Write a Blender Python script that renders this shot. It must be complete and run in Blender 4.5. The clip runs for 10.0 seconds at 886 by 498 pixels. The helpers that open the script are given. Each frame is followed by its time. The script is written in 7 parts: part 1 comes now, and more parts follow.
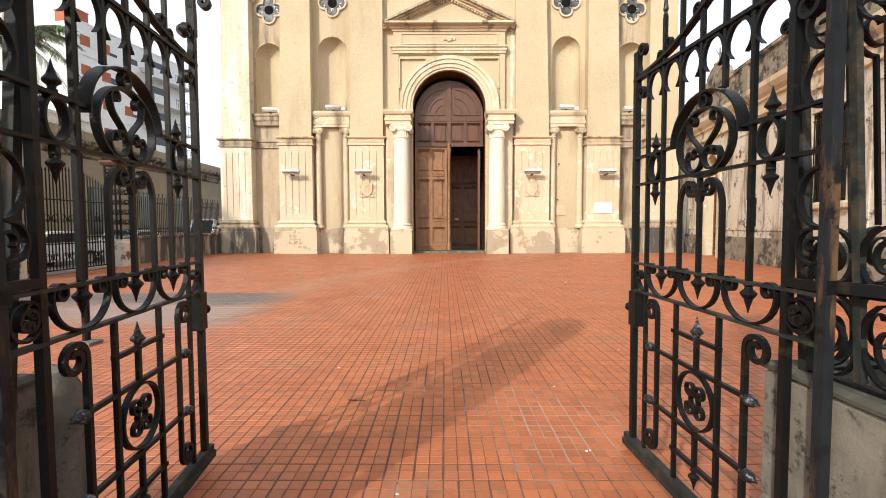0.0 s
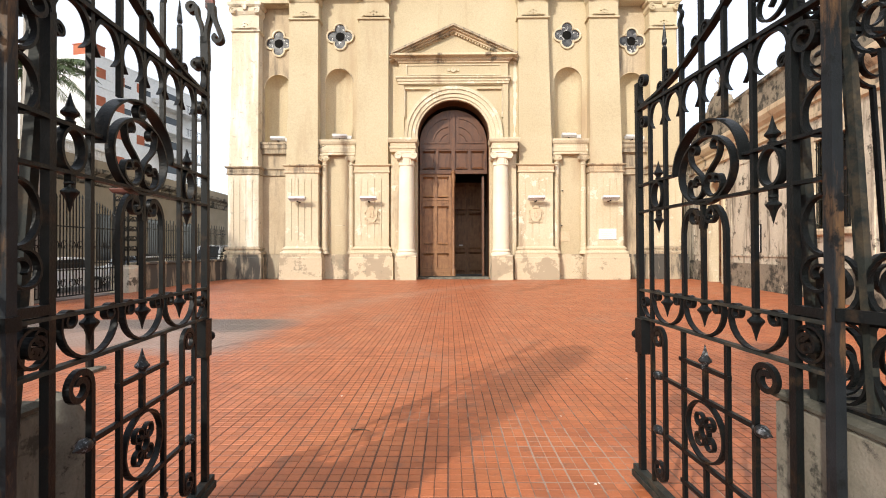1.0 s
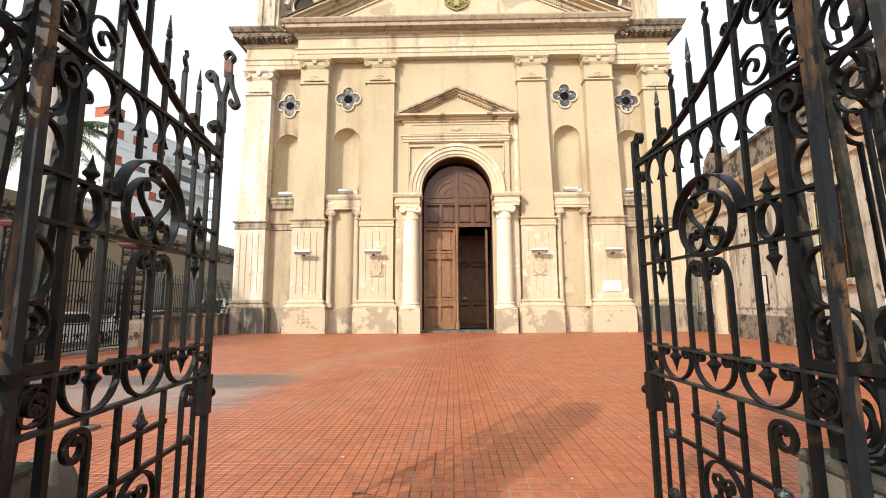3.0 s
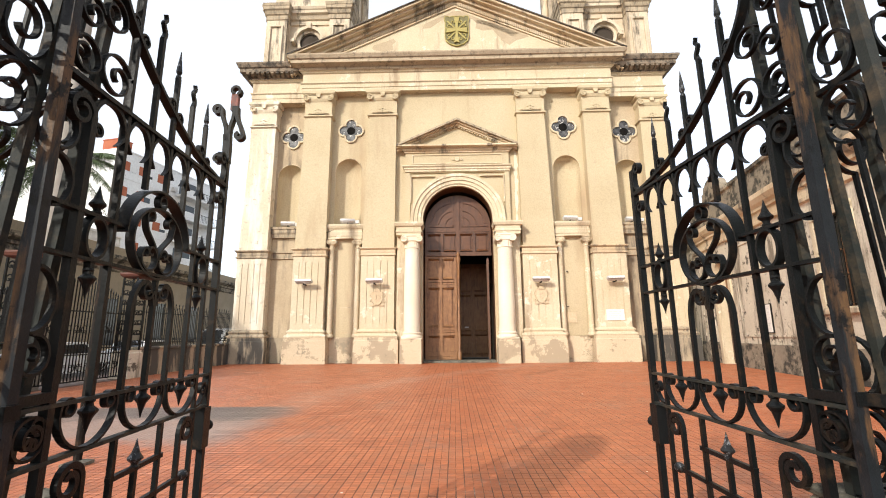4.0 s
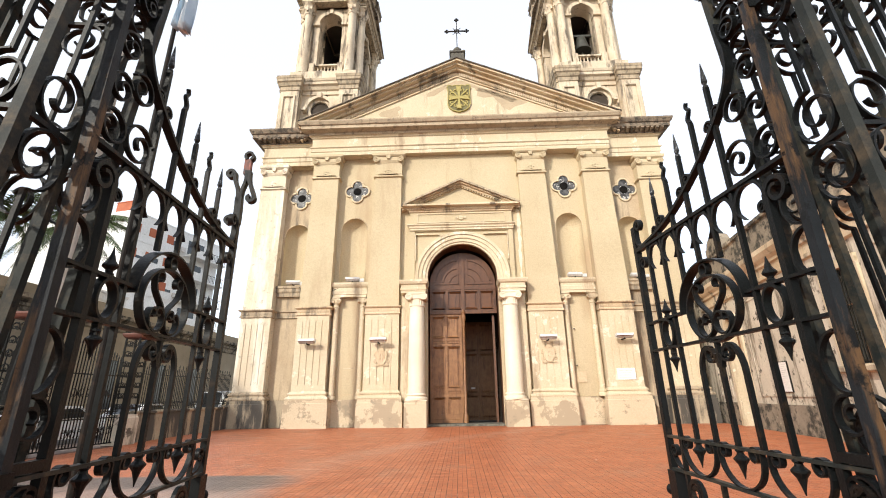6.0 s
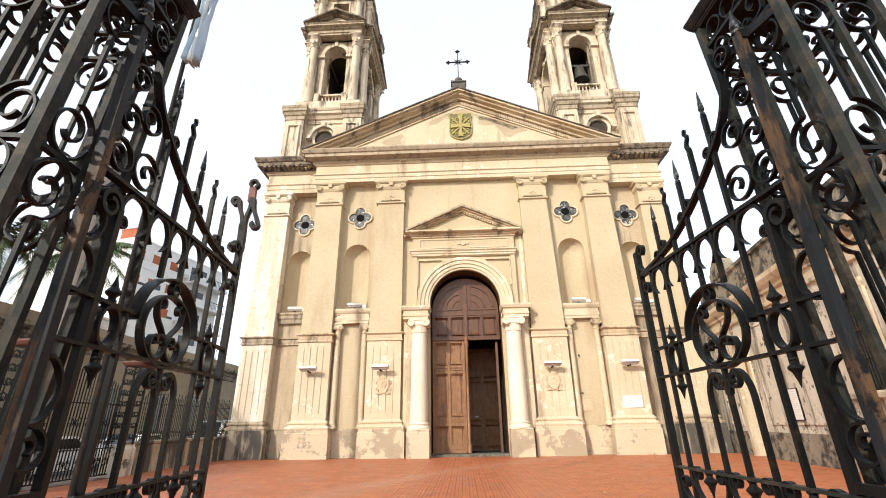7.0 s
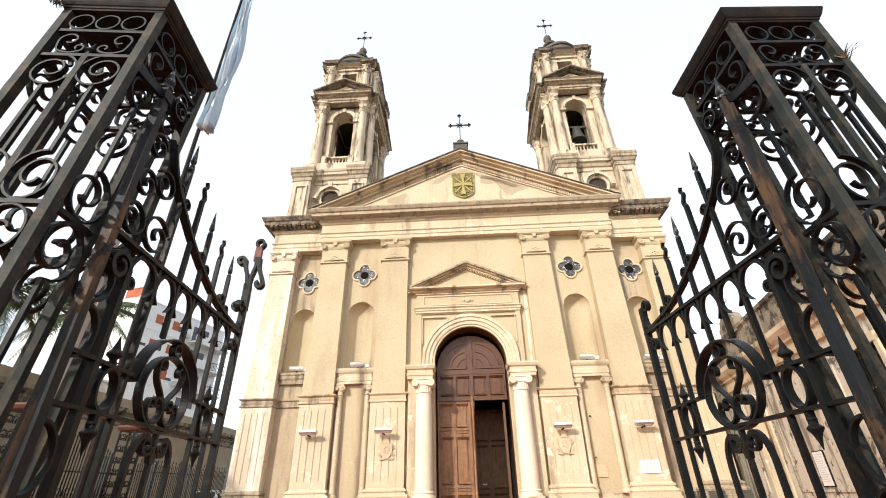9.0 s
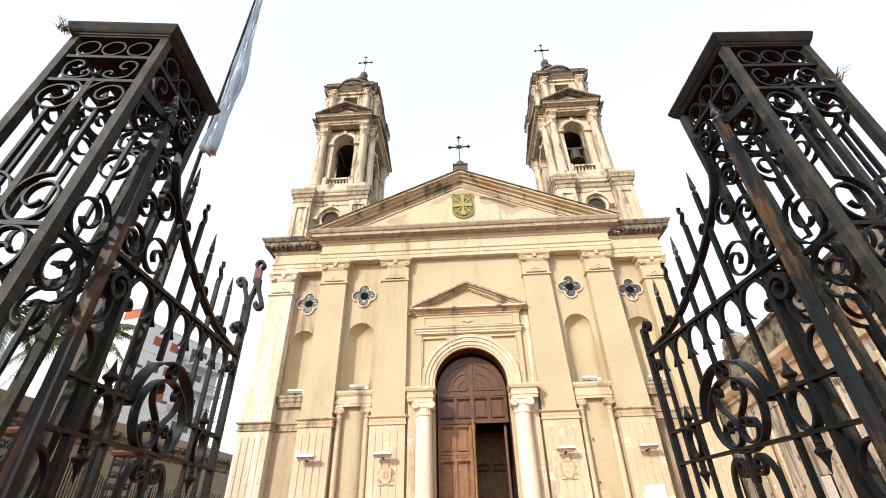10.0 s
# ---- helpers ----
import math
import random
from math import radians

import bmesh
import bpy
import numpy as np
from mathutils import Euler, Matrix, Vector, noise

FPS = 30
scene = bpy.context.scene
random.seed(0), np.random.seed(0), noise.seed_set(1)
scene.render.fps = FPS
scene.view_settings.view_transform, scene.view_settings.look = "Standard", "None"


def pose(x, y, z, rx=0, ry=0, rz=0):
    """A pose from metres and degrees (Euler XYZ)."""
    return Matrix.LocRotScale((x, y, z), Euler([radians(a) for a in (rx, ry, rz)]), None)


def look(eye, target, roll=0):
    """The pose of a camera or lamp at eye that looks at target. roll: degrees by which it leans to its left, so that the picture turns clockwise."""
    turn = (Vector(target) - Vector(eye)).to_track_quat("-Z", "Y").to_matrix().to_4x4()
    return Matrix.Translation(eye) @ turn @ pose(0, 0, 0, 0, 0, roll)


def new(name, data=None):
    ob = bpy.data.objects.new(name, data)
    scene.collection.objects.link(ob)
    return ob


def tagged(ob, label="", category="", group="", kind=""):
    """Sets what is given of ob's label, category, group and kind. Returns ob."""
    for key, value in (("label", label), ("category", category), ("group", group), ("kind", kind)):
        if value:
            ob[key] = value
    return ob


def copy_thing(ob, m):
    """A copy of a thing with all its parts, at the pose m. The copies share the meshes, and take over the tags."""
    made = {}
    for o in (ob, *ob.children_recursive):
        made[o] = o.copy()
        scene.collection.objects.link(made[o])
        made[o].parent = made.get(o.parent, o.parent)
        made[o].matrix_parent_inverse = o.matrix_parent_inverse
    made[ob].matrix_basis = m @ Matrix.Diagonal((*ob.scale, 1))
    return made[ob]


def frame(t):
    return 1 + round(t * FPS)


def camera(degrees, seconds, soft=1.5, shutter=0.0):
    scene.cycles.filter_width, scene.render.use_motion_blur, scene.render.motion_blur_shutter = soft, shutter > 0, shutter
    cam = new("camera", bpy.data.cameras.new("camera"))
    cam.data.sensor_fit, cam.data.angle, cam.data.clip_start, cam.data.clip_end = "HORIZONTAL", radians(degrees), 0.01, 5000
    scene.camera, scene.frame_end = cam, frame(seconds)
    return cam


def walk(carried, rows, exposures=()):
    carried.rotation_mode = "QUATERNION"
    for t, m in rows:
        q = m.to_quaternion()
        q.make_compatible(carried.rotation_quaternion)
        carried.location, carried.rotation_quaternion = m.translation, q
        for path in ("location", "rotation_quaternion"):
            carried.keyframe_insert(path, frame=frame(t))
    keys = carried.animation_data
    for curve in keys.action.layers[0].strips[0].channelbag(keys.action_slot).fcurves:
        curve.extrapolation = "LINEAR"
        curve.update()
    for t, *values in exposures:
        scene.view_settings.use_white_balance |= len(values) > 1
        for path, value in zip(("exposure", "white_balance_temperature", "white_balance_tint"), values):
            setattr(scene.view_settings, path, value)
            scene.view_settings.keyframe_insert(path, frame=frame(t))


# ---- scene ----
cam = camera(90.0, 10.0, soft=1.0)
PATH = [
    (0, (-0.817, -24.505, 1.516), (-0.7790, -22.5082, 1.4100), -0.10),
    (0.5, (-0.818, -24.510, 1.519), (-0.7924, -22.5109, 1.4738), -0.08),
    (1, (-0.820, -24.516, 1.520), (-0.8011, -22.5157, 1.5318), -0.10),
    (1.5, (-0.819, -24.521, 1.521), (-0.8034, -22.5222, 1.5833), -0.17),
    (2, (-0.821, -24.525, 1.522), (-0.8088, -22.5289, 1.6525), -0.20),
    (2.5, (-0.821, -24.532, 1.523), (-0.8151, -22.5405, 1.7100), -0.26),
    (4, (-0.821, -24.544, 1.523), (-0.8241, -22.5800, 1.8995), -0.48),
    (4.5, (-0.823, -24.549, 1.521), (-0.8297, -22.5960, 1.9504), -0.55),
    (5, (-0.821, -24.548, 1.521), (-0.8325, -22.6075, 2.0054), -0.62),
    (5.5, (-0.823, -24.557, 1.521), (-0.8396, -22.6367, 2.0814), -0.75),
    (7, (-0.823, -24.565, 1.520), (-0.8516, -22.7058, 2.2567), -0.96),
    (7.5, (-0.821, -24.567, 1.520), (-0.8570, -22.7295, 2.3102), -1.09),
    (8, (-0.821, -24.570, 1.520), (-0.8636, -22.7552, 2.3599), -1.16),
    (8.5, (-0.821, -24.573, 1.522), (-0.8631, -22.7856, 2.4187), -1.23),
    (9, (-0.818, -24.580, 1.520), (-0.8579, -22.8293, 2.4869), -1.35),
    (9.5, (-0.818, -24.584, 1.519), (-0.8561, -22.8579, 2.5284), -1.42),
    (10, (-0.816, -24.580, 1.521), (-0.8526, -22.8753, 2.5670), -1.55),
]
walk(cam, [(t, look(eye, target, roll)) for t, eye, target, roll in PATH], exposures=[(0, 0.36), (10, 0.35)])


# ---- world and sun ----
SUN_EL, SUN_AZ = 28.5, 33.4          # degrees: height, and turn of the light's way from +y towards +x
world = bpy.data.worlds.new("world")
scene.world = world
world.use_nodes = True
wn = world.node_tree.nodes
sky = wn.new("ShaderNodeTexSky")
sky.sky_type = "NISHITA"
sky.sun_disc = False
sky.sun_elevation = radians(SUN_EL)
sky.sun_rotation = radians(180 + SUN_AZ)
sky.air_density, sky.dust_density, sky.ozone_density = 1.0, 1.5, 1.0
# thin white haze over the whole sky
haze = wn.new("ShaderNodeMix")
haze.data_type, haze.blend_type = "RGBA", "ADD"
haze.inputs["Factor"].default_value = 1.0
haze.inputs["B"].default_value = (6.95, 7.0, 7.1, 1)
wn["Background"].inputs["Strength"].default_value = 0.10
world.node_tree.links.new(sky.outputs["Color"], haze.inputs["A"])
world.node_tree.links.new(haze.outputs["Result"], wn["Background"].inputs["Color"])

sun_data = bpy.data.lights.new("sun", "SUN")
sun_data.energy = 3.1
sun_data.angle = radians(1.1)
sun_data.color = (1.0, 0.945, 0.84)
sun = new("sun", sun_data)
ce, se = math.cos(radians(SUN_EL)), math.sin(radians(SUN_EL))
sun.matrix_world = look((0, 0, 30), (math.sin(radians(SUN_AZ)) * ce, math.cos(radians(SUN_AZ)) * ce, 30 - se))


# ---- materials ----
def surface(name, base, other, rough=0.8, scale=3.0, fine=60.0, amount=0.6, bump=0.15, metal=0.0, stain=None, stain_scale=0.6,
            stain_low=0.55, island=0.0, piece=0.0, streak=False, spec=0.5, edge=0.16, deep=0.02, second=None):
    """A node material: two colours mixed by coarse noise, fine grain, an optional stain colour, bump."""
    m = bpy.data.materials.new(name)
    m.use_nodes = True
    nt = m.node_tree
    n, link = nt.nodes, nt.links.new
    bsdf = n["Principled BSDF"]
    co = n.new("ShaderNodeTexCoord")
    geo = n.new("ShaderNodeNewGeometry")
    pos = geo.outputs["Position"]

    def noise_tex(sc, detail, rough_n=0.55, vec=pos):
        t = n.new("ShaderNodeTexNoise")
        t.inputs["Scale"].default_value, t.inputs["Detail"].default_value, t.inputs["Roughness"].default_value = sc, detail, rough_n
        link(vec, t.inputs["Vector"])
        return t.outputs["Fac"]

    def ramp(fac, lo, hi):
        r = n.new("ShaderNodeMapRange")
        r.inputs["From Min"].default_value, r.inputs["From Max"].default_value = lo, hi
        r.clamp = True
        link(fac, r.inputs["Value"])
        return r.outputs["Result"]

    def mix(fac, a, b, mode="MIX"):
        x = n.new("ShaderNodeMix")
        x.data_type, x.blend_type = "RGBA", mode
        for sock, v in ((x.inputs["Factor"], fac), (x.inputs["A"], a), (x.inputs["B"], b)):
            if isinstance(v, (int, float)):
                sock.default_value = v
            elif isinstance(v, tuple):
                sock.default_value = (*v, 1)
            else:
                link(v, sock)
        return x.outputs["Result"]

    coarse = noise_tex(scale, 6)
    grain = noise_tex(fine, 4)
    col = mix(ramp(coarse, 0.5 - 0.25 * amount, 0.5 + 0.25 * amount), base, other)
    grain_col = mix(ramp(grain, 0.25, 0.75), (0.72, 0.72, 0.72), (1.18, 1.18, 1.18))
    col = mix(0.5, col, grain_col, "MULTIPLY")
    if stain:
        vec = pos
        if streak:
            mp = n.new("ShaderNodeMapping")
            mp.inputs["Scale"].default_value = (1.0, 1.0, 0.16)
            link(pos, mp.inputs["Vector"])
            vec = mp.outputs["Vector"]
        s1 = ramp(noise_tex(stain_scale, 8, 0.68, vec), stain_low, stain_low + edge)
        col = mix(s1, col, stain)
    if second:
        c2, sc2, lo2, ed2 = second
        col = mix(ramp(noise_tex(sc2, 9, 0.7), lo2, lo2 + ed2), col, c2)
    if island or piece:
        src = geo.outputs["Random Per Island"] if island else n.new("ShaderNodeObjectInfo").outputs["Random"]
        amt = island or piece
        v = ramp(src, 0.0, 1.0)
        col = mix(1.0, col, mix(v, (1 - amt, 1 - amt, 1 - amt), (1 + amt, 1 + amt * 0.9, 1 + amt * 0.8)), "MULTIPLY")
    link(col, bsdf.inputs["Base Color"])
    rr = n.new("ShaderNodeMapRange")
    rr.inputs["To Min"].default_value, rr.inputs["To Max"].default_value = max(0.05, rough - 0.12), min(1, rough + 0.12)
    link(coarse, rr.inputs["Value"])
    link(rr.outputs["Result"], bsdf.inputs["Roughness"])
    bsdf.inputs["Metallic"].default_value = metal
    bsdf.inputs["Specular IOR Level"].default_value = spec
    if bump:
        b = n.new("ShaderNodeBump")
        b.inputs["Strength"].default_value, b.inputs["Distance"].default_value = bump, deep
        add = n.new("ShaderNodeMath")
        add.operation = "ADD"
        link(grain, add.inputs[0])
        link(coarse, add.inputs[1])
        link(add.outputs[0], b.inputs["Height"])
        link(b.outputs["Normal"], bsdf.inputs["Normal"])
    return m


PLASTER = surface("cream_plaster", (0.53, 0.440, 0.292), (0.455, 0.368, 0.234), 0.9, 0.3, 14, 0.85, 0.15, stain=(0.38, 0.278, 0.175), stain_scale=0.45, stain_low=0.545, streak=True, second=((0.42, 0.33, 0.225), 2.2, 0.60, 0.10))
PLASTER_OLD = surface("weathered_plaster", (0.64, 0.53, 0.375), (0.48, 0.355, 0.22), 0.92, 0.6, 14, 0.7, 0.25, stain=(0.17, 0.137, 0.10), stain_scale=0.9, stain_low=0.53, streak=True, edge=0.09)
WINGPLASTER = surface("damp_wing_plaster", (0.52, 0.42, 0.29), (0.40, 0.31, 0.205), 0.92, 0.5, 14, 0.8, 0.2, stain=(0.17, 0.135, 0.10), stain_scale=0.9, stain_low=0.495, streak=True, edge=0.14)
PEELED = surface("faded_whitish_plaster", (0.64, 0.56, 0.43), (0.56, 0.465, 0.335), 0.92, 0.7, 14, 0.9, 0.25, stain=(0.70, 0.65, 0.55), stain_scale=1.6, stain_low=0.50, streak=True, edge=0.10, second=((0.40, 0.35, 0.27), 2.6, 0.575, 0.07))
PLASTER_LIGHT = surface("pale_plaster", (0.61, 0.53, 0.385), (0.52, 0.418, 0.275), 0.9, 0.5, 14, 0.9, 0.15, stain=(0.36, 0.275, 0.185), stain_scale=0.9, stain_low=0.55, streak=True, edge=0.10, second=((0.68, 0.61, 0.48), 1.5, 0.585, 0.04))
PLINTH = surface("stained_plinth_render", (0.60, 0.49, 0.345), (0.52, 0.42, 0.29), 0.93, 0.8, 18, 0.9, 0.35, stain=(0.37, 0.295, 0.205), stain_scale=0.62, stain_low=0.535, edge=0.02, second=((0.29, 0.24, 0.17), 1.2, 0.585, 0.05))
LIMEWASH = surface("lime_wash", (0.70, 0.645, 0.53), (0.62, 0.55, 0.43), 0.9, 1.5, 30, 0.9, 0.1, stain=(0.56, 0.47, 0.34), stain_scale=2.5, stain_low=0.55)
PEDFIELD = surface("tan_pediment_plaster", (0.46, 0.365, 0.25), (0.40, 0.315, 0.21), 0.92, 0.5, 14, 0.9, 0.2, stain=(0.33, 0.25, 0.165), stain_scale=0.6, stain_low=0.53)
DOME = surface("grey_dome_tiles", (0.12, 0.11, 0.09), (0.075, 0.068, 0.057), 0.9, 2, 20, 0.9, 0.35, stain=(0.24, 0.21, 0.16), stain_scale=1.2, stain_low=0.56)
PANE = surface("pale_flecked_glass", (0.09, 0.09, 0.092), (0.02, 0.02, 0.022), 0.5, 4, 30, 0.5, 0.0, second=((0.50, 0.49, 0.47), 3.5, 0.57, 0.03))
PLINTH_DARK = surface("blackened_plinth_render", (0.44, 0.36, 0.25), (0.34, 0.28, 0.2), 0.94, 1.0, 18, 0.9, 0.4, stain=(0.075, 0.068, 0.058), stain_scale=1.6, stain_low=0.43, streak=True, edge=0.10)
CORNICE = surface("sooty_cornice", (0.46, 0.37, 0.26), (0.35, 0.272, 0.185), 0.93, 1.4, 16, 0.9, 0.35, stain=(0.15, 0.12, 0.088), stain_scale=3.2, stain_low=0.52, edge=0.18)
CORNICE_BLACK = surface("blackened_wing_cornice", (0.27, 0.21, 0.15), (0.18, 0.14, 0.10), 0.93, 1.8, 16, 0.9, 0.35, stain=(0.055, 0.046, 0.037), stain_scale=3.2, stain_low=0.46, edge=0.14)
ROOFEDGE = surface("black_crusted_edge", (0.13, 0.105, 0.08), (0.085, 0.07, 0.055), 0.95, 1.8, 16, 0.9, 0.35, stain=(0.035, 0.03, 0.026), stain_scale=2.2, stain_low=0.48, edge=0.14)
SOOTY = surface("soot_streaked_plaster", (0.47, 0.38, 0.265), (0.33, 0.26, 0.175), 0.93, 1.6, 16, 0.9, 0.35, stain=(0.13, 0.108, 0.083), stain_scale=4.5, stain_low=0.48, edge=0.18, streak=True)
SHADE_BLACK = surface("opening_shade", (0.010, 0.009, 0.008), (0.006, 0.006, 0.006), 0.9, 3, 20, 0.5, 0.0, spec=0.1)
TOWER = surface("tower_plaster", (0.64, 0.545, 0.41), (0.48, 0.385, 0.275), 0.92, 0.9, 12, 0.8, 0.3, stain=(0.15, 0.123, 0.093), stain_scale=1.5, stain_low=0.53, streak=True, edge=0.09)
COLUMN = surface("white_column_stone", (0.77, 0.69, 0.55), (0.70, 0.61, 0.46), 0.8, 0.8, 20, 0.7, 0.08)
# door wood; its dark tone also stands for shade on the doorway reveal
DOORWOOD_AND_SHADE = surface("door_wood_and_reveal_shade", (0.135, 0.054, 0.021), (0.085, 0.033, 0.014), 0.4, 5, 50, 0.8, 0.15, stain=(0.05, 0.020, 0.010), stain_scale=7, stain_low=0.50, streak=True, deep=0.004)
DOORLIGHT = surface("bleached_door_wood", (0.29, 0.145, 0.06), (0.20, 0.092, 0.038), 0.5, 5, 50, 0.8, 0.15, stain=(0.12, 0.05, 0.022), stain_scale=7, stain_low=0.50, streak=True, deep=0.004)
# dark colour that paints in the shade behind openings
DARK = surface("interior_shade", (0.05, 0.035, 0.025), (0.04, 0.03, 0.02), 0.9, 2, 20, 0.5, 0.05)
TILE = surface("terracotta_tile", (0.455, 0.142, 0.053), (0.34, 0.096, 0.037), 0.5, 1.6, 45, 0.95, 0.1, stain=(0.34, 0.15, 0.085), stain_scale=0.6, stain_low=0.54, island=0.14, deep=0.006, second=((0.255, 0.098, 0.054), 5.0, 0.555, 0.12))
TILE_PIECE = surface("terracotta_tile_near", (0.455, 0.142, 0.053), (0.34, 0.096, 0.037), 0.5, 1.6, 45, 0.95, 0.1, stain=(0.34, 0.15, 0.085), stain_scale=0.6, stain_low=0.54, piece=0.14, deep=0.006, second=((0.255, 0.098, 0.054), 5.0, 0.555, 0.12))
GROUT = surface("grout", (0.165, 0.078, 0.050), (0.105, 0.050, 0.033), 0.95, 1.5, 60, 0.9, 0.3, stain=(0.33, 0.23, 0.175), stain_scale=0.8, stain_low=0.565, edge=0.08)


def paving_marks(m):
    """Marks on the paving: a dark and pale wedge by the side gate, a dusty run towards the church, lime bloom in the
    joints by the gate.
    """
    nt = m.node_tree
    n, link = nt.nodes, nt.links.new
    bsdf = n["Principled BSDF"]
    pos = n.new("ShaderNodeNewGeometry").outputs["Position"]
    sep = n.new("ShaderNodeSeparateXYZ")
    link(pos, sep.inputs[0])

    def math_node(op, a, b=0.0, c=0.0):
        q = n.new("ShaderNodeMath")
        q.operation = op
        for sock, v in zip(q.inputs, (a, b, c)):
            if isinstance(v, (int, float)):
                sock.default_value = v
            else:
                link(v, sock)
        return q.outputs[0]

    def soft(v, lo, hi):
        r = n.new("ShaderNodeMapRange")
        r.interpolation_type = "SMOOTHSTEP"
        r.inputs["From Min"].default_value, r.inputs["From Max"].default_value = lo, hi
        link(v, r.inputs["Value"])
        return r.outputs["Result"]

    def noise(sc, detail=6):
        t = n.new("ShaderNodeTexNoise")
        t.inputs["Scale"].default_value, t.inputs["Detail"].default_value, t.inputs["Roughness"].default_value = sc, detail, 0.65
        link(pos, t.inputs["Vector"])
        return math_node("SUBTRACT", t.outputs["Fac"], 0.5)

    def lay(mask, amount, colour):
        x = n.new("ShaderNodeMix")
        x.data_type = "RGBA"
        link(math_node("MULTIPLY", mask, amount), x.inputs["Factor"])
        src = bsdf.inputs["Base Color"].links[0].from_socket
        link(src, x.inputs["A"])
        x.inputs["B"].default_value = (*colour, 1)
        link(x.outputs["Result"], bsdf.inputs["Base Color"])

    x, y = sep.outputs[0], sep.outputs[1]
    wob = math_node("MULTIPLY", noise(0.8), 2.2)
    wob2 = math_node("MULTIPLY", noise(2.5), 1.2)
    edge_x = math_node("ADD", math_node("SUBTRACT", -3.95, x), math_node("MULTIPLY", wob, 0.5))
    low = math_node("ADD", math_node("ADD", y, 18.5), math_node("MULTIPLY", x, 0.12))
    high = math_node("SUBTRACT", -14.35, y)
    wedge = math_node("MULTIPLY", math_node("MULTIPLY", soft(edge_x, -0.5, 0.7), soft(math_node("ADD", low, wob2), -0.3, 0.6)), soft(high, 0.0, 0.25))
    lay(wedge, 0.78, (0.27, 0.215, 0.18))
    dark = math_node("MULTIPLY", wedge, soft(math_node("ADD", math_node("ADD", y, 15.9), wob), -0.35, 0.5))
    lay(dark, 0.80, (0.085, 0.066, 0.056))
    run = math_node("ABSOLUTE", math_node("SUBTRACT", math_node("ADD", x, math_node("MULTIPLY", wob, 0.5)), math_node("ADD", math_node("MULTIPLY", math_node("POWER", math_node("MAXIMUM", math_node("ADD", y, 15.0), 0.0), 1.7), 0.103), -4.25)))
    dust = math_node("MULTIPLY", math_node("MULTIPLY", soft(math_node("MULTIPLY", run, -1.0), -1.1, -0.1), soft(math_node("ADD", y, 15.2), 0.0, 1.2)), soft(math_node("ADD", wob2, 0.15), -0.2, 0.5))
    lay(dust, 0.55, (0.42, 0.27, 0.19))
    return x, y, wob2, math_node, soft, lay


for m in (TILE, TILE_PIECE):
    paving_marks(m)
gx, gy, gw, mn, sf, ly = paving_marks(GROUT)
dx, dy = mn("SUBTRACT", gx, 0.12), mn("MULTIPLY", mn("ADD", gy, 21.15), 0.8)
near = mn("SQRT", mn("ADD", mn("MULTIPLY", dx, dx), mn("MULTIPLY", dy, dy)))
ly(sf(mn("SUBTRACT", mn("MULTIPLY", gw, 1.5), near), -0.95, -0.15), 0.62, (0.52, 0.42, 0.34))
GREYTILE = surface("grey_paver", (0.21, 0.155, 0.13), (0.15, 0.11, 0.092), 0.8, 0.8, 40, 0.9, 0.05, stain=(0.085, 0.07, 0.062), stain_scale=0.8, stain_low=0.52, island=0.15, second=((0.31, 0.24, 0.205), 1.5, 0.56, 0.08))
EARTH = surface("street_ground", (0.10, 0.095, 0.09), (0.075, 0.07, 0.068), 0.95, 0.6, 60, 0.8, 0.2)
IRON = surface("black_painted_iron", (0.0078, 0.0095, 0.0100), (0.0034, 0.0042, 0.0046), 0.44, 9, 120, 0.9, 0.75, stain=(0.034, 0.023, 0.014), stain_scale=9.0, stain_low=0.56, spec=0.17, deep=0.0020)
IRON_RUST = surface("rusty_iron_post", (0.018, 0.022, 0.026), (0.010, 0.012, 0.014), 0.52, 7, 140, 0.9, 0.5, stain=(0.105, 0.061, 0.031), stain_scale=7.0, stain_low=0.49, second=((0.008, 0.009, 0.010), 9.0, 0.55, 0.06), streak=True, spec=0.16, deep=0.002, edge=0.08)
IRON_RED = surface("red_primer_iron", (0.22, 0.05, 0.03), (0.05, 0.03, 0.025), 0.6, 30, 150, 0.6, 0.2, deep=0.002)
IRON_POST = surface("weathered_pillar_post", (0.032, 0.036, 0.032), (0.016, 0.019, 0.018), 0.58, 6, 140, 0.9, 0.4, stain=(0.088, 0.066, 0.043), stain_scale=9.0, stain_low=0.48, edge=0.25, second=((0.014, 0.018, 0.019), 14.0, 0.54, 0.12), spec=0.14, deep=0.002)
CAPIRON = surface("cap_iron", (0.016, 0.014, 0.012), (0.010, 0.009, 0.008), 0.65, 8, 100, 0.9, 0.3, stain=(0.045, 0.028, 0.018), stain_scale=6, stain_low=0.54, spec=0.12, deep=0.002)
SILVER = surface("flaked_silver_paint", (0.014, 0.015, 0.016), (0.008, 0.009, 0.010), 0.40, 60, 150, 0.3, 0.3, deep=0.002, stain=(0.165, 0.175, 0.19), stain_scale=45.0, stain_low=0.545, edge=0.06, spec=0.3)
CONCRETE = surface("mossy_concrete", (0.225, 0.205, 0.165), (0.125, 0.117, 0.09), 0.95, 7.0, 90, 0.95, 0.6, stain=(0.07, 0.067, 0.05), stain_scale=4.2, stain_low=0.485, edge=0.16, deep=0.006, streak=True, second=((0.035, 0.034, 0.026), 10.0, 0.55, 0.08))
MOSSTOP = surface("mossy_coping", (0.075, 0.070, 0.052), (0.045, 0.043, 0.032), 0.95, 5, 80, 0.9, 0.6, stain=(0.15, 0.135, 0.105), stain_scale=4.0, stain_low=0.55, edge=0.1, deep=0.006)
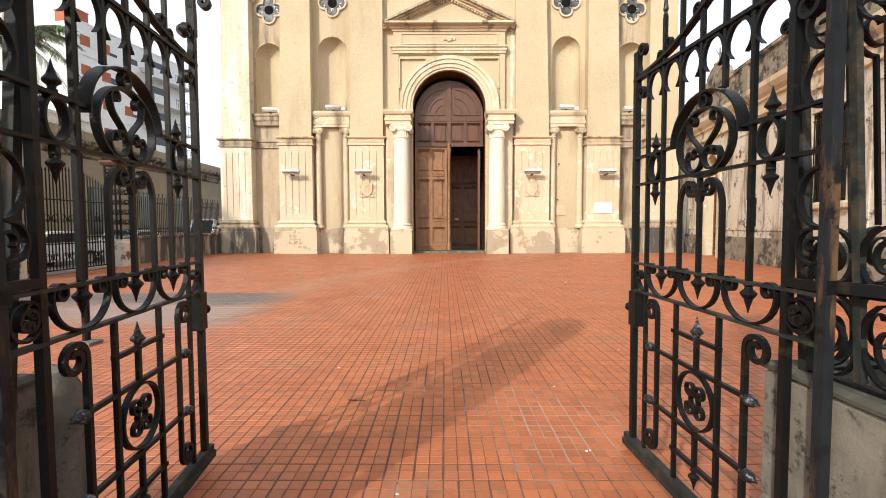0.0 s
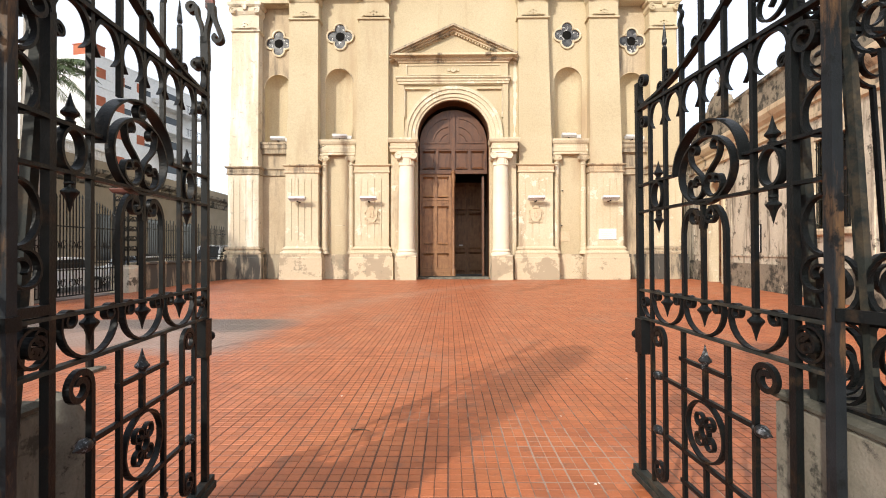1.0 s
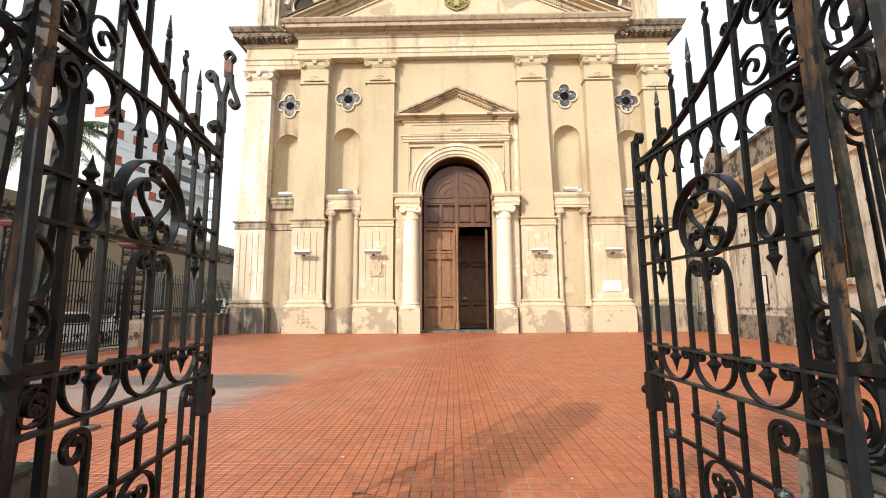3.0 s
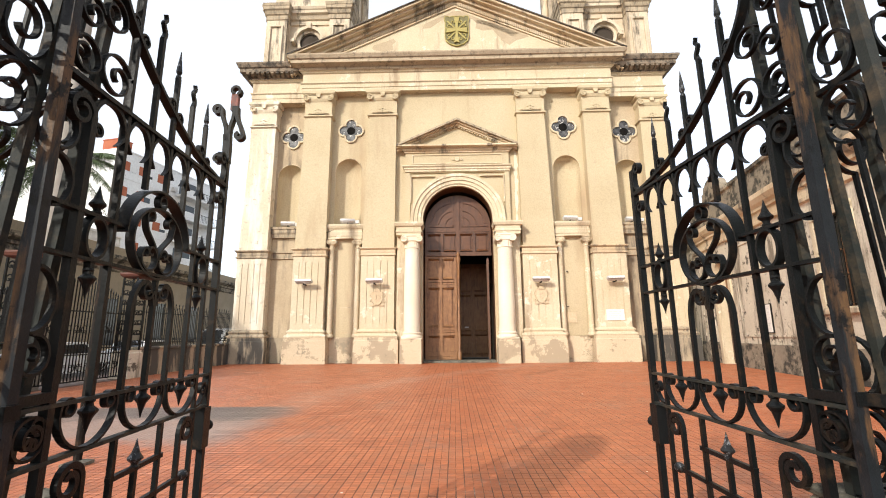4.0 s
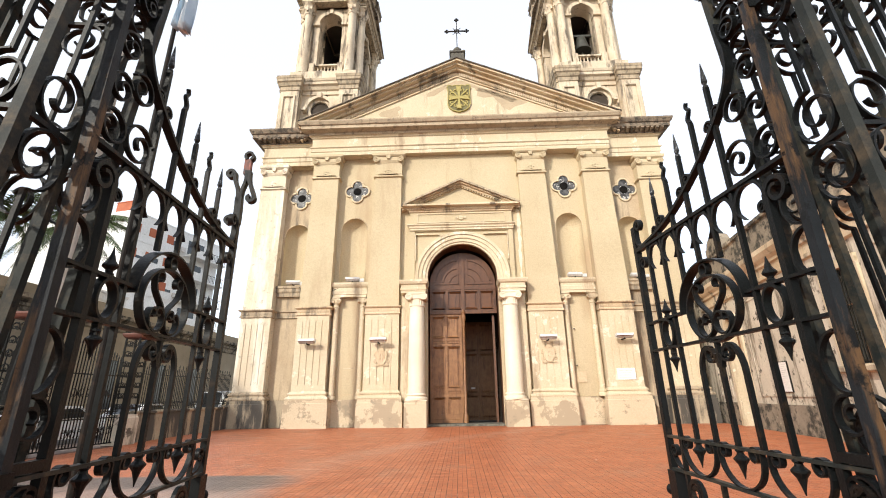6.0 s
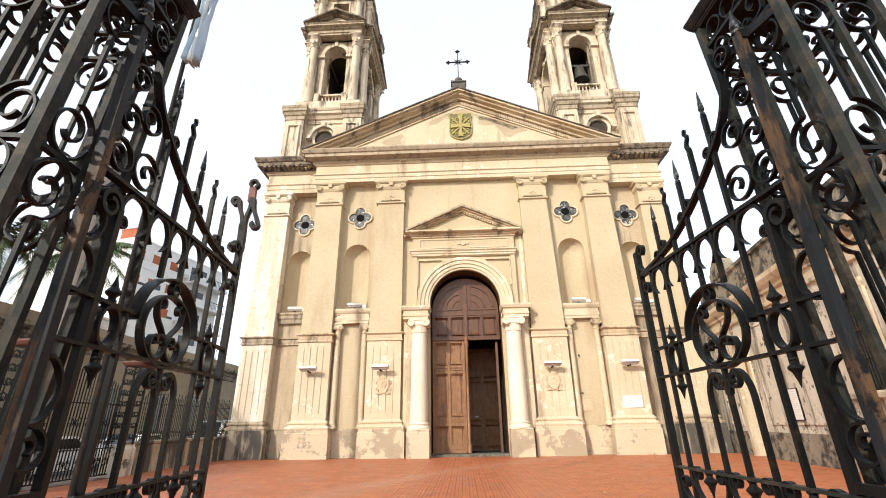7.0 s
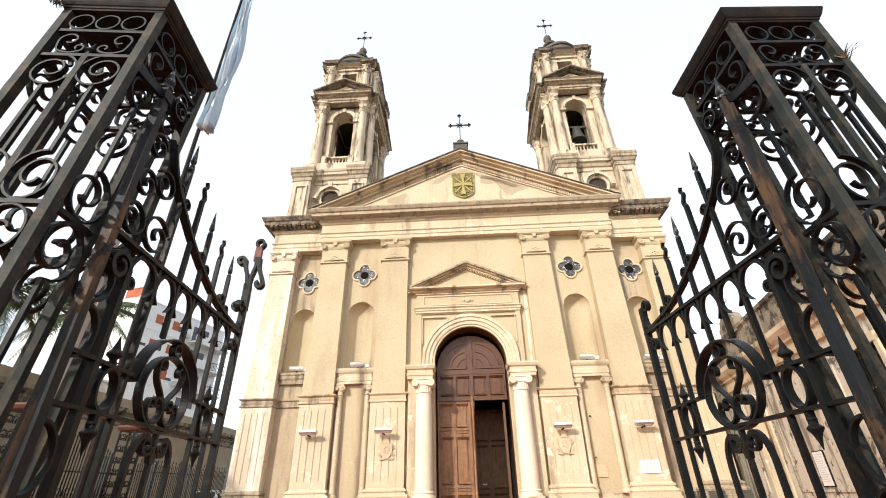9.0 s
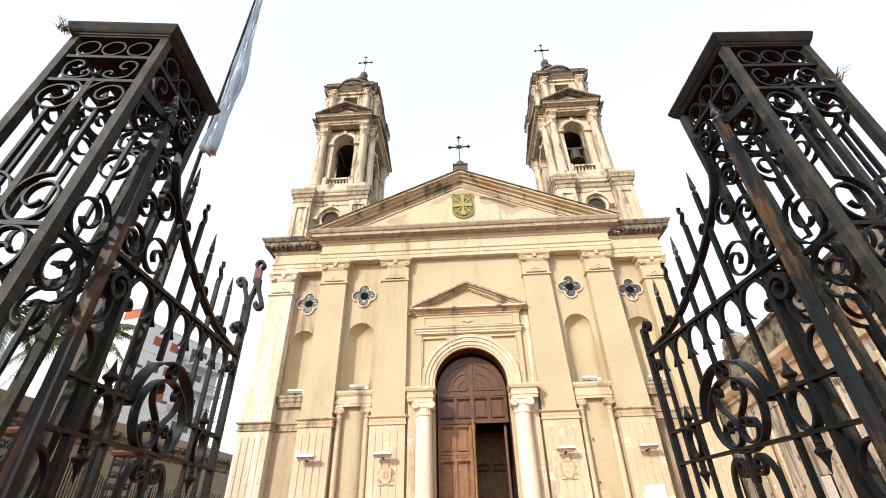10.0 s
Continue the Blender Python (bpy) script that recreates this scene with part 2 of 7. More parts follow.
HOUSE = surface("worn_house_render", (0.64, 0.575, 0.465), (0.49, 0.425, 0.33), 0.93, 1.1, 16, 0.9, 0.4, stain=(0.20, 0.165, 0.122), stain_scale=1.7, stain_low=0.505, streak=True, edge=0.10, second=((0.11, 0.092, 0.07), 1.9, 0.555, 0.06))
HOUSE_DARK = surface("damp_house_base", (0.30, 0.25, 0.185), (0.19, 0.16, 0.12), 0.95, 1.3, 18, 0.9, 0.5, stain=(0.042, 0.038, 0.03), stain_scale=1.8, stain_low=0.47, edge=0.10, second=((0.42, 0.36, 0.27), 1.3, 0.60, 0.05))
LAMPGREY = surface("lamp_housing", (0.62, 0.60, 0.57), (0.5, 0.48, 0.46), 0.45, 8, 60, 0.5, 0.05)
WHITE = surface("white_paint", (0.80, 0.78, 0.74), (0.74, 0.72, 0.68), 0.6, 3, 40, 0.5, 0.03)
GREYWALL = surface("street_house_render", (0.36, 0.30, 0.22), (0.29, 0.24, 0.17), 0.93, 0.8, 16, 0.8, 0.25, stain=(0.18, 0.15, 0.11), stain_scale=0.7, stain_low=0.55, streak=True)
APTWHITE = surface("apartment_white", (0.78, 0.78, 0.77), (0.72, 0.72, 0.71), 0.85, 0.2, 6, 0.7, 0.03)
BRICKRED = surface("terracotta_panel", (0.42, 0.13, 0.06), (0.36, 0.1, 0.05), 0.85, 1, 12, 0.7, 0.1)
GOLD = surface("gilded_crest", (0.40, 0.33, 0.10), (0.31, 0.25, 0.075), 0.65, 4, 30, 0.9, 0.2, stain=(0.17, 0.14, 0.06), stain_scale=3.0, stain_low=0.56)
CRESTDARK = surface("crest_field", (0.20, 0.175, 0.075), (0.14, 0.125, 0.06), 0.8, 4, 30, 0.9, 0.2)
BRONZE = surface("bell_bronze", (0.10, 0.10, 0.085), (0.06, 0.065, 0.055), 0.5, 3, 30, 0.8, 0.1, metal=0.6)
FLAGBLUE = surface("flag_light_blue", (0.42, 0.53, 0.62), (0.37, 0.48, 0.58), 0.8, 3, 80, 0.4, 0.03)
FLAGWHITE = surface("flag_white", (0.68, 0.69, 0.70), (0.62, 0.63, 0.65), 0.8, 3, 80, 0.4, 0.03)
PALMLEAF = surface("palm_leaf", (0.075, 0.11, 0.035), (0.05, 0.08, 0.025), 0.6, 6, 30, 0.8, 0.0, island=0.35)
PALMBARK = surface("palm_trunk", (0.34, 0.31, 0.27), (0.26, 0.235, 0.2), 0.95, 3, 40, 0.9, 0.4)
CARWHITE = surface("white_car_paint", (0.78, 0.79, 0.80), (0.74, 0.75, 0.76), 0.25, 1, 20, 0.3, 0.0)
RUBBER = surface("rubber", (0.02, 0.02, 0.02), (0.015, 0.015, 0.015), 0.85, 8, 60, 0.5, 0.1)
REDDOOR = surface("red_brown_door", (0.13, 0.045, 0.03), (0.09, 0.03, 0.02), 0.55, 4, 40, 0.8, 0.1)
DRYGRASS = surface("dry_grass", (0.13, 0.105, 0.06), (0.08, 0.065, 0.04), 0.9, 20, 80, 0.5, 0.0)
BOARDBACK = surface("plain_bars", (0.25, 0.25, 0.26), (0.2, 0.2, 0.21), 0.8, 8, 60, 0.4, 0.0)

GLASS = bpy.data.materials.new("dark_glass")
GLASS.use_nodes = True
_g = GLASS.node_tree.nodes["Principled BSDF"]
_g.inputs["Base Color"].default_value = (0.03, 0.035, 0.04, 1)
_g.inputs["Roughness"].default_value = 0.08


# ---- mesh building ----
class Geo:
    def __init__(self):
        self.v, self.f = [], []

    def add(self, verts, faces):
        k = len(self.v)
        self.v += [tuple(p) for p in verts]
        self.f += [tuple(k + i for i in f) for f in faces]
        return self

    def box(self, x0, x1, y0, y1, z0, z1):
        return self.add([(x, y, z) for z in (z0, z1) for x, y in ((x0, y0), (x1, y0), (x1, y1), (x0, y1))],
                        [(3, 2, 1, 0), (4, 5, 6, 7), (0, 1, 5, 4), (1, 2, 6, 5), (2, 3, 7, 6), (3, 0, 4, 7)])

    def prism(self, poly, a, b, axis="y"):
        """A polygon of pairs, pushed along an axis from a to b: (x, z) along y, (y, z) along x, (x, y) along z."""
        n = len(poly)
        put = {"y": lambda p, c: (p[0], c, p[1]), "x": lambda p, c: (c, p[0], p[1]), "z": lambda p, c: (p[0], p[1], c)}[axis]
        verts = [put(p, a) for p in poly] + [put(p, b) for p in poly]
        faces = [tuple(range(n)), tuple(range(2 * n - 1, n - 1, -1))] + [(i, i + n, (i + 1) % n + n, (i + 1) % n) for i in range(n)]
        return self.add(verts, faces)

    def courses(self, x0, x1, y0, y1, profile, back=True):
        """Mouldings round a rectangle: rings of (out, z). With back, the rear face stays flat at y1."""
        verts, faces = [], []
        for o, z in profile:
            yb = y1 if back else y1 + o
            verts += [(x0 - o, y0 - o, z), (x1 + o, y0 - o, z), (x1 + o, yb, z), (x0 - o, yb, z)]
        for i in range(len(profile) - 1):
            k = 4 * i
            faces += [(k + j, k + (j + 1) % 4, k + 4 + (j + 1) % 4, k + 4 + j) for j in range(4)]
        e = 4 * (len(profile) - 1)
        return self.add(verts, faces + [(3, 2, 1, 0), (e, e + 1, e + 2, e + 3)])

    def lathe(self, cx, cy, profile, n=16, a0=0.0, a1=360.0):
        full = abs(a1 - a0) >= 359.9
        m = n if full else n + 1
        verts = [(cx + r * math.cos(radians(a0 + (a1 - a0) * i / n)), cy + r * math.sin(radians(a0 + (a1 - a0) * i / n)), z)
                 for r, z in profile for i in range(m)]
        faces = []
        for j in range(len(profile) - 1):
            for i in range(n):
                i2 = (i + 1) % m
                faces.append((j * m + i, j * m + i2, (j + 1) * m + i2, (j + 1) * m + i))
        if full:
            faces += [tuple(range(m - 1, -1, -1)), tuple((len(profile) - 1) * m + i for i in range(m))]
        return self.add(verts, faces)

    def arch(self, cx, cz, r0, r1, y0, y1, a0=0.0, a1=180.0, n=24):
        """A ring segment in the xz plane, pushed from y0 to y1."""
        verts, faces = [], []
        for i in range(n + 1):
            a = radians(a0 + (a1 - a0) * i / n)
            c, s = math.cos(a), math.sin(a)
            verts += [(cx + r0 * c, y0, cz + r0 * s), (cx + r1 * c, y0, cz + r1 * s), (cx + r1 * c, y1, cz + r1 * s), (cx + r0 * c, y1, cz + r0 * s)]
        closed = abs(a1 - a0) >= 359.9
        for i in range(n):
            k, q = 4 * i, 4 * (i + 1)
            faces += [(k + j, k + (j + 1) % 4, q + (j + 1) % 4, q + j) for j in range(4)]
        if not closed:
            faces += [(3, 2, 1, 0), (4 * n, 4 * n + 1, 4 * n + 2, 4 * n + 3)]
        return self.add(verts, faces)

    def sweep(self, pts, th, w, taper=1.0, closed=False):
        """A flat bar along points (x, z) in the plane y = 0: th thick in the plane, w deep across it."""
        n = len(pts)
        verts, faces = [], []
        for i, (x, z) in enumerate(pts):
            a = pts[i - 1] if (i > 0 or closed) else pts[i]
            b = pts[(i + 1) % n] if (i < n - 1 or closed) else pts[i]
            tx, tz = b[0] - a[0], b[1] - a[1]
            ln = math.hypot(tx, tz) or 1.0
            nx, nz = -tz / ln, tx / ln
            k = 0.15 + 1.1 * math.sin(math.pi * i / max(1, n - 1)) if taper == "ends" else 1.0 + (taper - 1.0) * i / max(1, n - 1)
            h, d = th / 2 * k, w / 2
            verts += [(x - nx * h, -d, z - nz * h), (x + nx * h, -d, z + nz * h), (x + nx * h, d, z + nz * h), (x - nx * h, d, z - nz * h)]
        for i in range(n if closed else n - 1):
            k, q = 4 * i, 4 * ((i + 1) % n)
            faces += [(k + j, k + (j + 1) % 4, q + (j + 1) % 4, q + j) for j in range(4)]
        if not closed:
            faces += [(3, 2, 1, 0), (4 * n - 4, 4 * n - 3, 4 * n - 2, 4 * n - 1)]
        return self.add(verts, faces)

    def tube(self, pts, r0, r1, n=8):
        """A round bar along 3D points."""
        verts, faces = [], []
        P = [Vector(p) for p in pts]
        for i, p in enumerate(P):
            t = (P[min(i + 1, len(P) - 1)] - P[max(i - 1, 0)]).normalized()
            side = t.orthogonal().normalized() if abs(t.z) > 0.9 else t.cross(Vector((0, 0, 1))).normalized()
            if abs(t.z) > 0.9:
                side = Vector((1, 0, 0)) - t * t.x
                side.normalize()
            up = side.cross(t)
            r = r0 + (r1 - r0) * i / max(1, len(P) - 1)
            verts += [p + (side * math.cos(2 * math.pi * j / n) + up * math.sin(2 * math.pi * j / n)) * r for j in range(n)]
        for i in range(len(P) - 1):
            faces += [(i * n + j, i * n + (j + 1) % n, (i + 1) * n + (j + 1) % n, (i + 1) * n + j) for j in range(n)]
        e = (len(P) - 1) * n
        return self.add(verts, faces + [tuple(range(n - 1, -1, -1)), tuple(e + j for j in range(n))])

    def turn(self, m, start=0):
        self.v[start:] = [tuple(m @ Vector(p)) for p in self.v[start:]]
        return self

    def mesh(self, name, mat, smooth=False):
        me = bpy.data.meshes.new(name)
        me.from_pydata(self.v, [], self.f)
        me.materials.append(mat)
        bm = bmesh.new()
        bm.from_mesh(me)
        bmesh.ops.recalc_face_normals(bm, faces=bm.faces)
        bm.to_mesh(me)
        bm.free()
        if smooth:
            me.shade_smooth()
            me.set_sharp_from_angle(angle=radians(40))
        return me


def part(name, geo, mat, parent, label="", smooth=False):
    ob = new(name, geo.mesh(name, mat, smooth))
    ob.parent = parent
    return tagged(ob, label)


def thing(name, x, y, z, label, category, group="", turn=0.0):
    ob = new(name)
    ob.empty_display_size = 0.2
    ob.matrix_basis = pose(x, y, z, 0, 0, turn)
    return tagged(ob, label, category, group)


def single(name, geo, mat, label="", category="", group="", kind="", smooth=False):
    return tagged(new(name, geo.mesh(name, mat, smooth)), label, category, group, kind)


# ---- ground ----
ground = single("ground", Geo().add([(-400, -400, -0.12), (400, -400, -0.12), (400, 400, -0.12), (-400, 400, -0.12)], [(0, 1, 2, 3)]), EARTH,
                "dark asphalt and earth ground reaching the horizon", "ground", kind="structure")
CELL = 0.09
floor = single("floor", Geo().box(-12.75, 13.6, -30, 3.2, -0.11, 0.0), GROUT, "terracotta-tiled church forecourt with grey joints", "floor", kind="structure")


def tile_field(x0, x1, y0, y1, skip, size=CELL, gap=0.012, rise=0.003, jitter=0.0006):
    """Square cells, four to a tile: open joints round each tile, a fine groove across it; one mesh."""
    nx, ny = int((x1 - x0) / size), int((y1 - y0) / size)
    rng = np.random.default_rng(4)
    ii, jj = (k.ravel() for k in np.meshgrid(np.arange(nx), np.arange(ny), indexing="ij"))
    xs, ys = x0 + size * ii, y0 + size * jj
    keep = ~skip(xs + size / 2, ys + size / 2)
    ii, jj, xs, ys = ii[keep], jj[keep], xs[keep], ys[keep]
    n = len(xs)
    slab = rng.uniform(-jitter, jitter, ((nx + 2) // 2, (ny + 2) // 2))
    top = rise + slab[ii // 2, jj // 2]
    wide, fine, s = gap / 2, 0.0028, 0.0012
    drift = rng.uniform(-0.0012, 0.0012, (4, n))
    lx = np.where(ii % 2 == 0, wide, fine) + drift[0]
    rx = size - np.where(ii % 2 == 1, wide, fine) + drift[1]
    ly0 = np.where(jj % 2 == 0, wide, fine) + drift[2]
    ly1 = size - np.where(jj % 2 == 1, wide, fine) + drift[3]
    v = np.empty((n, 8, 3))
    for j, (cx, cy, ex, ey) in enumerate(((lx, ly0, 1, 1), (rx, ly0, -1, 1), (rx, ly1, -1, -1), (lx, ly1, 1, -1))):
        v[:, j, 0], v[:, j, 1], v[:, j, 2] = xs + cx, ys + cy, 0.0005
        v[:, j + 4, 0], v[:, j + 4, 1], v[:, j + 4, 2] = xs + cx + ex * s, ys + cy + ey * s, top
    f = np.array([(4, 5, 6, 7), (0, 1, 5, 4), (1, 2, 6, 5), (2, 3, 7, 6), (3, 0, 4, 7)])
    faces = (np.arange(n)[:, None, None] * 8 + f[None]).reshape(-1, 4)
    return v.reshape(-1, 3), faces


def grid_mesh(name, verts, faces, mat):
    me = bpy.data.meshes.new(name)
    me.vertices.add(len(verts))
    me.vertices.foreach_set("co", verts.astype(np.float32).ravel())
    me.loops.add(faces.size)
    me.loops.foreach_set("vertex_index", faces.astype(np.int32).ravel())
    me.polygons.add(len(faces))
    me.polygons.foreach_set("loop_start", np.arange(0, faces.size, 4, dtype=np.int32))
    me.update(calc_edges=True)
    me.shade_flat()
    me.materials.append(mat)
    return me


def near_zone(x, y):
    return (x > -0.99) & (x < 0.09) & (y > -21.96) & (y < -19.71)


# ---- church ----
church = thing("church", 0, 0, 0, "cream-yellow plastered twin-towered church facade with pilasters, niches and weathered cornices", "church")


def arched_panel(g, x0, x1, z0, z1, cx, hw, zb, zs, y, n=20):
    """A flat wall face with a round-headed hole."""
    top = []
    for i in range(n + 1):
        a = math.pi - math.pi * i / n
        top.append((cx + hw * math.cos(a), zs + hw * math.sin(a)))
    g.add([(x0, y, z0), (cx - hw, y, z0), (cx - hw, y, z1), (x0, y, z1)], [(0, 1, 2, 3)])
    g.add([(cx + hw, y, z0), (x1, y, z0), (x1, y, z1), (cx + hw, y, z1)], [(0, 1, 2, 3)])
    if zb > z0:
        g.add([(cx - hw, y, z0), (cx + hw, y, z0), (cx + hw, y, zb), (cx - hw, y, zb)], [(0, 1, 2, 3)])
    for i in range(n):
        (xa, za), (xb, zb2) = top[i], top[i + 1]
        g.add([(xa, y, za), (xb, y, zb2), (xb, y, z1), (xa, y, z1)], [(0, 1, 2, 3)])


def niche_shell(cx, hw, zb, zs, y, depth):
    """The hollow of a round-headed niche: half a cylinder under a quarter dome."""
    g = Geo()
    n, m = 16, 8
    ring = [(cx - hw * math.cos(math.pi * i / n), y + depth * math.sin(math.pi * i / n)) for i in range(n + 1)]
    g.add([(x, yy, z) for z in (zb, zs) for x, yy in ring], [(i, i + 1, n + 2 + i, n + 1 + i) for i in range(n)])
    verts, faces = [], []
    for j in range(m + 1):
        e = math.pi / 2 * j / m
        verts += [(cx - hw * math.cos(math.pi * i / n) * math.cos(e), y + depth * math.sin(math.pi * i / n) * math.cos(e), zs + hw * math.sin(e)) for i in range(n + 1)]
    for j in range(m):
        faces += [(j * (n + 1) + i, j * (n + 1) + i + 1, (j + 1) * (n + 1) + i + 1, (j + 1) * (n + 1) + i) for i in range(n)]
    g.add(verts, faces)
    g.add([(x, yy, zb) for x, yy in ring], [tuple(range(n + 1))])
    return g


WALL_TOP = 15.85
WING = 0.45                                  # the wings stand back by this much
BACK, WBACK = 0.22, 0.67                     # wall planes of the middle and of the wings
NICHE_HW, NICHE_B, NICHE_S = 0.77, 7.75, 10.97

for s in (-1, 1):
    for xa, xb, cx, y, zs in ((4.4, 8.3, 6.40, BACK, NICHE_S + 0.06), (8.3, 12.68, 10.0 if s < 0 else 10.12, WBACK, NICHE_S - 0.09)):
        lo, hi = sorted((s * xa, s * xb))
        bay = Geo()
        arched_panel(bay, lo, hi, 0, WALL_TOP, s * cx, NICHE_HW, NICHE_B, zs, y)
        part("wall", bay, PLASTER if y < 0.5 else WINGPLASTER, church)
    for xa, xb, ya, yb in ((8.3, 9.15, 0.0, 0.7), (4.3, 4.42, 0.0, 0.23), (12.6, 12.68, WBACK + 0.01, 14)):
        part("wall_return", Geo().box(min(s * xa, s * xb), max(s * xa, s * xb), ya, yb, 0, WALL_TOP), PLASTER, church)
bay = Geo()
arched_panel(bay, -4.4, 4.4, 0, WALL_TOP, 0, 1.98, 0, 7.9, 0.0, 32)
part("wall", bay, PLASTER, church)
# the mass behind, open at the doorway
core = Geo()
core.box(-12.6, -3.0, 1.35, 16, 0, 17.6).box(3.0, 12.6, 1.35, 16, 0, 17.6).box(-3.0, 3.0, 1.35, 16, 9.9, 17.6)
part("nave_block", core, PLASTER_OLD, church)
# plaster reveal given the dark wood colour to paint in the arch's shade
reveal = Geo()
reveal.arch(0, 7.9, 1.98, 2.2, 0.004, 0.95, 0, 180, 32)
for s in (-1, 1):
    reveal.box(min(s * 1.98, s * 2.2), max(s * 1.98, s * 2.2), 0.004, 0.95, 0, 7.9)
part("door_reveal", reveal, DOORWOOD_AND_SHADE, church, "doorway reveal in dark wood colour, painted for the shade on its plaster")
# vestibule walls coloured dark to stand for the shade indoors
porch = Geo()
porch.box(-3.05, -2.15, 0.96, 7, 0, 10).box(2.15, 3.05, 0.96, 7, 0, 10).box(-3, 3, 6.9, 7.1, 0, 10).box(-3, 3, 0.9, 7, 9.85, 10.1)
part("vestibule", porch, DARK, church)

for s in (-1, 1):
    for cx, y, zs in ((6.40, BACK, NICHE_S + 0.06), (10.0 if s < 0 else 10.12, WBACK, NICHE_S - 0.09)):
        part("niche", niche_shell(s * cx, NICHE_HW, NICHE_B, zs, y, 0.62), PLASTER, church)
        part("niche_rim", Geo().arch(s * cx, zs, NICHE_HW, NICHE_HW + 0.05, y - 0.02, y + 0.03, 0, 180, 20), PLASTER_OLD, church, "thin worn rim round the niche head")


def volute(g, cx, cz, r, y0, y1, way):
    """A scroll end: a spiral band seen from the front, on a round boss."""
    pts = []
    for i in range(31):
        t = i / 30
        a = radians(90 + way * 560 * t)
        pts.append((cx + r * (1 - 0.8 * t) * math.cos(a), cz + r * (1 - 0.8 * t) * math.sin(a)))
    k = len(g.v)
    g.sweep(pts, r * 0.2, y1 - y0 + 0.05)
    g.turn(Matrix.Translation((0, (y0 + y1) / 2, 0)), k)
    g.arch(cx, cz, 0.01, r * 0.9, y0 + 0.02, y1, 0, 360, 14)


def ionic(x0, x1, yf, yb, z0, z1):
    """A pilaster capital: necking with a relief, volutes, abacus."""
    g = Geo()
    h = z1 - z0
    g.courses(x0, x1, yf, yb, [(0.0, z0), (0.10, z0 + 0.03), (0.10, z0 + 0.10), (0.03, z0 + 0.16), (0.03, z0 + 0.62 * h)])
    g.courses(x0, x1, yf, yb, [(0.05, z0 + 0.60 * h), (0.12, z0 + 0.70 * h), (0.10, z0 + 0.84 * h)])
    g.courses(x0, x1, yf, yb, [(0.14, z0 + 0.85 * h), (0.22, z0 + 0.9 * h), (0.22, z1)])
    r = 0.21
    volute(g, x0 + 0.07, z0 + 0.72 * h, r, yf - 0.20, yf + 0.02, 1)
    volute(g, x1 - 0.07, z0 + 0.72 * h, r, yf - 0.20, yf + 0.02, -1)
    c = (x0 + x1) / 2
    for i, (dx, rr) in enumerate(((-0.52, 0.10), (-0.34, 0.13), (0.34, 0.13), (0.52, 0.10), (-0.17, 0.16), (0.17, 0.16), (0, 0.22))):
        g.arch(c + dx, z0 + 0.17, rr * 0.5, rr, yf - 0.11 - 0.008 * i, yf - 0.02, 0, 180, 8)
        g.arch(c + dx, z0 + 0.17, 0.01, rr * 0.3, yf - 0.10, yf - 0.02, 0, 180, 6)
    g.arch(c, z0 + 0.20, 0.27, 0.34, yf - 0.10, yf - 0.02, 10, 170, 10)
    g.arch(c, z0 + 0.42, 0.05, 0.13, yf - 0.12, yf - 0.02, 0, 360, 8)
    g.prism([(c - 0.09, z0 + 0.74 * h), (c + 0.09, z0 + 0.74 * h), (c + 0.14, z0 + 0.88 * h), (c - 0.14, z0 + 0.88 * h)], yf - 0.23, yf - 0.05)
    return g


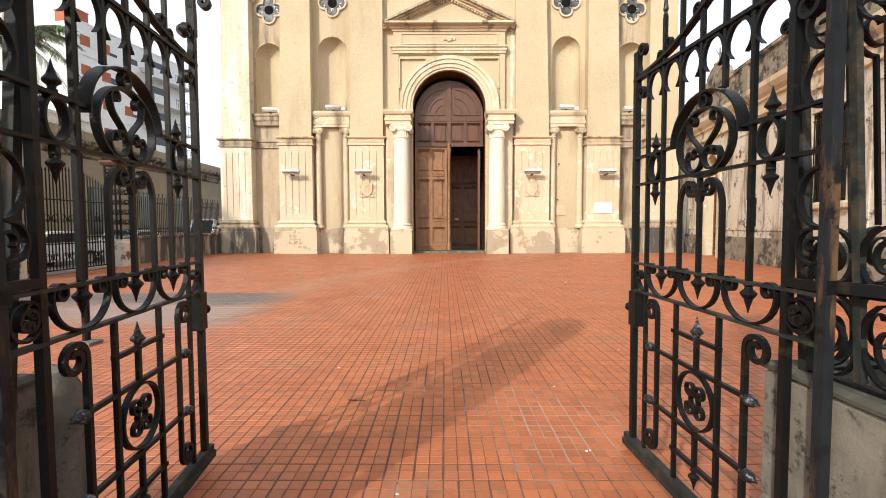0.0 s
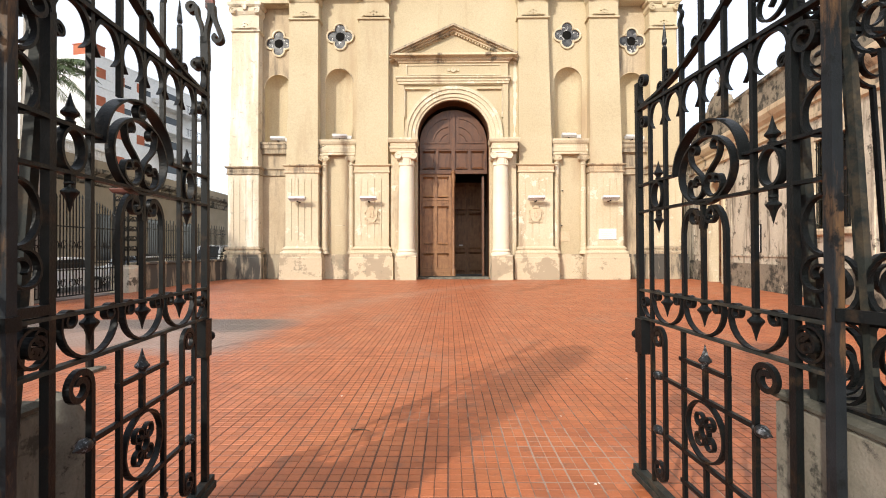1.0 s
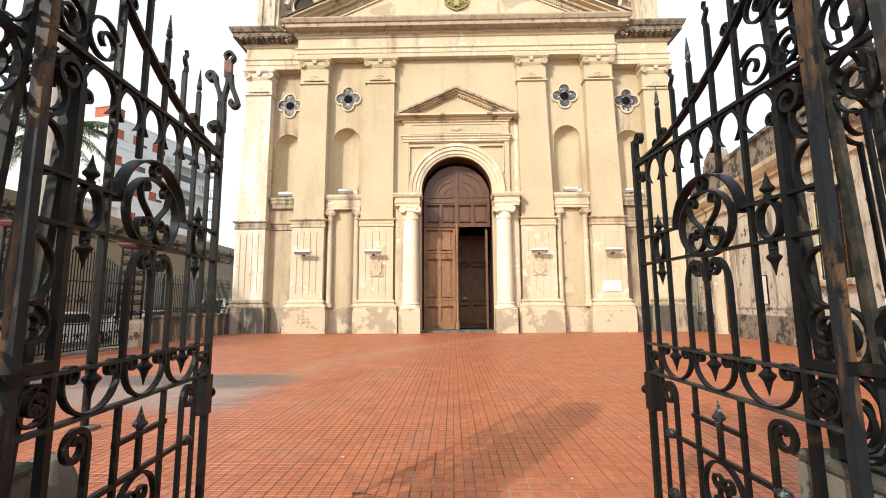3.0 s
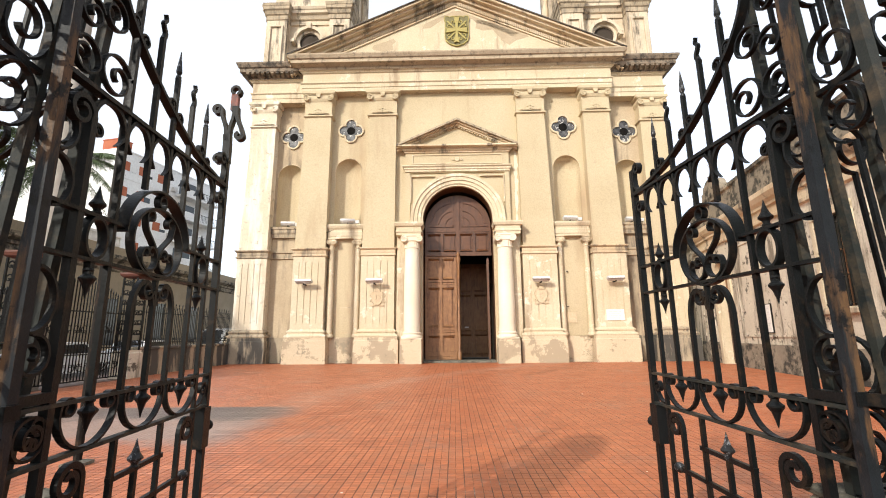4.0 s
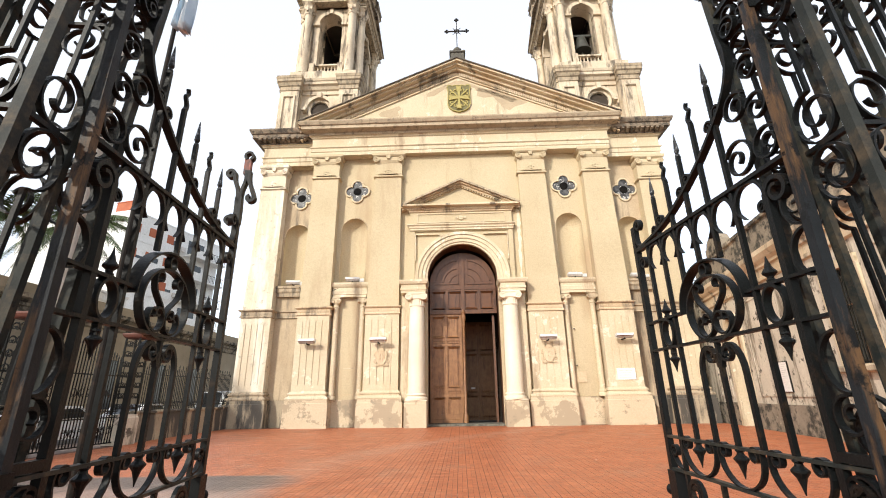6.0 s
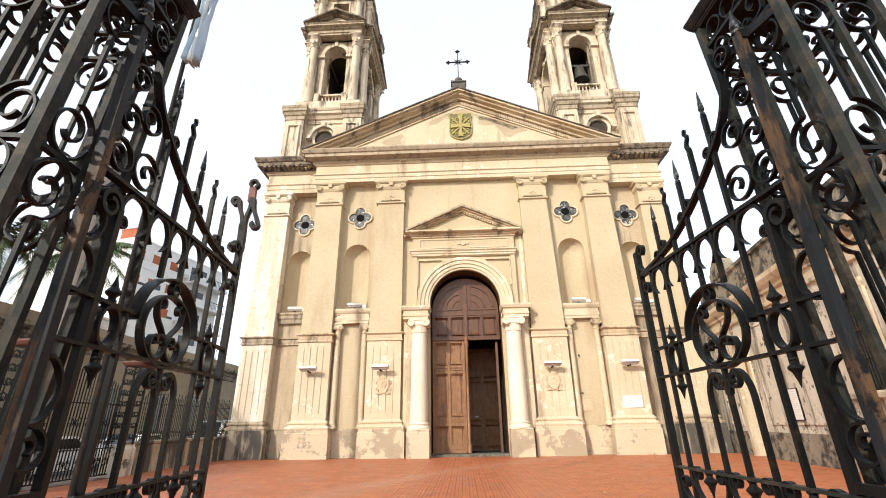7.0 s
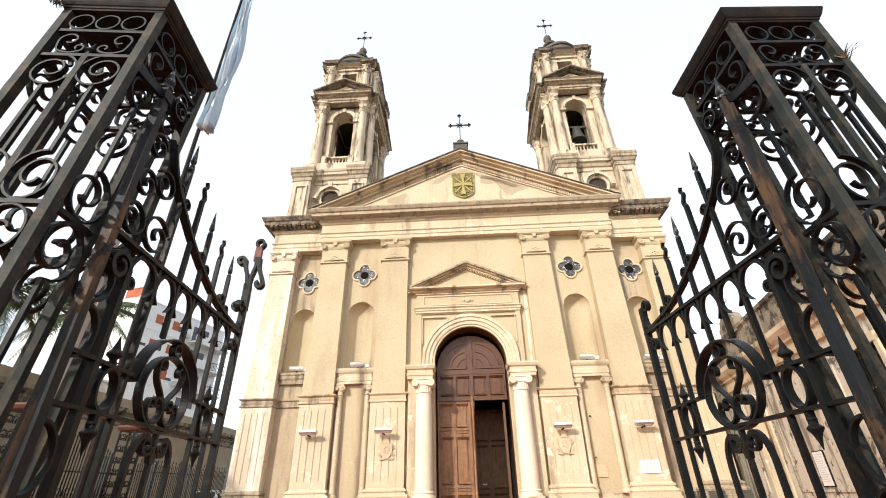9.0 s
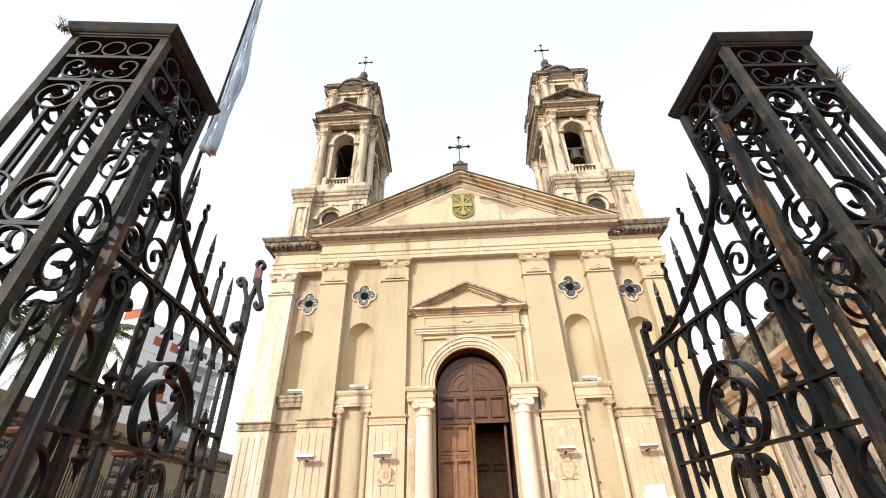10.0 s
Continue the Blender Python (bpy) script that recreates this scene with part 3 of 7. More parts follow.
def pilaster(x0, x1, yf, yb, plinth_mat, shaft_mat, low_mat, top=WALL_TOP):
    # the shaft narrows upwards, mostly on its outer side
    s = 1 if x0 > 0 else -1
    t0, t1 = (x0 + 0.0, x1 - 0.27) if s > 0 else (x0 + 0.27, x1 - 0.0)
    zt = top - 1.55
    p = part("pilaster", Geo().prism([(x0 + 0.03, 6.30), (x1 - 0.03, 6.30), (t1, zt), (t0, zt)], yf, yb), shaft_mat, church)
    # lower shaft with four sunk flutes
    g, w = Geo(), x1 - x0
    cuts = [x0 + w * k for k in (0.2, 0.4, 0.6, 0.8)]
    g.box(x0, x1, yf + 0.035, yb, 1.80, 5.85)
    edge = x0
    for c in cuts + [None]:
        hi = x1 if c is None else c - 0.03
        g.box(edge, hi, yf, yf + 0.035, 1.80, 5.85)
        edge = hi if c is None else c + 0.03
    for c in cuts:
        g.box(c - 0.03, c + 0.03, yf + 0.001, yf + 0.036, 1.80, 2.15).box(c - 0.03, c + 0.03, yf + 0.001, yf + 0.036, 5.5, 5.85)
    part("fluted_shaft", g, low_mat, p)
    band = Geo()
    band.courses(x0, x1, yf, yb, [(0.0, 5.83), (0.07, 5.85), (0.07, 5.92), (0.03, 5.95), (0.03, 6.17), (0.09, 6.2), (0.14, 6.25), (0.14, 6.30), (0.0, 6.32)])
    for k in range(7):
        cx = x0 + w * (k + 0.5) / 7
        band.arch(cx, 6.06, 0.01, 0.07, yf - 0.06, yf - 0.02, 0, 360, 8)
    part("frieze_band", band, SOOTY if plinth_mat is PLINTH_DARK else PLASTER_OLD, p, "moulded band with round flowers")
    part("capital", ionic(t0, t1, yf, yb, top - 1.63, top), shaft_mat, p, "ionic capital with scrolls")
    base = Geo()
    base.courses(x0, x1, yf, yb, [(0.20, 1.38), (0.23, 1.45), (0.20, 1.52), (0.10, 1.56), (0.08, 1.62), (0.13, 1.66), (0.13, 1.72), (0.03, 1.80), (0.0, 1.82)])
    part("base_moulding", base, SOOTY if plinth_mat is PLINTH_DARK else low_mat, p)
    part("pedestal", Geo().courses(x0, x1, yf, yb, [(0.27, 0.0), (0.26, 1.2), (0.22, 1.22), (0.22, 1.38)]), plinth_mat, p, "pedestal block with flaking stained render")


for s in (-1, 1):
    for a, b in ((3.55, 5.42), (7.42, 9.22)):
        lo, hi = sorted((s * a, s * b))
        pilaster(lo, hi, -0.35, BACK + 0.01, PLINTH, PLASTER, PLASTER_LIGHT)
    lo, hi = sorted((s * 10.9, s * 12.62))
    pilaster(lo, hi, WING - 0.35, WBACK + 0.01, PLINTH_DARK, PEELED if s < 0 else PLASTER, PEELED if s < 0 else PLASTER_LIGHT, 15.45)

# wall base between the pilasters
for s in (-1, 1):
    for a, b, y in ((5.42, 7.42, BACK), (9.22, 10.9, WBACK), (3.1, 3.55, 0.0)):
        lo, hi = sorted((s * a, s * b))
        part("wall_base", Geo().courses(lo, hi, y, y + 0.05, [(0.0, 0.0), (0.0, 1.38), (-0.002, 1.45)], True).box(lo, hi, y - 0.10, y + 0.02, 0, 1.36),
             PLINTH if y < 0.5 else PLINTH_DARK, church)

# entablature with returns, and the great pediment
ENT = [(0.02, WALL_TOP), (0.02, 16.08), (0.06, 16.1), (0.06, 16.32), (0.13, 16.38), (0.13, 16.44), (0.02, 16.47), (0.02, 17.02), (0.10, 17.06), (0.14, 17.14),
       (0.22, 17.16), (0.22, 17.30), (0.34, 17.36), (0.62, 17.42), (0.62, 17.62), (0.70, 17.66), (0.80, 17.84), (0.80, 17.92)]
cut = 11
for s in (-1, 1):
    lo, hi = sorted((s * 9.0, s * 12.45))
    WENT = [(o, 15.45 + (z - WALL_TOP) * (17.75 - 15.45) / (17.92 - WALL_TOP)) for o, z in ENT]
    ent = part("entablature", Geo().courses(lo, hi, WING - 0.35, 14, WENT[:cut]), PLASTER_LIGHT, church)
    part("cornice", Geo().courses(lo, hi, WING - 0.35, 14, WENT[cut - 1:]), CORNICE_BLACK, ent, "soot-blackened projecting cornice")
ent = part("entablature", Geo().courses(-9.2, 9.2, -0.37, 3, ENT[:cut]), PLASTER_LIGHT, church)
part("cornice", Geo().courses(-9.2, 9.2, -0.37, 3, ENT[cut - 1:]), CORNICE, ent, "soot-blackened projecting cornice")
for k in range(118):
    x = -9.3 + 18.6 * k / 117
    part("dentil", Geo().box(x - 0.045, x + 0.045, -0.64, -0.55, 17.18, 17.30), CORNICE, ent)
for s in (-1, 1):
    for k in range(10):
        x = s * (9.9 + 2.7 * k / 9)
        part("bracket", Geo().prism([(WING - 0.95, 17.2), (WING - 0.95, 17.1), (WING - 0.7, 17.0), (WING - 0.35, 16.98), (WING - 0.35, 17.2)], x - 0.09, x + 0.09, "x"), CORNICE_BLACK, church)

EAVE_X, EAVE_Z, APEX_Z = 10.0, 17.92, 22.38
slope = (APEX_Z - EAVE_Z) / EAVE_X


def rake(y0, lower, upper, xe=EAVE_X):
    """Both sloping runs of a pediment as one chevron, between two heights above the line of the eaves."""
    base = EAVE_Z
    return [(-xe, base + lower), (0, base + slope * xe + lower), (xe, base + lower), (xe, base + upper), (0, base + slope * xe + upper), (-xe, base + upper)]


ped = part("pediment", Geo().prism([(-9.2, 17.92), (9.2, 17.92), (0, 17.92 + slope * 9.2)], -0.33, 2.5), PLASTER_LIGHT, church, "pale pediment field with peeled tan patches")
for lo, hi, ya, yb, mat in ((-0.52, -0.34, -0.62, 0.1, PLASTER_OLD), (-0.34, -0.20, -0.90, 0.1, PLASTER_OLD), (-0.20, -0.075, -1.12, 2.6, PLASTER_OLD), (-0.075, 0.0, -1.20, 2.6, ROOFEDGE)):
    part("raking_cornice", Geo().prism(rake(0, lo, hi), ya, yb), mat, ped, "dark weathered top edge" if hi == 0.0 else "tan raking moulding")
part("raking_cornice", Geo().prism(rake(0, -0.95, -0.86), -0.42, 0.1), PLASTER_OLD, ped, "tan raking moulding")
for s in (-1, 1):
    for k in range(76):
        x = s * (0.2 + 8.2 * k / 75)
        z = EAVE_Z + slope * (EAVE_X - abs(x)) - 0.70
        if z > 18.05:
            part("dentil", Geo().box(x - 0.036, x + 0.036, -0.46, -0.32, z - 0.12, z + 0.13), PLASTER_OLD, ped)
roof = Geo().prism([(-9.6, 17.85), (9.6, 17.85), (0, 22.4)], 2.4, 22)
part("roof", roof, CORNICE, church)
for pts in (((-4.95, 18.95), (-4.3, 19.15), (-3.8, 19.38), (-3.62, 19.15), (-3.85, 18.95), (-3.78, 18.62), (-4.3, 18.5), (-4.95, 18.6), (-5.1, 18.75)),
            ((-2.0, 20.0), (-1.5, 20.05), (-0.9, 20.5), (-0.72, 20.62), (-0.55, 20.95), (-0.2, 21.15), (0.3, 21.2), (1.0, 20.85), (2.6, 20.12), (3.9, 19.55), (3.5, 19.35), (2.9, 19.7), (1.9, 20.15), (1.3, 20.3), (1.15, 20.55), (0.4, 20.85), (-0.3, 20.8), (-1.0, 20.75), (-1.9, 20.3)),
            ((1.25, 19.95), (1.75, 19.78), (2.3, 19.85), (2.55, 19.5), (2.75, 19.3), (2.8, 19.1), (3.3, 18.75), (3.7, 19.05), (4.5, 19.3), (4.2, 19.6), (3.0, 20.05), (2.2, 20.4), (1.35, 20.55))):
    part("peeled_patch", Geo().prism(pts, -0.337, -0.30), PEDFIELD, ped, "tan patch where pale plaster has peeled")

# ---- doorway aedicule ----
aed = part("door_surround", Geo().box(-3.0, -2.72, -0.20, 0.02, 7.5, 10.70).box(2.72, 3.0, -0.20, 0.02, 7.5, 10.70).box(-3.0, 3.0, -0.20, 0.02, 10.70, 11.93), PLASTER, church, "plastered arched door surround under a pediment")
sp = Geo()
arched_panel(sp, -2.73, 2.73, 7.55, 10.71, 0, 1.99, 7.55, 7.9, -0.10, 28)
part("spandrel", sp, PLASTER, aed)
arc = Geo()
for r0, r1, y in ((1.985, 2.10, -0.20), (2.105, 2.30, -0.26), (2.305, 2.51, -0.32), (2.515, 2.69, -0.38)):
    arc.arch(0, 7.9, r0, r1, y, 0.02, 0, 180, 36)
    for s in (-1, 1):
        arc.box(min(s * r0, s * r1), max(s * r0, s * r1), y, 0.02, 7.56, 7.9)
part("archivolt", arc, PLASTER_LIGHT, aed, "stepped arch mouldings")
md = Geo()
md.courses(-2.98, 2.98, -0.22, 0.02, [(0.0, 10.74), (0.05, 10.75), (0.05, 10.85), (0.10, 10.89), (0.10, 10.98), (0.18, 11.05), (0.18, 11.11), (0.0, 11.13)])
part("lintel_moulding", md, PLASTER_LIGHT, aed)
for x0, x1, z0, z1 in ((-2.6, 2.6, 11.21, 11.26), (-2.6, 2.6, 11.75, 11.80), (-2.6, -2.55, 11.26, 11.75), (2.55, 2.6, 11.26, 11.75),
                       (-2.70, -2.65, 8.9, 10.5), (2.65, 2.70, 8.9, 10.5), (-2.70, -1.3, 10.46, 10.51), (1.3, 2.70, 10.46, 10.51)):
    part("panel_frame", Geo().box(x0, x1, -0.25, -0.08, z0, z1), PLASTER_LIGHT, aed)
part("rosette", Geo().arch(0, 11.5, 0.02, 0.14, -0.29, -0.19, 0, 360, 10), PLASTER_LIGHT, aed)
for s in (-1, 1):
    part("rosette", Geo().arch(s * 0.25, 11.5, 0.02, 0.08, -0.27, -0.19, 0, 360, 8), PLASTER_LIGHT, aed)
dp = Geo()
dp.courses(-3.0, 3.0, -0.22, 0.02, [(0.0, 11.88), (0.06, 11.91), (0.06, 11.98), (0.12, 12.0), (0.12, 12.11), (0.20, 12.15), (0.42, 12.18), (0.42, 12.28), (0.0, 12.30)])
part("cornice", dp, PLASTER_OLD, aed, "weathered small cornice")
DXE, DZE, DZA = 3.5, 12.28, 13.86
dsl = (DZA - DZE) / DXE
tri = Geo().prism([(-3.1, 12.23), (3.1, 12.23), (0, 12.23 + dsl * 3.1)], -0.16, 0.02)
part("tympanum", tri, PLASTER, aed)
for lo, hi, y in ((-0.28, -0.16, -0.34), (-0.17, -0.08, -0.5), (-0.09, 0.03, -0.66)):
    part("raking_cornice", Geo().prism([(-DXE, DZE + lo), (0, DZA + lo), (DXE, DZE + lo), (DXE, DZE + hi), (0, DZA + hi), (-DXE, DZE + hi)], y, 0.02), SOOTY if hi > 0 else PLASTER_OLD, aed, "blackened sloping cornice")
for k in range(40):
    x = -3.15 + 6.3 * k / 39
    part("dentil", Geo().box(x - 0.04, x + 0.04, -0.40, -0.33, 12.02, 12.11), PLASTER_OLD, aed)
for s in (-1, 1):
    for k in range(20):
        x = s * (0.15 + 2.9 * k / 19)
        z = DZA - dsl * abs(x) - 0.33
        part("dentil", Geo().box(x - 0.04, x + 0.04, -0.30, -0.15, z - 0.05, z + 0.05), PLASTER_OLD, aed)

for s in (-1, 1):
    lo, hi = sorted((s * 1.98, s * 3.45))
    im = Geo().courses(lo + 0.06, hi - 0.06, -0.95, 0.02, [(0.0, 6.86), (0.0, 7.0), (0.04, 7.02), (0.04, 7.12), (0.0, 7.14), (0.0, 7.32), (0.08, 7.36), (0.14, 7.5), (0.14, 7.58), (0.0, 7.6)])
    impost = part("impost", im, PLASTER_LIGHT, church, "moulded impost block over the column")
    cx, cy = s * 2.55, -0.52
    col = part("column", Geo().lathe(cx, cy, [(0.44, 1.62), (0.445, 2.5), (0.43, 4.2), (0.395, 6.15)], 32), COLUMN, church, "smooth whitish round column", smooth=True)
    nk = Geo().lathe(cx, cy, [(0.40, 6.13), (0.44, 6.15), (0.44, 6.2), (0.39, 6.22), (0.39, 6.52)], 28)
    for k in range(20):
        a = 2 * math.pi * k / 20
        nk.box(cx + 0.39 * math.cos(a) - 0.025, cx + 0.39 * math.cos(a) + 0.025, cy + 0.39 * math.sin(a) - 0.025, cy + 0.39 * math.sin(a) + 0.025, 6.22, 6.5)
    part("fluted_neck", nk, COLUMN, col)
    cp = Geo().courses(cx - 0.38, cx + 0.38, cy - 0.38, cy + 0.38, [(0.0, 6.5), (0.05, 6.56), (0.05, 6.78), (0.1, 6.8), (0.1, 6.87)], False)
    volute(cp, cx - 0.40, 6.64, 0.2, cy - 0.5, cy + 0.4, 1)
    volute(cp, cx + 0.40, 6.64, 0.2, cy - 0.5, cy + 0.4, -1)
    part("capital", cp, COLUMN, col, "ionic capital with scrolls")
    part("column_base", Geo().lathe(cx, cy, [(0.56, 1.30), (0.58, 1.36), (0.56, 1.43), (0.48, 1.46), (0.47, 1.52), (0.51, 1.56), (0.50, 1.6), (0.44, 1.63)], 28).box(cx - 0.56, cx + 0.56, cy - 0.5, cy + 0.5, 1.26, 1.31), COLUMN, col, smooth=True)
    part("pedestal", Geo().courses(min(s * 2.02, s * 3.12), max(s * 2.02, s * 3.12), -1.02, 0.02, [(0.02, 0), (0.02, 1.16), (0.0, 1.18), (0.0, 1.27)]), PLINTH, col, "pedestal block with flaking stained render")
    # half pilaster behind the column
    part("jamb_pilaster", Geo().box(*sorted((s * 2.98, s * 3.42)), -0.30, 0.02, 1.3, 6.88), PLASTER_LIGHT, church)

# ---- ledges under the niches ----
for s in (-1, 1):
    lo, hi = sorted((s * 5.44, s * 7.40))
    lg = part("niche_ledge", Geo().courses(lo + 0.02, hi - 0.02, BACK - 0.3, BACK + 0.02, [(0.0, 6.9), (0.0, 7.02), (0.03, 7.04), (0.03, 7.28), (0.0, 7.3), (0.0, 7.42), (0.07, 7.5), (0.12, 7.62), (0.12, 7.72), (-0.02, 7.75)]), PLASTER_LIGHT, church, "moulded ledge below the niche")
    for x in (lo + 0.24, hi - 0.24):
        c = Geo().lathe(x, BACK - 0.2, [(0.155, 1.72), (0.155, 3.5), (0.14, 6.3)], 16)
        cl = part("colonnette", c, PLASTER_LIGHT, church, "slender engaged plaster colonnette", smooth=True)
        k = Geo().courses(x - 0.15, x + 0.15, BACK - 0.35, BACK + 0.01, [(0.0, 6.5), (0.04, 6.56), (0.04, 6.8), (0.08, 6.84), (0.08, 6.9)])
        k.lathe(x, BACK - 0.2, [(0.14, 6.28), (0.17, 6.3), (0.17, 6.34), (0.14, 6.36), (0.14, 6.52)], 14)
        volute(k, x - 0.16, 6.66, 0.13, BACK - 0.42, BACK - 0.14, 1)
        volute(k, x + 0.16, 6.66, 0.13, BACK - 0.42, BACK - 0.14, -1)
        part("capital", k, PLASTER_LIGHT, cl)
        part("column_base", Geo().lathe(x, BACK - 0.2, [(0.22, 1.38), (0.24, 1.46), (0.2, 1.55), (0.17, 1.58), (0.19, 1.65), (0.155, 1.74)], 16), PLASTER_LIGHT, cl, smooth=True)
    lo, hi = sorted((s * 9.24, s * 10.88))
    part("niche_ledge", Geo().courses(lo, hi, WBACK - 0.2, WBACK + 0.02, [(0.0, 7.1), (0.0, 7.3), (0.06, 7.4), (0.06, 7.55), (0.12, 7.62), (0.12, 7.72), (-0.02, 7.75)]), SOOTY, church, "dirty moulded ledge below the niche")
    part("wall_band", Geo().courses(lo, hi, WBACK - 0.03, WBACK + 0.02, [(0.0, 5.83), (0.07, 5.87), (0.02, 5.93), (0.02, 6.17), (0.10, 6.22), (0.10, 6.3), (0.0, 6.32)]), SOOTY, church)


# ---- quatrefoil windows ----
def quatrefoil(cx, cz, y):
    f = Geo()
    d, r = 0.40, 0.33
    for k in range(4):
        a = radians(90 * k)
        f.arch(cx + d * math.cos(a), cz + d * math.sin(a), r - 0.04, r + 0.05, y - 0.10, y + 0.02, 90 * k - 107, 90 * k + 107, 20)
    w = part("quatrefoil_window", f, PLASTER_LIGHT, church, "quatrefoil window in a raised plaster frame")
    for k in range(4):
        a = radians(90 * k)
        part("pane", Geo().arch(cx + d * math.cos(a), cz + d * math.sin(a), 0.001, r - 0.03, y - 0.025, y - 0.01, 0, 360, 18), PANE, w, "greyish glass lobe with pale flecks")
    # flat near-black disc carries the centre opening's shade in its colour
    part("centre_pane", Geo().arch(cx, cz, 0.001, 0.25, y - 0.035, y - 0.026, 0, 360, 18), SHADE_BLACK, w, "near-black disc painted for the shade in the round centre opening")


for s in (-1, 1):
    quatrefoil(s * 6.34, 13.58, BACK)
    quatrefoil(-9.96 if s < 0 else 10.10, 13.43, WBACK)


# ---- church door ----
door = part("door", Geo().box(-1.97, 1.97, -0.1, 1.2, 0.0, 0.10), CONCRETE, church, "stone door sill")


def panelled(name, mat, parent, label, x0, x1, z0, z1, y, rows, cols, frame=0.1, m=None):
    """A door field: a frame of stiles and rails, with a part for each raised panel."""
    g, panels = Geo(), []
    stiles, rails = [], []
    g.box(x0, x1, y + 0.085, y + 0.13, z0, z1)
    w = (x1 - x0 - frame * (cols + 1)) / cols
    for c in range(cols + 1):
        xa = x0 + c * (w + frame)
        stiles.append(Geo().box(xa, xa + frame, y, y + 0.09, z0, z1))
    tot = sum(rows)
    h_all = z1 - z0 - frame * (len(rows) + 1)
    z = z0
    for r in rows + [0]:
        for c in range(cols):
            xa = x0 + frame + c * (w + frame)
            rails.append(Geo().box(xa, xa + w, y + 0.002, y + 0.09, z, z + frame))
        z += frame
        if r:
            h = h_all * r / tot
            for c in range(cols):
                xa = x0 + frame + c * (w + frame)
                p = Geo().courses(xa + 0.14, xa + w - 0.14, y + 0.025, y + 0.10, [(0.10, z + 0.04), (0.0, z + 0.14), (0.0, z + h - 0.14), (0.10, z + h - 0.04)]) if h > 0.4 else \
                    Geo().box(xa + 0.04, xa + w - 0.04, y + 0.03, y + 0.10, z + 0.03, z + h - 0.03)
                panels.append(p)
            z += h
    ob = part(name, g.turn(m) if m else g, mat, parent, label)
    for kind, pieces in (("panel", panels), ("stile", stiles), ("rail", rails)):
        for p in pieces:
            part(kind, p.turn(m) if m else p, mat, ob)
    return ob


leaf = panelled("door_leaf", DOORLIGHT, church, "tall panelled timber door leaf, sun-bleached, closed", -1.92, -0.10, 0.12, 5.96, 0.50, [1.1, 0.16, 2.1, 0.16, 1.15], 2, 0.14)
part("kick_board", Geo().box(-1.86, -0.16, 0.44, 0.50, 0.12, 0.55), DOORLIGHT, leaf)
tr = panelled("overdoor", DOORWOOD_AND_SHADE, church, "reddish timber transom panels over the door", -1.92, 1.92, 6.06, 7.42, 0.46, [1], 4, 0.14)
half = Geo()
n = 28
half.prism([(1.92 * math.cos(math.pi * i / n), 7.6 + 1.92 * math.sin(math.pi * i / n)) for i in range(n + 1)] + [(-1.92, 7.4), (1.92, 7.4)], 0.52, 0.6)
fan = part("fanlight_panel", half, DOORWOOD_AND_SHADE, church, "reddish timber arched panel with fan mouldings")
fm = Geo()
for s in (-1, 1):
    c = s * 0.24
    a0, a1 = (5, 85) if s > 0 else (95, 175)
    for r0, r1, y in ((0.48, 0.56, 0.47), (0.86, 0.96, 0.46), (1.34, 1.44, 0.46)):
        fm.arch(c, 7.66, r0, r1, y, 0.53, a0, a1, 14)
    fm.box(min(c, c + s * 1.5), max(c, c + s * 1.5), 0.46, 0.53, 7.58, 7.68)
    fm.box(min(c, c + s * 0.08), max(c, c + s * 0.08), 0.46, 0.53, 7.6, 9.15)
fm.box(-0.10, 0.10, 0.43, 0.54, 5.9, 9.45)
part("fan_moulding", fm, DOORWOOD_AND_SHADE, fan)
fr = Geo()
fr.box(-1.93, 1.93, 0.40, 0.55, 5.96, 6.08).box(-1.93, 1.93, 0.42, 0.55, 7.38, 7.5)
part("transom_rail", fr, DOORWOOD_AND_SHADE, tr)
pst = Geo().lathe(0.0, 0.42, [(0.13, 0.12), (0.13, 0.5), (0.08, 0.56), (0.075, 5.2), (0.10, 5.3), (0.07, 5.4), (0.12, 5.6), (0.14, 5.75), (0.10, 5.95), (0.13, 6.02), (0.03, 6.2)], 12)
part("centre_post", pst, DOORLIGHT, leaf, "turned timber meeting post", smooth=True)
inner = panelled("inner_door", DOORLIGHT, church, "brown panelled inner door in the shade", -0.2, 2.1, 0.02, 6.1, 4.6, [1.0, 1.8, 1.3], 2, 0.14)
part("name_plate", Geo().box(0.42, 0.68, 4.57, 4.60, 1.9, 1.98), WHITE, inner)
open_leaf = panelled("open_door_leaf", DOORWOOD_AND_SHADE, church, "panelled door leaf standing open inwards", -0.9, 0.9, 0.12, 5.86, 0, [1.1, 0.16, 2.1, 0.16, 1.15], 2, 0.14, pose(1.86, 1.55, 0, 0, 0, 84))

for ob in (leaf, tr, fan, inner, open_leaf):
    ob.location.y = 0.32
fan.location.z = 0.12


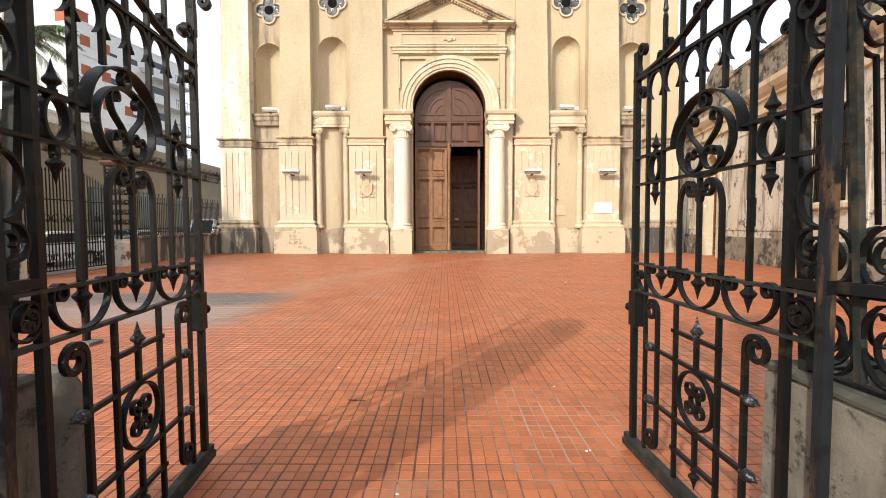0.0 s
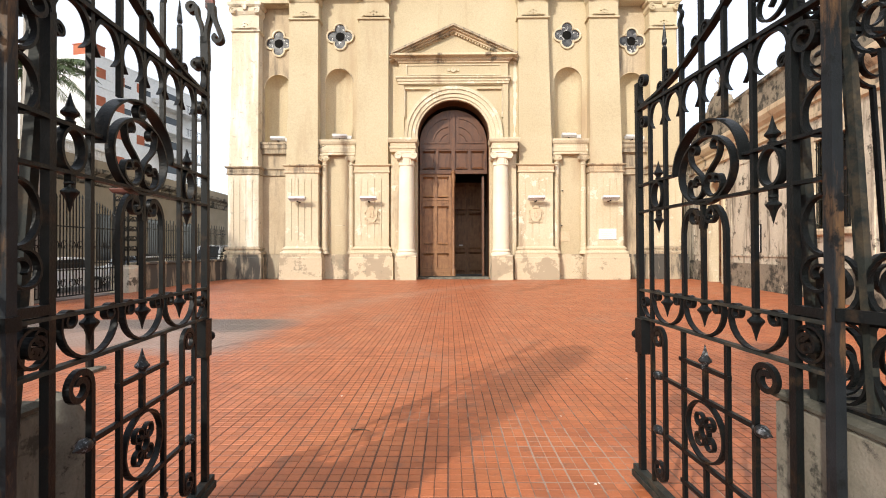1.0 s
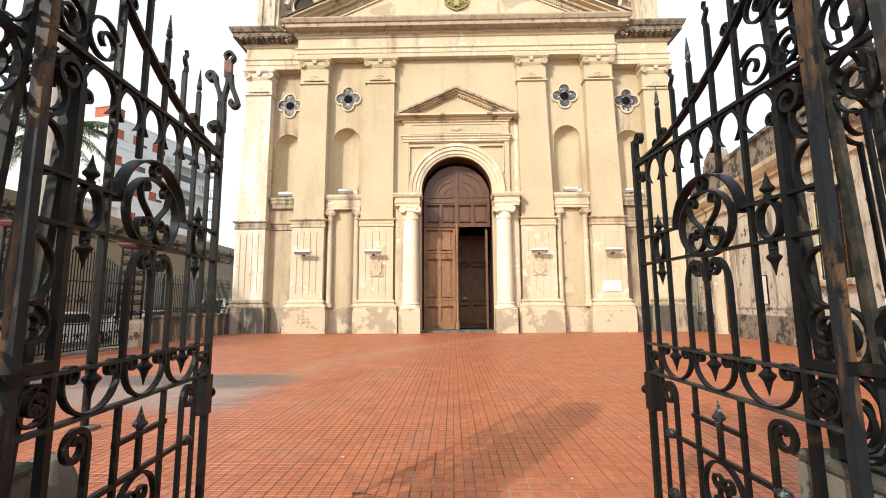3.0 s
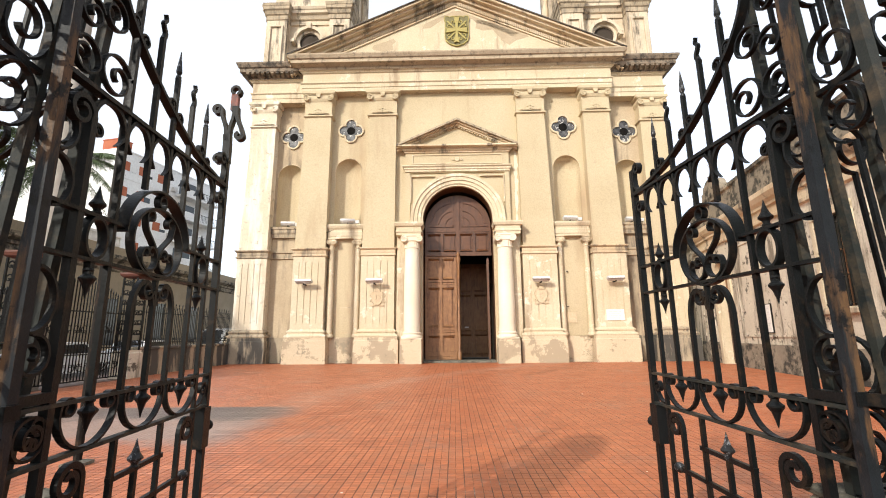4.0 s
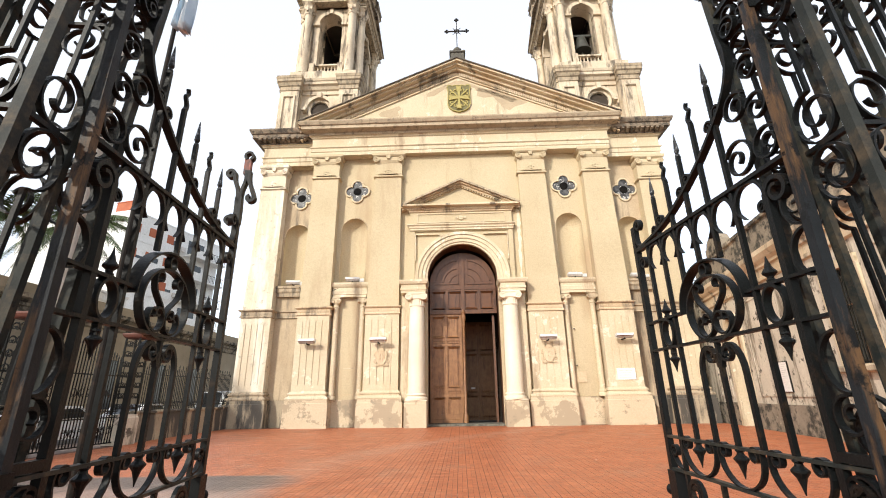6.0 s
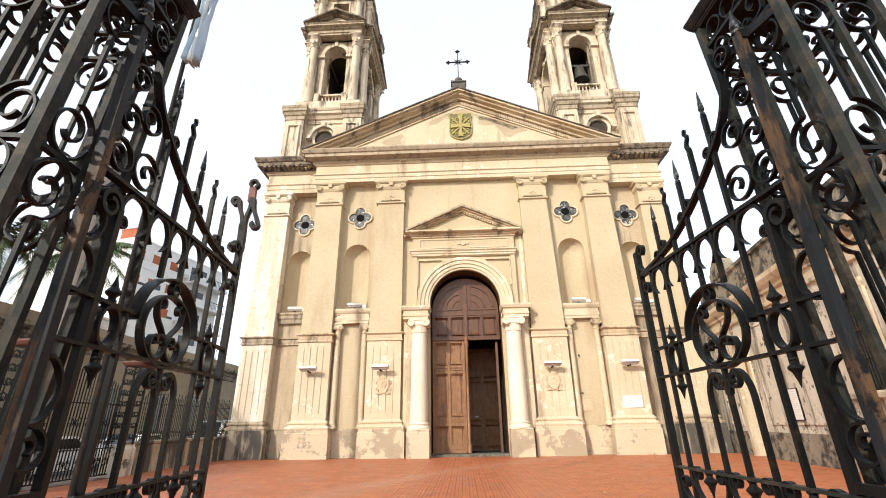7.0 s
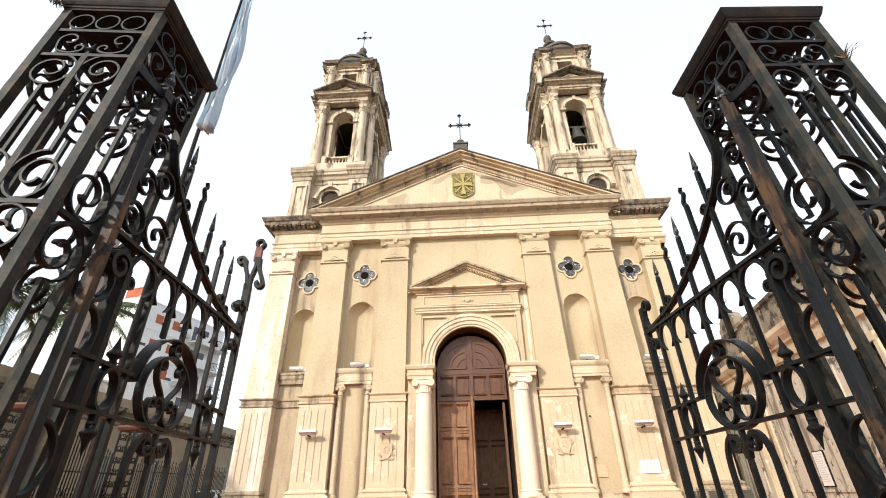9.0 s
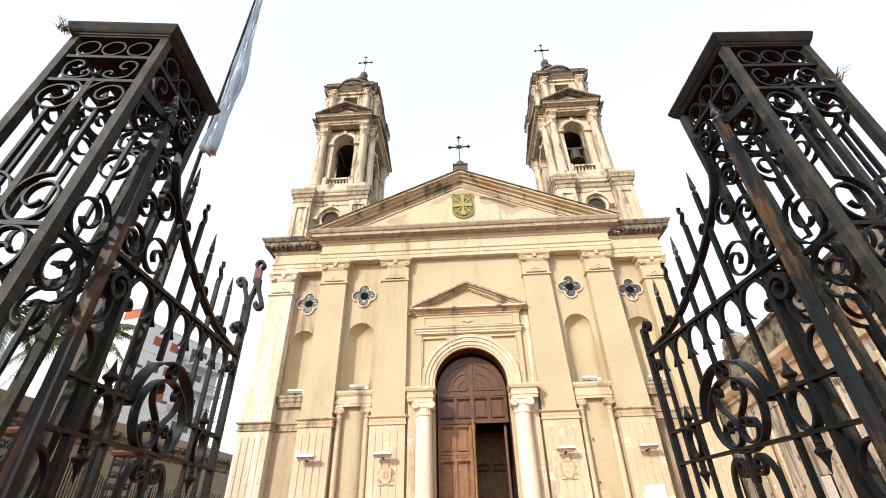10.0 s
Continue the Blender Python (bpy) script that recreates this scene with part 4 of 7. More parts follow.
# ---- facade ornaments ----
def facade_crest():
    cx, y, z0 = 0.10, -0.37, 18.72
    c = thing("crest", cx, y, z0, "gilded shield with a broad cross and scrolls on the pediment", "crest")
    half = [(0.0, 2.02), (0.30, 2.02), (0.42, 1.95), (0.52, 2.03), (0.70, 2.03), (0.76, 1.85), (0.70, 1.65), (0.72, 0.62), (0.64, 0.34), (0.42, 0.14), (0.18, 0.05), (0.0, 0.0)]
    rim = half + [(-x, z) for x, z in half[-2:0:-1]]
    part("shield", Geo().prism(rim, -0.06, 0.03), CRESTDARK, c, "olive shield field")
    part("shield_rim", Geo().sweep(rim[::-1], 0.05, 0.16, 1.0, True), GOLD, c, "raised muted gold rim")
    g = Geo()
    g.prism([(-0.17, 0.16), (0.0, 0.22), (0.17, 0.16), (0.085, 0.6), (0.085, 1.4), (0.18, 1.94), (0.0, 1.87), (-0.18, 1.94), (-0.085, 1.4), (-0.085, 0.6)], -0.16, -0.05)
    g.prism([(-0.66, 0.84), (-0.085, 0.93), (0.085, 0.93), (0.66, 0.84), (0.60, 1.02), (0.66, 1.2), (0.085, 1.11), (-0.085, 1.11), (-0.66, 1.2), (-0.60, 1.02)], -0.163, -0.05)
    part("cross", g, GOLD, c, "muted gold cross with flared arms")
    for sx in (-1, 1):
        for sz in (-1, 1):
            k = Geo()
            k.sweep([(sx * 0.12, 1.02 + sz * 0.14), (sx * 0.40, 1.02 + sz * 0.46), (sx * 0.56, 1.02 + sz * 0.62)], 0.085, 0.25)
            k.sweep([(sx * 0.40 + 0.09 * sx * math.cos(radians(a)) + sx * 0.06, 1.02 + sz * (0.34 + 0.09 * math.sin(radians(a)))) for a in range(-120, 170, 24)], 0.05, 0.23)
            k.sweep([(sx * 0.24 + 0.09 * sx * math.cos(radians(a)), 1.02 + sz * (0.56 + 0.09 * math.sin(radians(a)))) for a in range(-60, 230, 24)], 0.05, 0.23)
            part("lily_scroll", k, GOLD, c)


facade_crest()


def stucco_arms(cx, cz):
    c = thing("coat_of_arms", cx, -0.36, cz, "weathered stucco coat of arms on the pilaster", "relief", "stucco arms")
    g = Geo()
    g.prism([(-0.28, 0.30), (0.28, 0.30), (0.30, -0.1), (0.16, -0.36), (0, -0.44), (-0.16, -0.36), (-0.30, -0.1)], -0.07, 0.02)
    part("shield", g, PLASTER_OLD, c)
    for s in (-1, 1):
        k = Geo()
        k.sweep(c_scroll_plain(s * 0.34, 0.12, 0.12, s), 0.05, 0.08)
        k.sweep(c_scroll_plain(s * 0.32, -0.22, 0.10, -s), 0.05, 0.08)
        k.box(min(s * 0.10, s * 0.38), max(s * 0.10, s * 0.38), -0.06, 0.0, -0.46, -0.40)
        part("scrollwork", k, PLASTER_OLD, c)
    m = Geo()
    m.prism([(-0.18, 0.30), (-0.10, 0.44), (0, 0.52), (0.10, 0.44), (0.18, 0.30)], -0.1, 0.0)
    for i in range(5):
        a = 2 * math.pi * i / 5
        m.arch(0.12 * math.cos(a), 0.02 + 0.14 * math.sin(a), 0.01, 0.06, -0.11, -0.05, 0, 360, 8)
    part("crown", m, PLASTER_OLD, c)


def c_scroll_plain(cx, cz, r, s):
    return [(cx + s * r * (1 - 0.7 * i / 20) * math.cos(radians(90 + 22 * i)), cz + r * (1 - 0.7 * i / 20) * math.sin(radians(90 + 22 * i))) for i in range(21)]


stucco_arms(-4.46, 3.52)
stucco_arms(4.46, 3.55)


def flood_lamp(x, y, z, tilt, wall_y):
    """A long floodlight on a short arm."""
    lamp = thing("floodlight", x, y, z, "long white floodlight on a bracket fixed to the church wall", "floodlight", "facade floodlights")
    part("housing", Geo().prism([(-0.13, -0.05), (0.12, -0.07), (0.14, 0.0), (0.10, 0.07), (-0.12, 0.08)], -0.43, 0.43, "x").turn(pose(0, 0, 0, tilt, 0, 0)), LAMPGREY, lamp)
    part("back_shell", Geo().prism([(-0.10, -0.055), (0.11, -0.075), (0.12, -0.14), (-0.02, -0.13)], -0.40, 0.40, "x").turn(pose(0, 0, 0, tilt, 0, 0)), LAMPGREY, lamp, "ribbed underside")
    part("trim", Geo().box(-0.43, 0.43, -0.15, -0.13, -0.075, -0.05).turn(pose(0, 0, 0, tilt, 0, 0)), REDDOOR, lamp, "reddish edge strip")
    part("glass", Geo().box(-0.40, 0.40, -0.145, -0.128, -0.045, 0.06).turn(pose(0, 0, 0, tilt, 0, 0)), WHITE, lamp)
    part("end_cap", Geo().box(-0.45, -0.43, -0.14, 0.14, -0.08, 0.08).turn(pose(0, 0, 0, tilt, 0, 0)), LAMPGREY, lamp)
    part("end_cap", Geo().box(0.43, 0.45, -0.14, 0.14, -0.08, 0.08).turn(pose(0, 0, 0, tilt, 0, 0)), LAMPGREY, lamp)
    part("bracket", Geo().box(-0.03, 0.03, 0.0, wall_y - y, -0.20, -0.15).box(-0.03, 0.03, -0.02, 0.03, -0.2, -0.05), CAPIRON, lamp)


for x in (-8.42, -4.58, 4.42, 8.38):
    flood_lamp(x, -0.80, 4.40, -12, -0.35)
for x, y, wy in ((-9.9, 0.34, 0.6), (-6.30, -0.10, 0.1), (6.35, -0.10, 0.1), (10.0, 0.34, 0.6)):
    lamp = thing("floodlight", x, y, 7.92, "white floodlight standing on the niche ledge", "floodlight", "ledge floodlights")
    part("housing", Geo().prism([(-0.12, -0.05), (0.12, -0.07), (0.13, 0.0), (0.10, 0.07), (-0.12, 0.08)], -0.40, 0.40, "x").turn(pose(0, 0, 0, -15, 0, 6)), LAMPGREY, lamp)
    part("back_shell", Geo().prism([(-0.10, -0.055), (0.11, -0.075), (0.12, -0.12), (-0.02, -0.12)], -0.38, 0.38, "x").turn(pose(0, 0, 0, -15, 0, 6)), LAMPGREY, lamp, "ribbed underside")
    part("foot", Geo().box(-0.03, 0.03, -0.03, 0.22, -0.17, -0.03), CAPIRON, lamp)
    part("ballast_box", Geo().box(0.42, 0.66, -0.05, 0.12, -0.16, 0.02), LAMPGREY, lamp, "small grey ballast box")

plaque = thing("wall_plaque", 8.36, -0.36, 2.46, "blank-looking white notice board on the pilaster", "sign")
part("board", Geo().courses(-0.47, 0.47, -0.035, 0.01, [(0, -0.29), (0.0, 0.29)]), WHITE, plaque)
k = Geo()
for i in range(4):
    k.box(-0.36, 0.30 - 0.07 * (i % 2), -0.038, -0.034, 0.14 - 0.11 * i, 0.17 - 0.11 * i)
part("plain_lines", k, LAMPGREY, plaque)

# worn marks on the plaster: a bricked-up recess outline, a small box, cable pegs
for x0, x1, z0, z1 in ((-6.62, -5.95, 2.98, 3.02), (-6.62, -5.95, 1.6, 1.64)):
    part("filled_recess", Geo().box(x0, x1, BACK - 0.008, BACK + 0.005, z0, z1), PLASTER_OLD, church)
bx = thing("meter_box", 6.1, BACK - 0.02, 2.35, "plastered-over meter box in the wall between pilasters", "box")
part("cover", Geo().courses(-0.36, 0.36, -0.03, 0.03, [(0.0, -0.28), (0, 0.28)]), PLASTER_OLD, bx)
for x, z in ((6.05, 4.9), (6.0, 2.95)):
    pg = thing("wall_peg", x, BACK - 0.02, z, "small dark peg with pale plaster patch on the wall", "peg", "wall pegs")
    part("patch", Geo().arch(0, 0, 0.01, 0.085, -0.006, 0.01, 0, 360, 7), PLASTER_LIGHT, pg)
    part("pin", Geo().box(-0.03, 0.03, -0.12, 0.0, -0.03, 0.03), CAPIRON, pg)


def slack(a, b, sag, n=14):
    return [tuple(Vector(a).lerp(Vector(b), i / n) - Vector((0, 0, sag * 4 * (i / n) * (1 - i / n)))) for i in range(n + 1)]


cables = Geo()
cables.tube(slack((-9.5, 0.05, 7.6), (-7.0, -0.38, 7.35), 0.35), 0.012, 0.012, 5)
single("cable", cables, CAPIRON, "thin cable hanging across the pilaster between lamps", "cable", "cables")
cables = Geo()
cables.tube(slack((12.6, 0.4, 7.4), (13.4, -1.2, 7.9), 0.2), 0.014, 0.014, 5)
single("cable", cables, CAPIRON, "thin cable running from church to the side house", "cable", "cables")
streak_mark = Geo()
n = 22
left_e = [(3.32 + 0.025 * math.sin(i * 0.9) + 0.02 * math.sin(i * 2.1), 12.1 - 0.24 * i) for i in range(n)]
right_e = [(3.50 - 0.03 * math.sin(i * 1.3) - 0.03 * math.sin(i * 2.9) - 0.14 * (i / (n - 1)) ** 3, 12.1 - 0.24 * i) for i in range(n)]
streak_mark.prism(left_e + right_e[::-1], -0.006, 0.004)
part("lime_streak", streak_mark, LIMEWASH, church, "pale lime wash-out streak")


# ---- iron crosses ----
def roof_cross(name, x, y, z, h, base):
    c = thing(name, x, y, z, "slender openwork iron cross on the church roofline", "cross", "roof crosses")
    k = h / 3.0
    part("stone_base", base, DOME, c)
    part("shaft", Geo().box(-0.027, 0.027, -0.025, 0.025, 0.0, 2.7 * k), CAPIRON, c)
    part("arm", Geo().box(-0.62 * k, 0.62 * k, -0.03, 0.03, 1.82 * k, 1.90 * k), CAPIRON, c)
    for px, pz in ((0.62, 1.86), (-0.62, 1.86), (0, 2.75)):
        g = Geo()
        for dx, dz in ((0, 0), (0.10, 0), (-0.10, 0), (0, 0.1), (0, -0.1)):
            g.arch(px * k + dx, pz * k + dz, 0.02, 0.07, -0.02, 0.02, 0, 360, 8)
        part("trefoil", g, CAPIRON, c)
    g = Geo()
    for a in (45, 135, 225, 315):
        g.sweep([(0.05 * math.cos(radians(a)), 1.86 * k + 0.05 * math.sin(radians(a))), (0.34 * k * math.cos(radians(a)), 1.86 * k + 0.34 * k * math.sin(radians(a)))], 0.03, 0.03)
    g.arch(0, 1.86 * k, 0.15, 0.19, -0.02, 0.02, 0, 360, 14)
    part("rays", g, CAPIRON, c)
    return c


cb = Geo().courses(-0.45, 0.45, -0.45, 0.45, [(0.05, -1.25), (0.05, -0.6), (0.0, -0.55), (0.0, -0.2), (0.08, -0.15), (0.08, -0.05), (-0.15, 0.0)], False)
cb.lathe(0, 0, [(0.14, -0.02), (0.16, 0.06), (0.27, 0.16), (0.31, 0.30), (0.27, 0.44), (0.15, 0.54), (0.05, 0.60)], 14)
roof_cross("roof_cross", 0.08, -0.1, 23.45, 3.3, cb)


# ---- towers ----
def tower(sx):
    cx, cy = (-9.58 if sx < 0 else 9.68), 4.87
    t = thing("bell_tower", cx, cy, 17.86, "weathered cream stone bell tower with columns, pediments and small dome", "tower", "bell towers")

    def P(name, g, mat=TOWER, label="", parent=t, smooth=False):
        g.v = [(x * 1.03 - sx * 0.013 * z, y * 1.5, z * 1.045) for x, y, z in g.v]
        return part(name, g, mat, parent, label, smooth)

    def four(g_of):
        """The same shape on all four sides; g_of returns geometry for the side that faces -y."""
        out = []
        for k in range(4):
            out.append(g_of().turn(pose(0, 0, 0, 0, 0, 90 * k)))
        return out

    H = 2.30
    # lower stage
    P("lower_stage", Geo().box(-H, H, -H, H, -0.3, 4.0))
    for g in four(lambda: Geo().box(-2.62, -1.35, -2.72, -2.0, 0, 4.0)):
        P("pier", g)
    for g in four(lambda: Geo().box(1.35, 2.62, -2.72, -2.0, 0, 4.0)):
        P("pier", g)
    for a, b in ((-2.42, -1.55), (1.55, 2.42)):
        for g in four(lambda: Geo().box(a, b, -2.80, -2.71, 0.7, 0.8).box(a, b, -2.80, -2.71, 3.2, 3.3).box(a, a + 0.1, -2.80, -2.71, 0.8, 3.2).box(b - 0.1, b, -2.80, -2.71, 0.8, 3.2)):
            P("panel_frame", g)
    for g in four(lambda: Geo().arch(0, 2.45, 0.62, 0.80, -2.44, -2.25, 0, 360, 28).arch(0, 2.45, 0.80, 1.0, -2.58, -2.25, 0, 180, 18).box(-0.14, 0.14, -2.66, -2.28, 3.2, 3.65).box(-1.14, -0.86, -2.62, -2.28, 2.32, 2.55).box(0.86, 1.14, -2.62, -2.28, 2.32, 2.55)):
        o = P("oculus", g, TOWER, "round window in a moulded stone ring")
    # flat dark discs painted for the shade inside the round windows
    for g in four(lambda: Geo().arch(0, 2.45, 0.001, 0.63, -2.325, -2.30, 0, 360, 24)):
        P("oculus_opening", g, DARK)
    CN = [(0.0, 3.7), (0.06, 3.72), (0.06, 4.0), (0.14, 4.05), (0.22, 4.25), (0.32, 4.32), (0.32, 4.5), (0.36, 4.55), (0.40, 4.7), (0.05, 4.75)]
    P("cornice", Geo().courses(-H, H, -H, H, CN, False), TOWER, "weathered moulded cornice")
    for a, b in ((-2.62, -1.35), (1.35, 2.62)):
        for g in four(lambda: Geo().courses(a, b, -2.72, -2.0, [(o * 0.6, z) for o, z in CN])):
            P("cornice_break", g, SOOTY)
    # belfry: four corner piers with arched openings between
    B, hw, spring, z0, z1 = 1.95, 0.84, 10.32, 4.7, 11.9
    for g in four(lambda: Geo().box(-B, -hw, -B, -B + 0.7, z0, spring).box(hw, B, -B, -B + 0.7, z0, spring).box(-hw, hw, -B, -B + 0.7, z0, 5.7)):
        P("belfry_pier", g)
    def head():
        g = Geo()
        arched_panel(g, -B, B, spring - 0.01, z1, 0, hw, spring - 0.01, spring, -B, 16)
        g.arch(0, spring, hw, hw + 0.02, -B, -B + 0.7, 0, 180, 16)
        return g
    for g in four(head):
        P("arch_wall", g)
    for g in four(lambda: Geo().arch(0, spring, hw, hw + 0.28, -B - 0.1, -B + 0.05, 0, 180, 16).box(-0.12, 0.12, -B - 0.18, -B, spring + hw - 0.05, spring + hw + 0.36)
                  .box(-hw - 0.5, -hw + 0.04, -B - 0.12, -B + 0.4, spring - 0.2, spring).box(hw - 0.04, hw + 0.5, -B - 0.12, -B + 0.4, spring - 0.2, spring)):
        P("arch_moulding", g)
    # dark block, floor and added backdrop make the belfry inside look shaded
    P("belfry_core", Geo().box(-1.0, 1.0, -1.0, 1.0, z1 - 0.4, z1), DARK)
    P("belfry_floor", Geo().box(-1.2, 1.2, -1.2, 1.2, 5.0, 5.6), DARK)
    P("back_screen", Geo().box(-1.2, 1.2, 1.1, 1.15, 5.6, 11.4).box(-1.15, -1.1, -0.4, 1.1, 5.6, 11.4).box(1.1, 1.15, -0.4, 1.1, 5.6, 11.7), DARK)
    for g in four(lambda: Geo().box(-0.85, 0.85, -B - 0.22, -B + 0.05, 6.36, 6.48).box(-0.85, 0.85, -B - 0.22, -B + 0.05, 5.62, 5.72)
                  .box(-1.2, -0.82, -B - 0.26, -B + 0.02, 5.6, 6.55).box(0.82, 1.2, -B - 0.26, -B + 0.02, 5.6, 6.55)):
        bal = P("balustrade", g)
    for k in range(4):
        for i in range(6):
            x = -0.62 + 1.24 * i / 5
            P("baluster", Geo().lathe(x, -B - 0.09, [(0.07, 5.72), (0.05, 5.78), (0.085, 5.92), (0.05, 6.12), (0.045, 6.25), (0.07, 6.36)], 8).turn(pose(0, 0, 0, 0, 0, 90 * k)))
    for g in four(lambda: Geo().box(-2.3, 2.3, -B - 0.55, -B, 4.72, 5.5)):
        P("column_pedestal", g)
    for k in range(4):
        for s in (-1, 1):
            m = pose(0, 0, 0, 0, 0, 90 * k)
            col = P("column", Geo().lathe(s * 1.62, -B - 0.18, [(0.40, 5.5), (0.40, 5.58), (0.33, 5.68), (0.31, 7.0), (0.27, 10.72)], 16).turn(m), TOWER, "", t, True)
            c = Geo().lathe(s * 1.62, -B - 0.18, [(0.27, 10.70), (0.31, 10.74), (0.28, 10.78), (0.30, 11.02), (0.36, 11.17), (0.30, 11.22), (0.34, 11.42), (0.46, 11.62)], 12)
            for a in range(8):
                q = radians(45 * a)
                c.box(s * 1.62 + 0.32 * math.cos(q) - 0.06, s * 1.62 + 0.32 * math.cos(q) + 0.06, -B - 0.18 + 0.32 * math.sin(q) - 0.06, -B - 0.18 + 0.32 * math.sin(q) + 0.06, 10.92 + 0.25 * (a % 2), 11.22 + 0.25 * (a % 2))
            c.courses(s * 1.62 - 0.38, s * 1.62 + 0.38, -B - 0.56, -B + 0.2, [(0, 11.62), (0.05, 11.67), (0.05, 11.77)], False)
            P("capital", c.turn(m), TOWER, "leafy capital", col)
    EN = [(0.0, 11.7), (0.0, 11.86), (0.05, 11.88), (0.05, 12.0), (0.0, 12.03), (0.0, 12.18), (0.08, 12.22), (0.12, 12.3), (0.25, 12.35), (0.25, 12.46), (0.32, 12.56), (0.0, 12.6)]
    P("entablature", Geo().courses(-B - 0.1, B + 0.1, -B - 0.1, B + 0.1, EN, False))
    for g in four(lambda: Geo().courses(-1.98, 1.98, -B - 0.5, -B, EN)):
        P("entablature_break", g, SOOTY)
    for g in four(lambda: Geo().prism([(-2.0, 12.55), (2.0, 12.55), (0, 13.6)], -B - 0.42, -B + 0.1)):
        P("pediment_field", g)
    def prake():
        g = Geo()
        for lo, hi, y in ((-0.05, 0.1, -B - 0.62), (0.08, 0.22, -B - 0.85)):
            g.prism([(-2.4, 12.5 + lo), (0, 13.72 + lo), (2.4, 12.5 + lo), (2.4, 12.5 + hi), (0, 13.72 + hi), (-2.4, 12.5 + hi)], y, -B + 0.1)
        return g
    for g in four(prake):
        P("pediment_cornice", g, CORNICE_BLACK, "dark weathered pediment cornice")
    # attic
    A = 1.95
    for g in four(lambda: Geo().box(-A, -0.62, -A, -A + 0.4, 12.5, 16.4).box(0.62, A, -A, -A + 0.4, 12.5, 16.4).box(-0.62, 0.62, -A, -A + 0.4, 12.5, 14.75).box(-0.62, 0.62, -A, -A + 0.4, 15.7, 16.4)):
        P("attic_wall", g)
    for g in four(lambda: Geo().box(-0.74, 0.74, -A - 0.05, -A + 0.02, 15.7, 15.82).box(-0.74, -0.62, -A - 0.05, -A + 0.02, 14.75, 15.7).box(0.62, 0.74, -A - 0.05, -A + 0.02, 14.75, 15.7)):
        P("window_frame", g)
    # added dark box so the attic openings look shaded
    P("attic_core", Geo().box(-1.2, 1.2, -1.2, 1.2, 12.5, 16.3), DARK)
    for k in range(4):
        for s in (-1, 1):
            m = pose(0, 0, 0, 0, 0, 90 * k)
            ac = P("attic_column", Geo().lathe(s * 1.50, -A - 0.12, [(0.29, 12.6), (0.27, 12.8), (0.24, 15.35), (0.28, 15.4), (0.25, 15.45), (0.30, 15.75), (0.38, 15.95), (0.32, 16.0)], 12).turn(m), TOWER, "", t, True)
            leaf = Geo().courses(s * 1.50 - 0.30, s * 1.50 + 0.30, -A - 0.42, -A + 0.1, [(0, 15.98), (0.05, 16.04), (0.05, 16.12)], False)
            for a in range(6):
                q = radians(60 * a)
                u, v = s * 1.50 + 0.29 * math.cos(q), -A - 0.12 + 0.29 * math.sin(q)
                leaf.box(u - 0.06, u + 0.06, v - 0.06, v + 0.06, 15.55 + 0.18 * (a % 2), 15.82 + 0.18 * (a % 2))
            P("attic_capital", leaf.turn(m), TOWER, "leafy capital", ac)
    AN = [(0.0, 16.1), (0.0, 16.3), (0.06, 16.34), (0.06, 16.44), (0.15, 16.5), (0.26, 16.54)]
    P("attic_cornice", Geo().courses(-A - 0.1, A + 0.1, -A - 0.1, A + 0.1, AN, False), TOWER, "moulded top cornice")
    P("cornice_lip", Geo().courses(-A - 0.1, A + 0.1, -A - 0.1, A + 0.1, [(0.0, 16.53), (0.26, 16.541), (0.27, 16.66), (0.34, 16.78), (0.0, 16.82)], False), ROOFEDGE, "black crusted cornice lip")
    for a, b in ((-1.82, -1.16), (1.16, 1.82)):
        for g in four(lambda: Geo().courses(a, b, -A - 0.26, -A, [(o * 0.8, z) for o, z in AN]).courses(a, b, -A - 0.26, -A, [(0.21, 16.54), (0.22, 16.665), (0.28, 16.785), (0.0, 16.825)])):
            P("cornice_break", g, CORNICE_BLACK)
    for g in four(lambda: Geo().box(-1.0, 1.0, -A - 0.2, -A - 0.1, 16.36, 16.43)):
        P("dentil_band", g, SOOTY)
    prof = [(2.3, 16.75), (2.3, 17.0), (2.22, 17.02), (2.22, 17.5), (2.3, 17.55), (2.3, 17.66)] + [(2.26 * math.cos(radians(a)) ** 0.6, 17.7 + 0.95 * math.sin(radians(a))) for a in range(6, 84, 6)]
    P("dome", Geo().lathe(0, 0, prof, 24), DOME, "small grey dome with lichen", t, True)
    P("lantern", Geo().lathe(0, 0, [(0.66, 18.45), (0.60, 18.9), (0.46, 19.4), (0.38, 20.3), (0.40, 20.75), (0.66, 20.9), (0.70, 21.1), (0.66, 21.16), (0.36, 21.25), (0.22, 21.5), (0.2, 22.1)], 14), DOME, "small stone lantern with flared rim", t, True)
    for a in range(8):
        q = radians(45 * a)
        P("lantern_rib", Geo().box(0.40 * math.cos(q) - 0.04, 0.40 * math.cos(q) + 0.04, 0.40 * math.sin(q) - 0.04, 0.40 * math.sin(q) + 0.04, 19.3, 20.85), DOME)
    if sx > 0:
        bell = thing("church_bell", cx - 0.12, cy - 2.0, 27.25, "dark bronze church bell hanging in the tower arch", "bell")
        part("bell_body", Geo().lathe(0, 0, [(0.66, -1.3), (0.62, -1.18), (0.50, -0.85), (0.40, -0.4), (0.34, -0.06), (0.2, 0.08), (0.05, 0.12)], 20), BRONZE, bell, smooth=True)
        part("yoke", Geo().box(-0.82, 0.82, -0.08, 0.08, 0.1, 0.28), BRONZE, bell)
